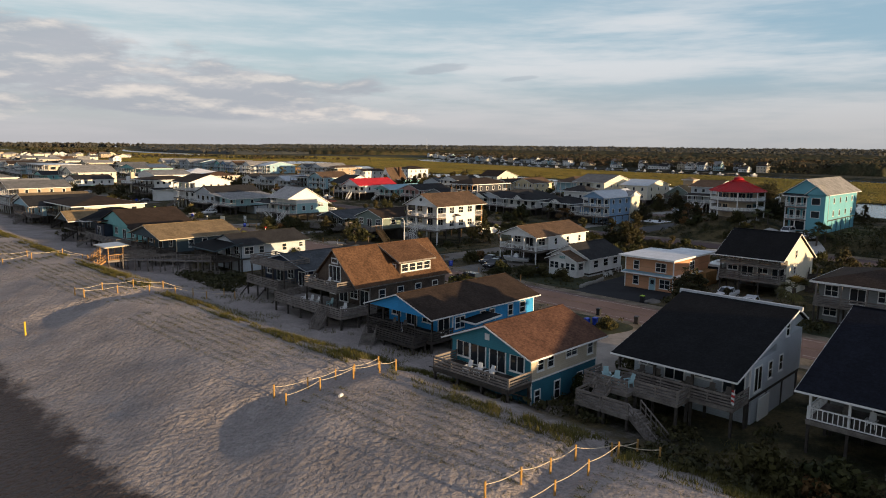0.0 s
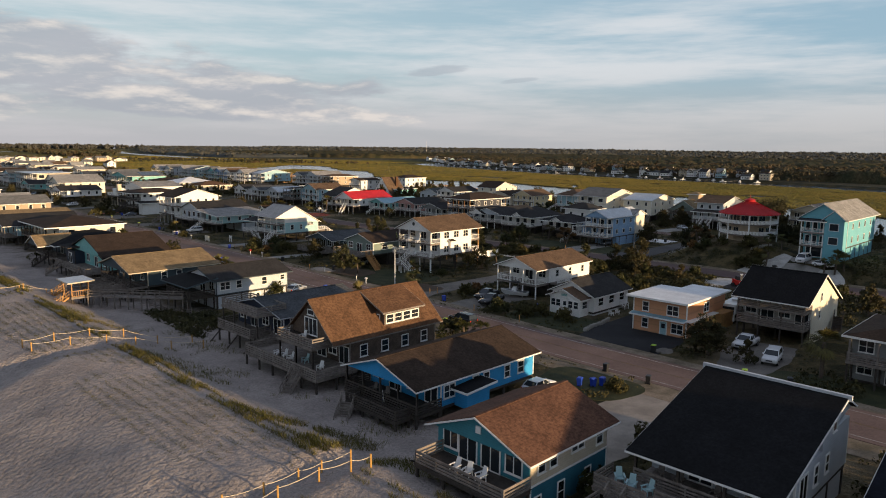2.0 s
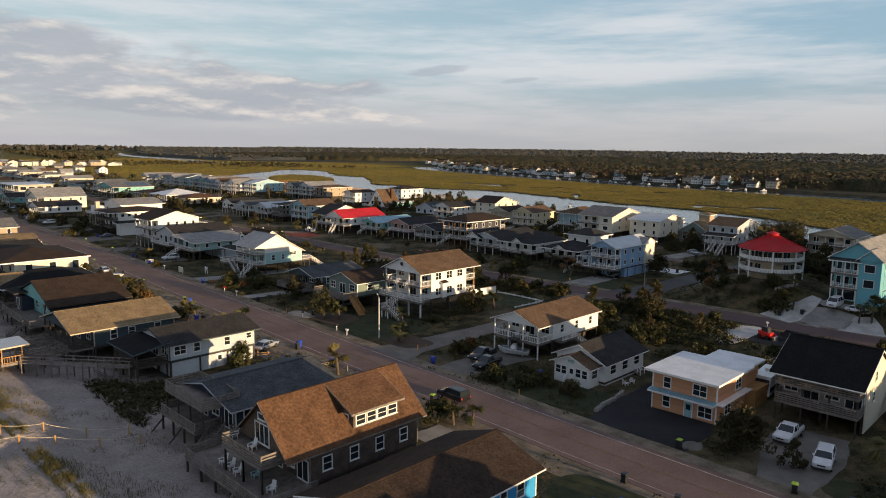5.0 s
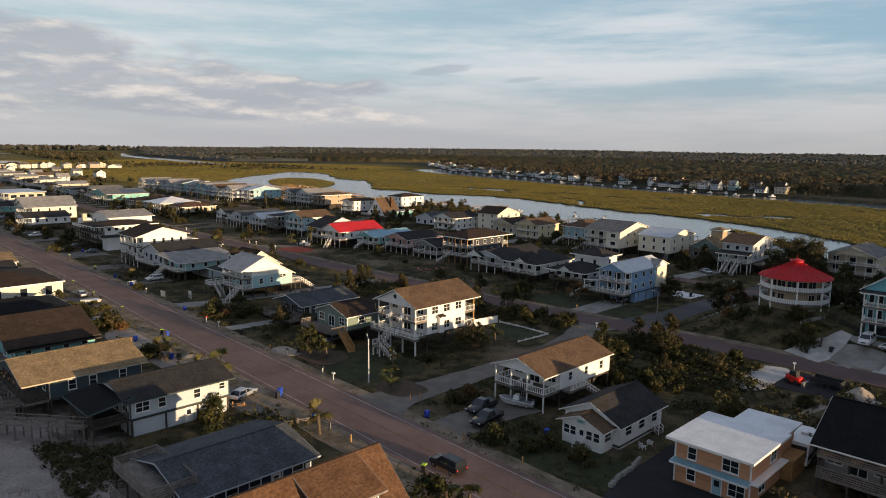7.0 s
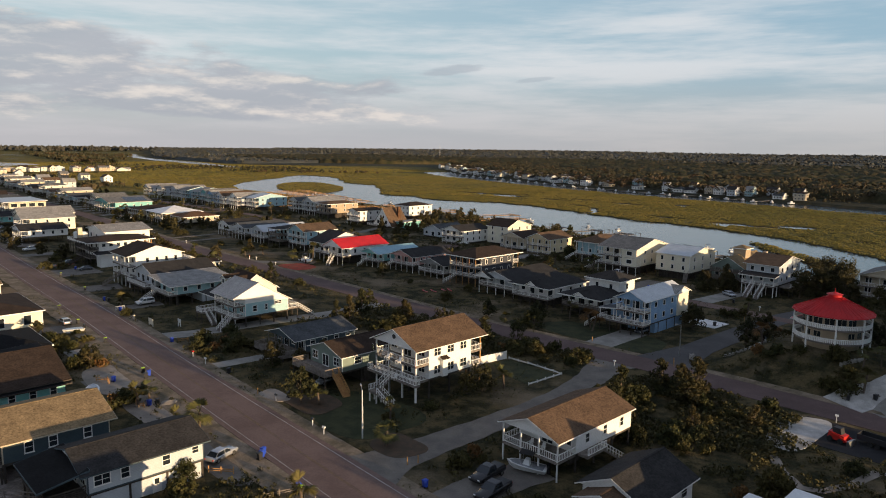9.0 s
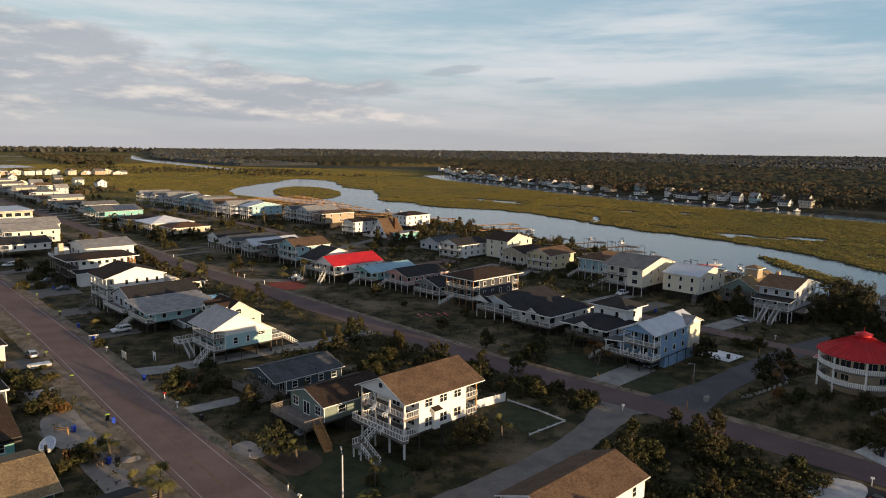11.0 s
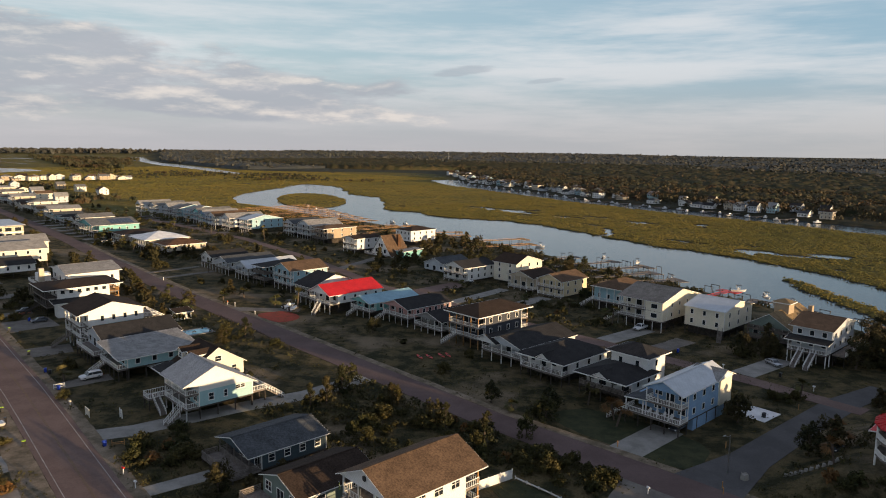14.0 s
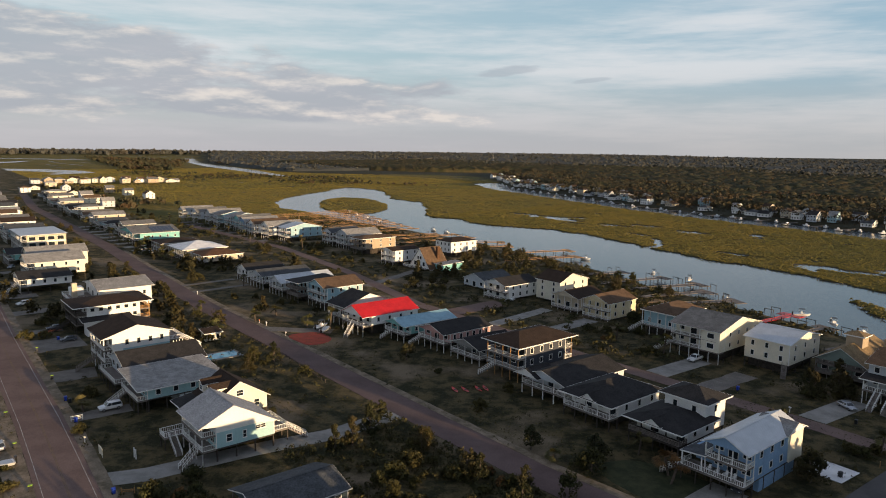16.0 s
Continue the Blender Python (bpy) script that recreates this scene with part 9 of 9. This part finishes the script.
CH_W, CH_A, CH_D = make_chair(white_plastic, "white slatted beach chair on a deck"), make_chair(teal_plastic, "aqua slatted beach chair on a deck"), make_chair(wood, "grey wooden beach chair on a deck")
for c, u, v, z, t in ((CH_W, 41.4, 44.8, 2.75, 0), (CH_W, 40.2, 44.9, 2.75, 10), (CH_W, 39.0, 45.1, 2.75, -8), (CH_A, 30.6, 52.4, 2.6, 15), (CH_A, 29.4, 52.6, 2.6, -20), (CH_A, 31.8, 52.8, 2.6, 40), (CH_D, 30, 55.5, 2.6, 0), (CH_D, 28.4, 55.5, 2.6, 10), (CH_D, 25.6, 55.4, 2.6, -6), (CH_D, 23.4, 55.4, 2.6, 4), (CH_D, 22, 55.3, 2.6, 0),
                      (CH_W, 75, 53.4, 4.7, 10), (CH_W, 78.6, 53.4, 4.7, -10), (CH_W, 79.5, 52.6, 1.9, 0), (CH_W, 78, 52.6, 1.9, 8), (CH_W, 76.5, 52.5, 1.9, -8), (CH_W, 71, 53, 1.9, 20), (CH_A, 74.6, 53.4, 1.9, 0), (CH_D, 62, 53.5, 1.5, 0), (CH_D, 60, 53.6, 1.5, 20), (CH_W, 8, 57.2, 2.7, 0), (CH_W, 10, 57.2, 2.7, 0), (CH_W, 12, 57.3, 2.7, 0), (CH_D, 13.8, 57.4, 2.7, 0), (CH_W, 7, 52.5, 2.2, 0),
                      (CH_W, 118, 179.8, 2.9, 0), (CH_W, 116.5, 179.8, 2.9, 5), (CH_W, 115, 179.9, 2.9, -5), (CH_W, 113.5, 179.9, 2.9, 0), (CH_W, 118, 112, 6.6, 0), (CH_W, 121, 112, 6.6, 10), (CH_D, 123.5, 112.2, 6.6, 0), (CH_W, 119, 112, 3.6, 0), (CH_W, 152, 186, 2.6, 0), (CH_W, 150, 186, 2.6, 0), (CH_W, 71, 116.5, 0, 30), (CH_W, 66.2, 110, 0, 200), (CH_W, 66.4, 108.4, 0, 160), (CH_W, 86, 110, 2.7, 0), (CH_W, 88, 110, 2.7, 0)):
    move(c, u, v, t, z + 0.005)


def flag(u, v, z, label, bars):
    ob = root("flag", label, "flag", u, v, 0, z)
    part("flag_pole", Mesh().tube((0, 0, -0.6), (-0.5, -0.3, 0.9), 0.025, 0.02, 6), trim, ob)
    cl = Mesh()
    for i in range(6):
        y0, y1 = 0.02 * math.sin(i * 1.4), 0.02 * math.sin((i + 1) * 1.4)
        cl.prism([(-0.45 + y0, -0.28, 0.75 - i * 0.2), (-0.45 + y1, -0.28, 0.57 - i * 0.2), (-0.1 + y1, 0.1, 0.5 - i * 0.2), (-0.1 + y0, 0.1, 0.68 - i * 0.2)], [(-0.43 + y0, -0.29, 0.75 - i * 0.2), (-0.43 + y1, -0.29, 0.57 - i * 0.2), (-0.08 + y1, 0.09, 0.5 - i * 0.2), (-0.08 + y0, 0.09, 0.68 - i * 0.2)], i % len(bars))
    part("cloth", cl, list(bars), ob)


flag(115.2, 113.5, 6.7, "red and white striped flag hanging from a porch", (red_cloth, trim))
flag(126.4, 113.5, 7.4, "dark and yellow banner hanging from a porch post", (car_black, lime_plastic))
flag(20.8, 53.6, 3.6, "red and white striped flag hanging from a deck post", (red_cloth, trim))
flag(58.6, 52.2, 2.3, "dark striped flag hanging from a deck", (blue_cloth, trim))

# loose things in the yards
def kayak(u, v, turn, m, label, L=4.2):
    ob = root("kayak", label, "kayak", u, v, turn)
    lo, hi = [], []
    for i in range(9):
        x = -1 + i / 4
        w = 0.42 * (1 - x * x) ** 0.6 + 0.01
        lo.append((x * L / 2, -w, 0.18 + 0.12 * x * x))
        hi.append((x * L / 2, w, 0.18 + 0.12 * x * x))
    me = Mesh()
    n = 9
    keel = [(a[0], 0, 0.02 + 0.2 * (a[0] / L * 2) ** 4) for a in lo]
    vs = lo + hi + keel
    me.face_set(vs, [(i, i + 1, n + i + 1, n + i) for i in range(8)] + [(2 * n + i, 2 * n + i + 1, i + 1, i) for i in range(8)] + [(n + i, n + i + 1, 2 * n + i + 1, 2 * n + i) for i in range(8)])
    part("hull", me, m, ob)
    part("seat_well", Mesh().box(-0.5, -0.24, 0.18, 0.4, 0.24, 0.26), black_plastic, ob)


for u, v, t in ((181.5, 176, 70), (180, 178, 75), (178.6, 181, 72), (177.8, 182.6, 65)):
    kayak(u, v, t, red_paint, "red kayak lying on the grass")
kayak(298, 109.5, 10, orange_paint, "orange canoe lying in a yard", 5.2)
kayak(297, 111, 14, orange_paint, "orange canoe lying in a yard", 5.0)

ob = root("pool", "small blue garden pool with pale rim", "pool", 242, 142)
part("rim", Mesh().box(-5.6, -3.4, -0.1, 5.6, 3.4, 0.16), concrete, ob)
part("pool_water", Mesh().box(-4.9, -2.4, 0.1, 4.9, 2.4, 0.172), plain("pool_blue", (0.10, 0.38, 0.52), 0.08, 0.5), ob)
h = House("shed", "small cream garden shed with dark roof", 258, 262, 144, 149, "shed")
h.box("wall", 258.2, 261.8, 144.2, 148.8, -0.1, 2.3, cream)
h.slope(258, 262, 144, 149, 2.3, 2.3, r_dkbrown, z_far=3.0)
h.row("near", 144.4, 148.6, 3, 258.2, 1.2, 0.8, 1.2)

ob = root("skid_loader", "red compact loader on a building plot", "loader", 62, 150, 80)
part("chassis", Mesh().prism([(-1.2, -0.8, 0.35), (1.2, -0.8, 0.35), (1.2, 0.8, 0.35), (-1.2, 0.8, 0.35)], [(-1.2, -0.75, 1.2), (1.0, -0.75, 1.5), (1.0, 0.75, 1.5), (-1.2, 0.75, 1.2)]), red_paint, ob)
part("cab", Mesh().prism([(-0.7, -0.55, 1.25), (0.6, -0.55, 1.4), (0.6, 0.55, 1.4), (-0.7, 0.55, 1.25)], [(-0.5, -0.5, 2.15), (0.55, -0.5, 2.15), (0.55, 0.5, 2.15), (-0.5, 0.5, 2.15)]), black_plastic, ob)
for s in (-1, 1):
    part("arm", Mesh().beam((1.0, s * 0.85, 1.5), (-1.7, s * 0.85, 0.6), 0.16, 0.22), red_paint, ob)
    for x in (-0.75, 0.75):
        part("wheel", Mesh().tube((x, s * 0.8, 0.4), (x, s * 1.05, 0.4), 0.4, 0.4, 12), rubber, ob)
part("bucket", Mesh().prism([(-2.3, -0.95, 0.05), (-1.7, -0.95, 0.05), (-1.7, 0.95, 0.05), (-2.3, 0.95, 0.05)], [(-2.0, -0.95, 0.75), (-1.7, -0.95, 0.75), (-1.7, 0.95, 0.75), (-2.0, 0.95, 0.75)]), steel, ob)
ob = root("dump_trailer", "black open dump trailer beside the loader", "trailer", 57.5, 152, 85)
part("floor", Mesh().box(-2.3, -1.0, 0.7, 2.3, 1.0, 0.8), black_plastic, ob)
for s in (-1, 1):
    part("side_panel", Mesh().box(-2.3, s * 1.0 - 0.04, 0.8, 2.3, s * 1.0 + 0.04, 1.5), black_plastic, ob)
    part("end_panel", Mesh().box(s * 2.26, -0.95, 0.8, s * 2.3, 0.95, 1.5), black_plastic, ob)
    for x in (-0.5, 0.5):
        part("wheel", Mesh().tube((x, s * 1.0, 0.36), (x, s * 1.2, 0.36), 0.36, 0.36, 12), rubber, ob)


def heap(u, v, r, hgt, m, label):
    rg = np.random.default_rng(int(u))
    me = Mesh()
    n, k = 20, 7
    vs = [(0, 0, hgt)]
    for j in range(1, k + 1):
        for i in range(n):
            a, f = 6.28319 * i / n, j / k
            vs.append((r * f * math.cos(a) * (1 + 0.12 * rg.normal()), r * f * math.sin(a) * 0.8, hgt * (1 - f) ** 0.9 * (1 + 0.08 * rg.normal()) - (0.1 if j == k else 0)))
    fs = [(0, 1 + i, 1 + (i + 1) % n) for i in range(n)]
    for j in range(k - 1):
        fs += [(1 + j * n + i, 1 + (j + 1) * n + i, 1 + (j + 1) * n + (i + 1) % n, 1 + j * n + (i + 1) % n) for i in range(n)]
    ob = root("sand_heap", label, "heap", u, v)
    part("mound", me.face_set(vs, fs), m, ob, smooth=True)


heap(52.5, 151, 2.8, 1.6, sand_m, "heap of pale sand on a building plot")
heap(50.2, 95.6, 1.6, 0.5, gravel, "low heap of grey rubble by a drive")
heap(143.4, 83.6, 1.7, 0.35, sand_m, "low heap of pale rubble by the road")

ob = root("camper_trailer", "white camper trailer with dark stripes behind a house", "camper", 51, 120.5, 5)
part("body", Mesh().prism([(-3.4, -1.2, 0.6), (3.2, -1.2, 0.6), (3.2, 1.2, 0.6), (-3.4, 1.2, 0.6)], [(-2.9, -1.2, 3.2), (3.2, -1.2, 3.2), (3.2, 1.2, 3.2), (-2.9, 1.2, 3.2)]), gel_white, ob)
part("stripe", Mesh().box(-3.2, -1.215, 1.1, 3.2, -1.2, 1.7), car_grey, ob)
part("windscreen", Mesh().prism([(-3.33, -1.0, 1.6), (-3.2, -1.0, 1.6), (-3.2, 1.0, 1.6), (-3.33, 1.0, 1.6)], [(-3.06, -1.0, 2.8), (-2.95, -1.0, 2.8), (-2.95, 1.0, 2.8), (-3.06, 1.0, 2.8)]), glass, ob)
for s in (-1, 1):
    for x in (-0.4, 0.5):
        part("wheel", Mesh().tube((x, s * 1.0, 0.36), (x, s * 1.2, 0.36), 0.36, 0.36, 12), rubber, ob)
part("roof_unit", Mesh().box(0, -0.4, 3.2, 0.9, 0.4, 3.5), white_plastic, ob)


def fence(pts, hgt, m, label, solid=False, rail_only=False):
    c = pts[0]
    ob = root("fence", label, "fence", *c)
    inv = ob.matrix_basis.inverted()
    for a, b in zip(pts, pts[1:]):
        pa, pb = inv @ uvp(*a), inv @ uvp(*b)
        n = max(1, round((pb - pa).length / 2.2))
        for i in range(n + 1):
            p = pa.lerp(pb, i / n)
            part("post", cached(("fp", hgt, m.name), lambda: Mesh().box(-0.06, -0.06, -0.3, 0.06, 0.06, hgt + 0.08).data("post", [m])), None, ob, at=Matrix.Translation(p))
        me = Mesh()
        if solid:
            me.beam(pa + Vector((0, 0, hgt / 2)), pb + Vector((0, 0, hgt / 2)), 0.05, hgt - 0.1)
        else:
            for z in (0.45, 0.8, 1.1)[: 2 if hgt < 1.1 else 3]:
                me.beam(pa + Vector((0, 0, z * hgt / 1.15)), pb + Vector((0, 0, z * hgt / 1.15)), 0.05, 0.12)
        part("panel" if solid else "fence_rail", me, m, ob)


fence([(122.6, 136.4), (121.6, 143.8)], 1.7, trim, "solid white garden fence panel", True)
fence([(108.4, 134.8), (107.9, 144), (114, 144.4), (121.2, 144.2)], 0.5, trim, "low white border fence beside a lawn")
fence([(129, 77), (129, 82)], 1.0, wood, "low weathered picket screen by bins")
fence([(115.2, 77.2), (112.6, 79.4)], 0.9, wood_new, "low wooden planter screens by a drive")
fence([(104, 79), (103, 82.5), (99, 83)], 0.9, wood, "short weathered rail fence by the road")
fence([(124, 55), (118, 55.5), (114.5, 58)], 1.0, wood, "weathered boardwalk rail among dunes")
fence([(205, 154), (230, 156), (255, 156)], 0.9, wood_dk, "dark rail fence behind the yards")
fence([(216, 99.8), (216, 102)], 1.1, trim, "white bin screen by the road")
fence([(177.4, 99.6), (176.4, 101.4)], 1.0, wood_new, "wooden bin screen by the road")
for pts_ in ([(162.4, 78.2), (160.6, 79.6), (159.4, 79.4)], [(145.4, 79), (143.6, 79.6)], [(227.4, 82), (225, 83.8)]):
    fence(pts_, 1.0, wood_new, "low wooden screen round roadside bins")


def stone_row(name, pts, size, label, category):
    """Rough stones set along points (u, v), each a squashed and jittered block."""
    ob = root(name, label, category, *pts[0], z=ground_z(*pts[0]))
    inv = ob.matrix_basis.inverted()
    rg = np.random.default_rng(int(pts[0][0] * 10))
    for a, b in zip(pts, pts[1:] or pts):
        n = max(1, round(math.hypot(b[0] - a[0], b[1] - a[1]) / (size * 0.95)))
        for i in range(n):
            u, v = a[0] + (b[0] - a[0]) * i / n, a[1] + (b[1] - a[1]) * i / n
            lo, hi = [], []
            for k in range(7):
                t = 6.28319 * k / 7
                r = size * 0.5 * (0.85 + 0.3 * rg.random())
                lo.append((r * math.cos(t), r * math.sin(t), -0.2))
                hi.append((0.72 * r * math.cos(t), 0.72 * r * math.sin(t), size * (0.5 + 0.25 * rg.random())))
            part("stone", Mesh().prism(lo, hi), concrete, ob, at=Matrix.Translation(inv @ uvp(u, v, ground_z(u, v))))


stone_row("stone_edging", [(64.9, 105), (64.3, 102), (64.3, 99.4), (63.6, 96)], 0.75, "pale broken stone edging beside a paved yard", "edging")
stone_row("boulder", [(96.0, 172.4)], 1.6, "pale grey boulder at the street corner", "boulder")
stone_row("stone_edging", [(91.5, 178), (88.5, 180.2), (86, 181), (84.6, 183.4)], 0.8, "rough pale stone edging on the slope", "edging")
stone_row("stone_edging", [(69.5, 175.6), (67.4, 178.2), (66.8, 181)], 0.7, "rough pale stone edging below the round house", "edging")
ob = root("radio_mast", "thin lattice radio mast far beyond the woods", "mast", 1990, 1900, z=8)
part("mast", Mesh().tube((0, 0, 0), (0, 0, 46), 0.7, 0.3, 6), concrete_wall, ob)

for o_ in [BIN_B, BIN_L, BIN_K, BOAT_A, BOAT_B, CH_W, CH_A, CH_D, *V.values()]:
    for o in (*o_.children_recursive, o_):
        bpy.data.objects.remove(o)
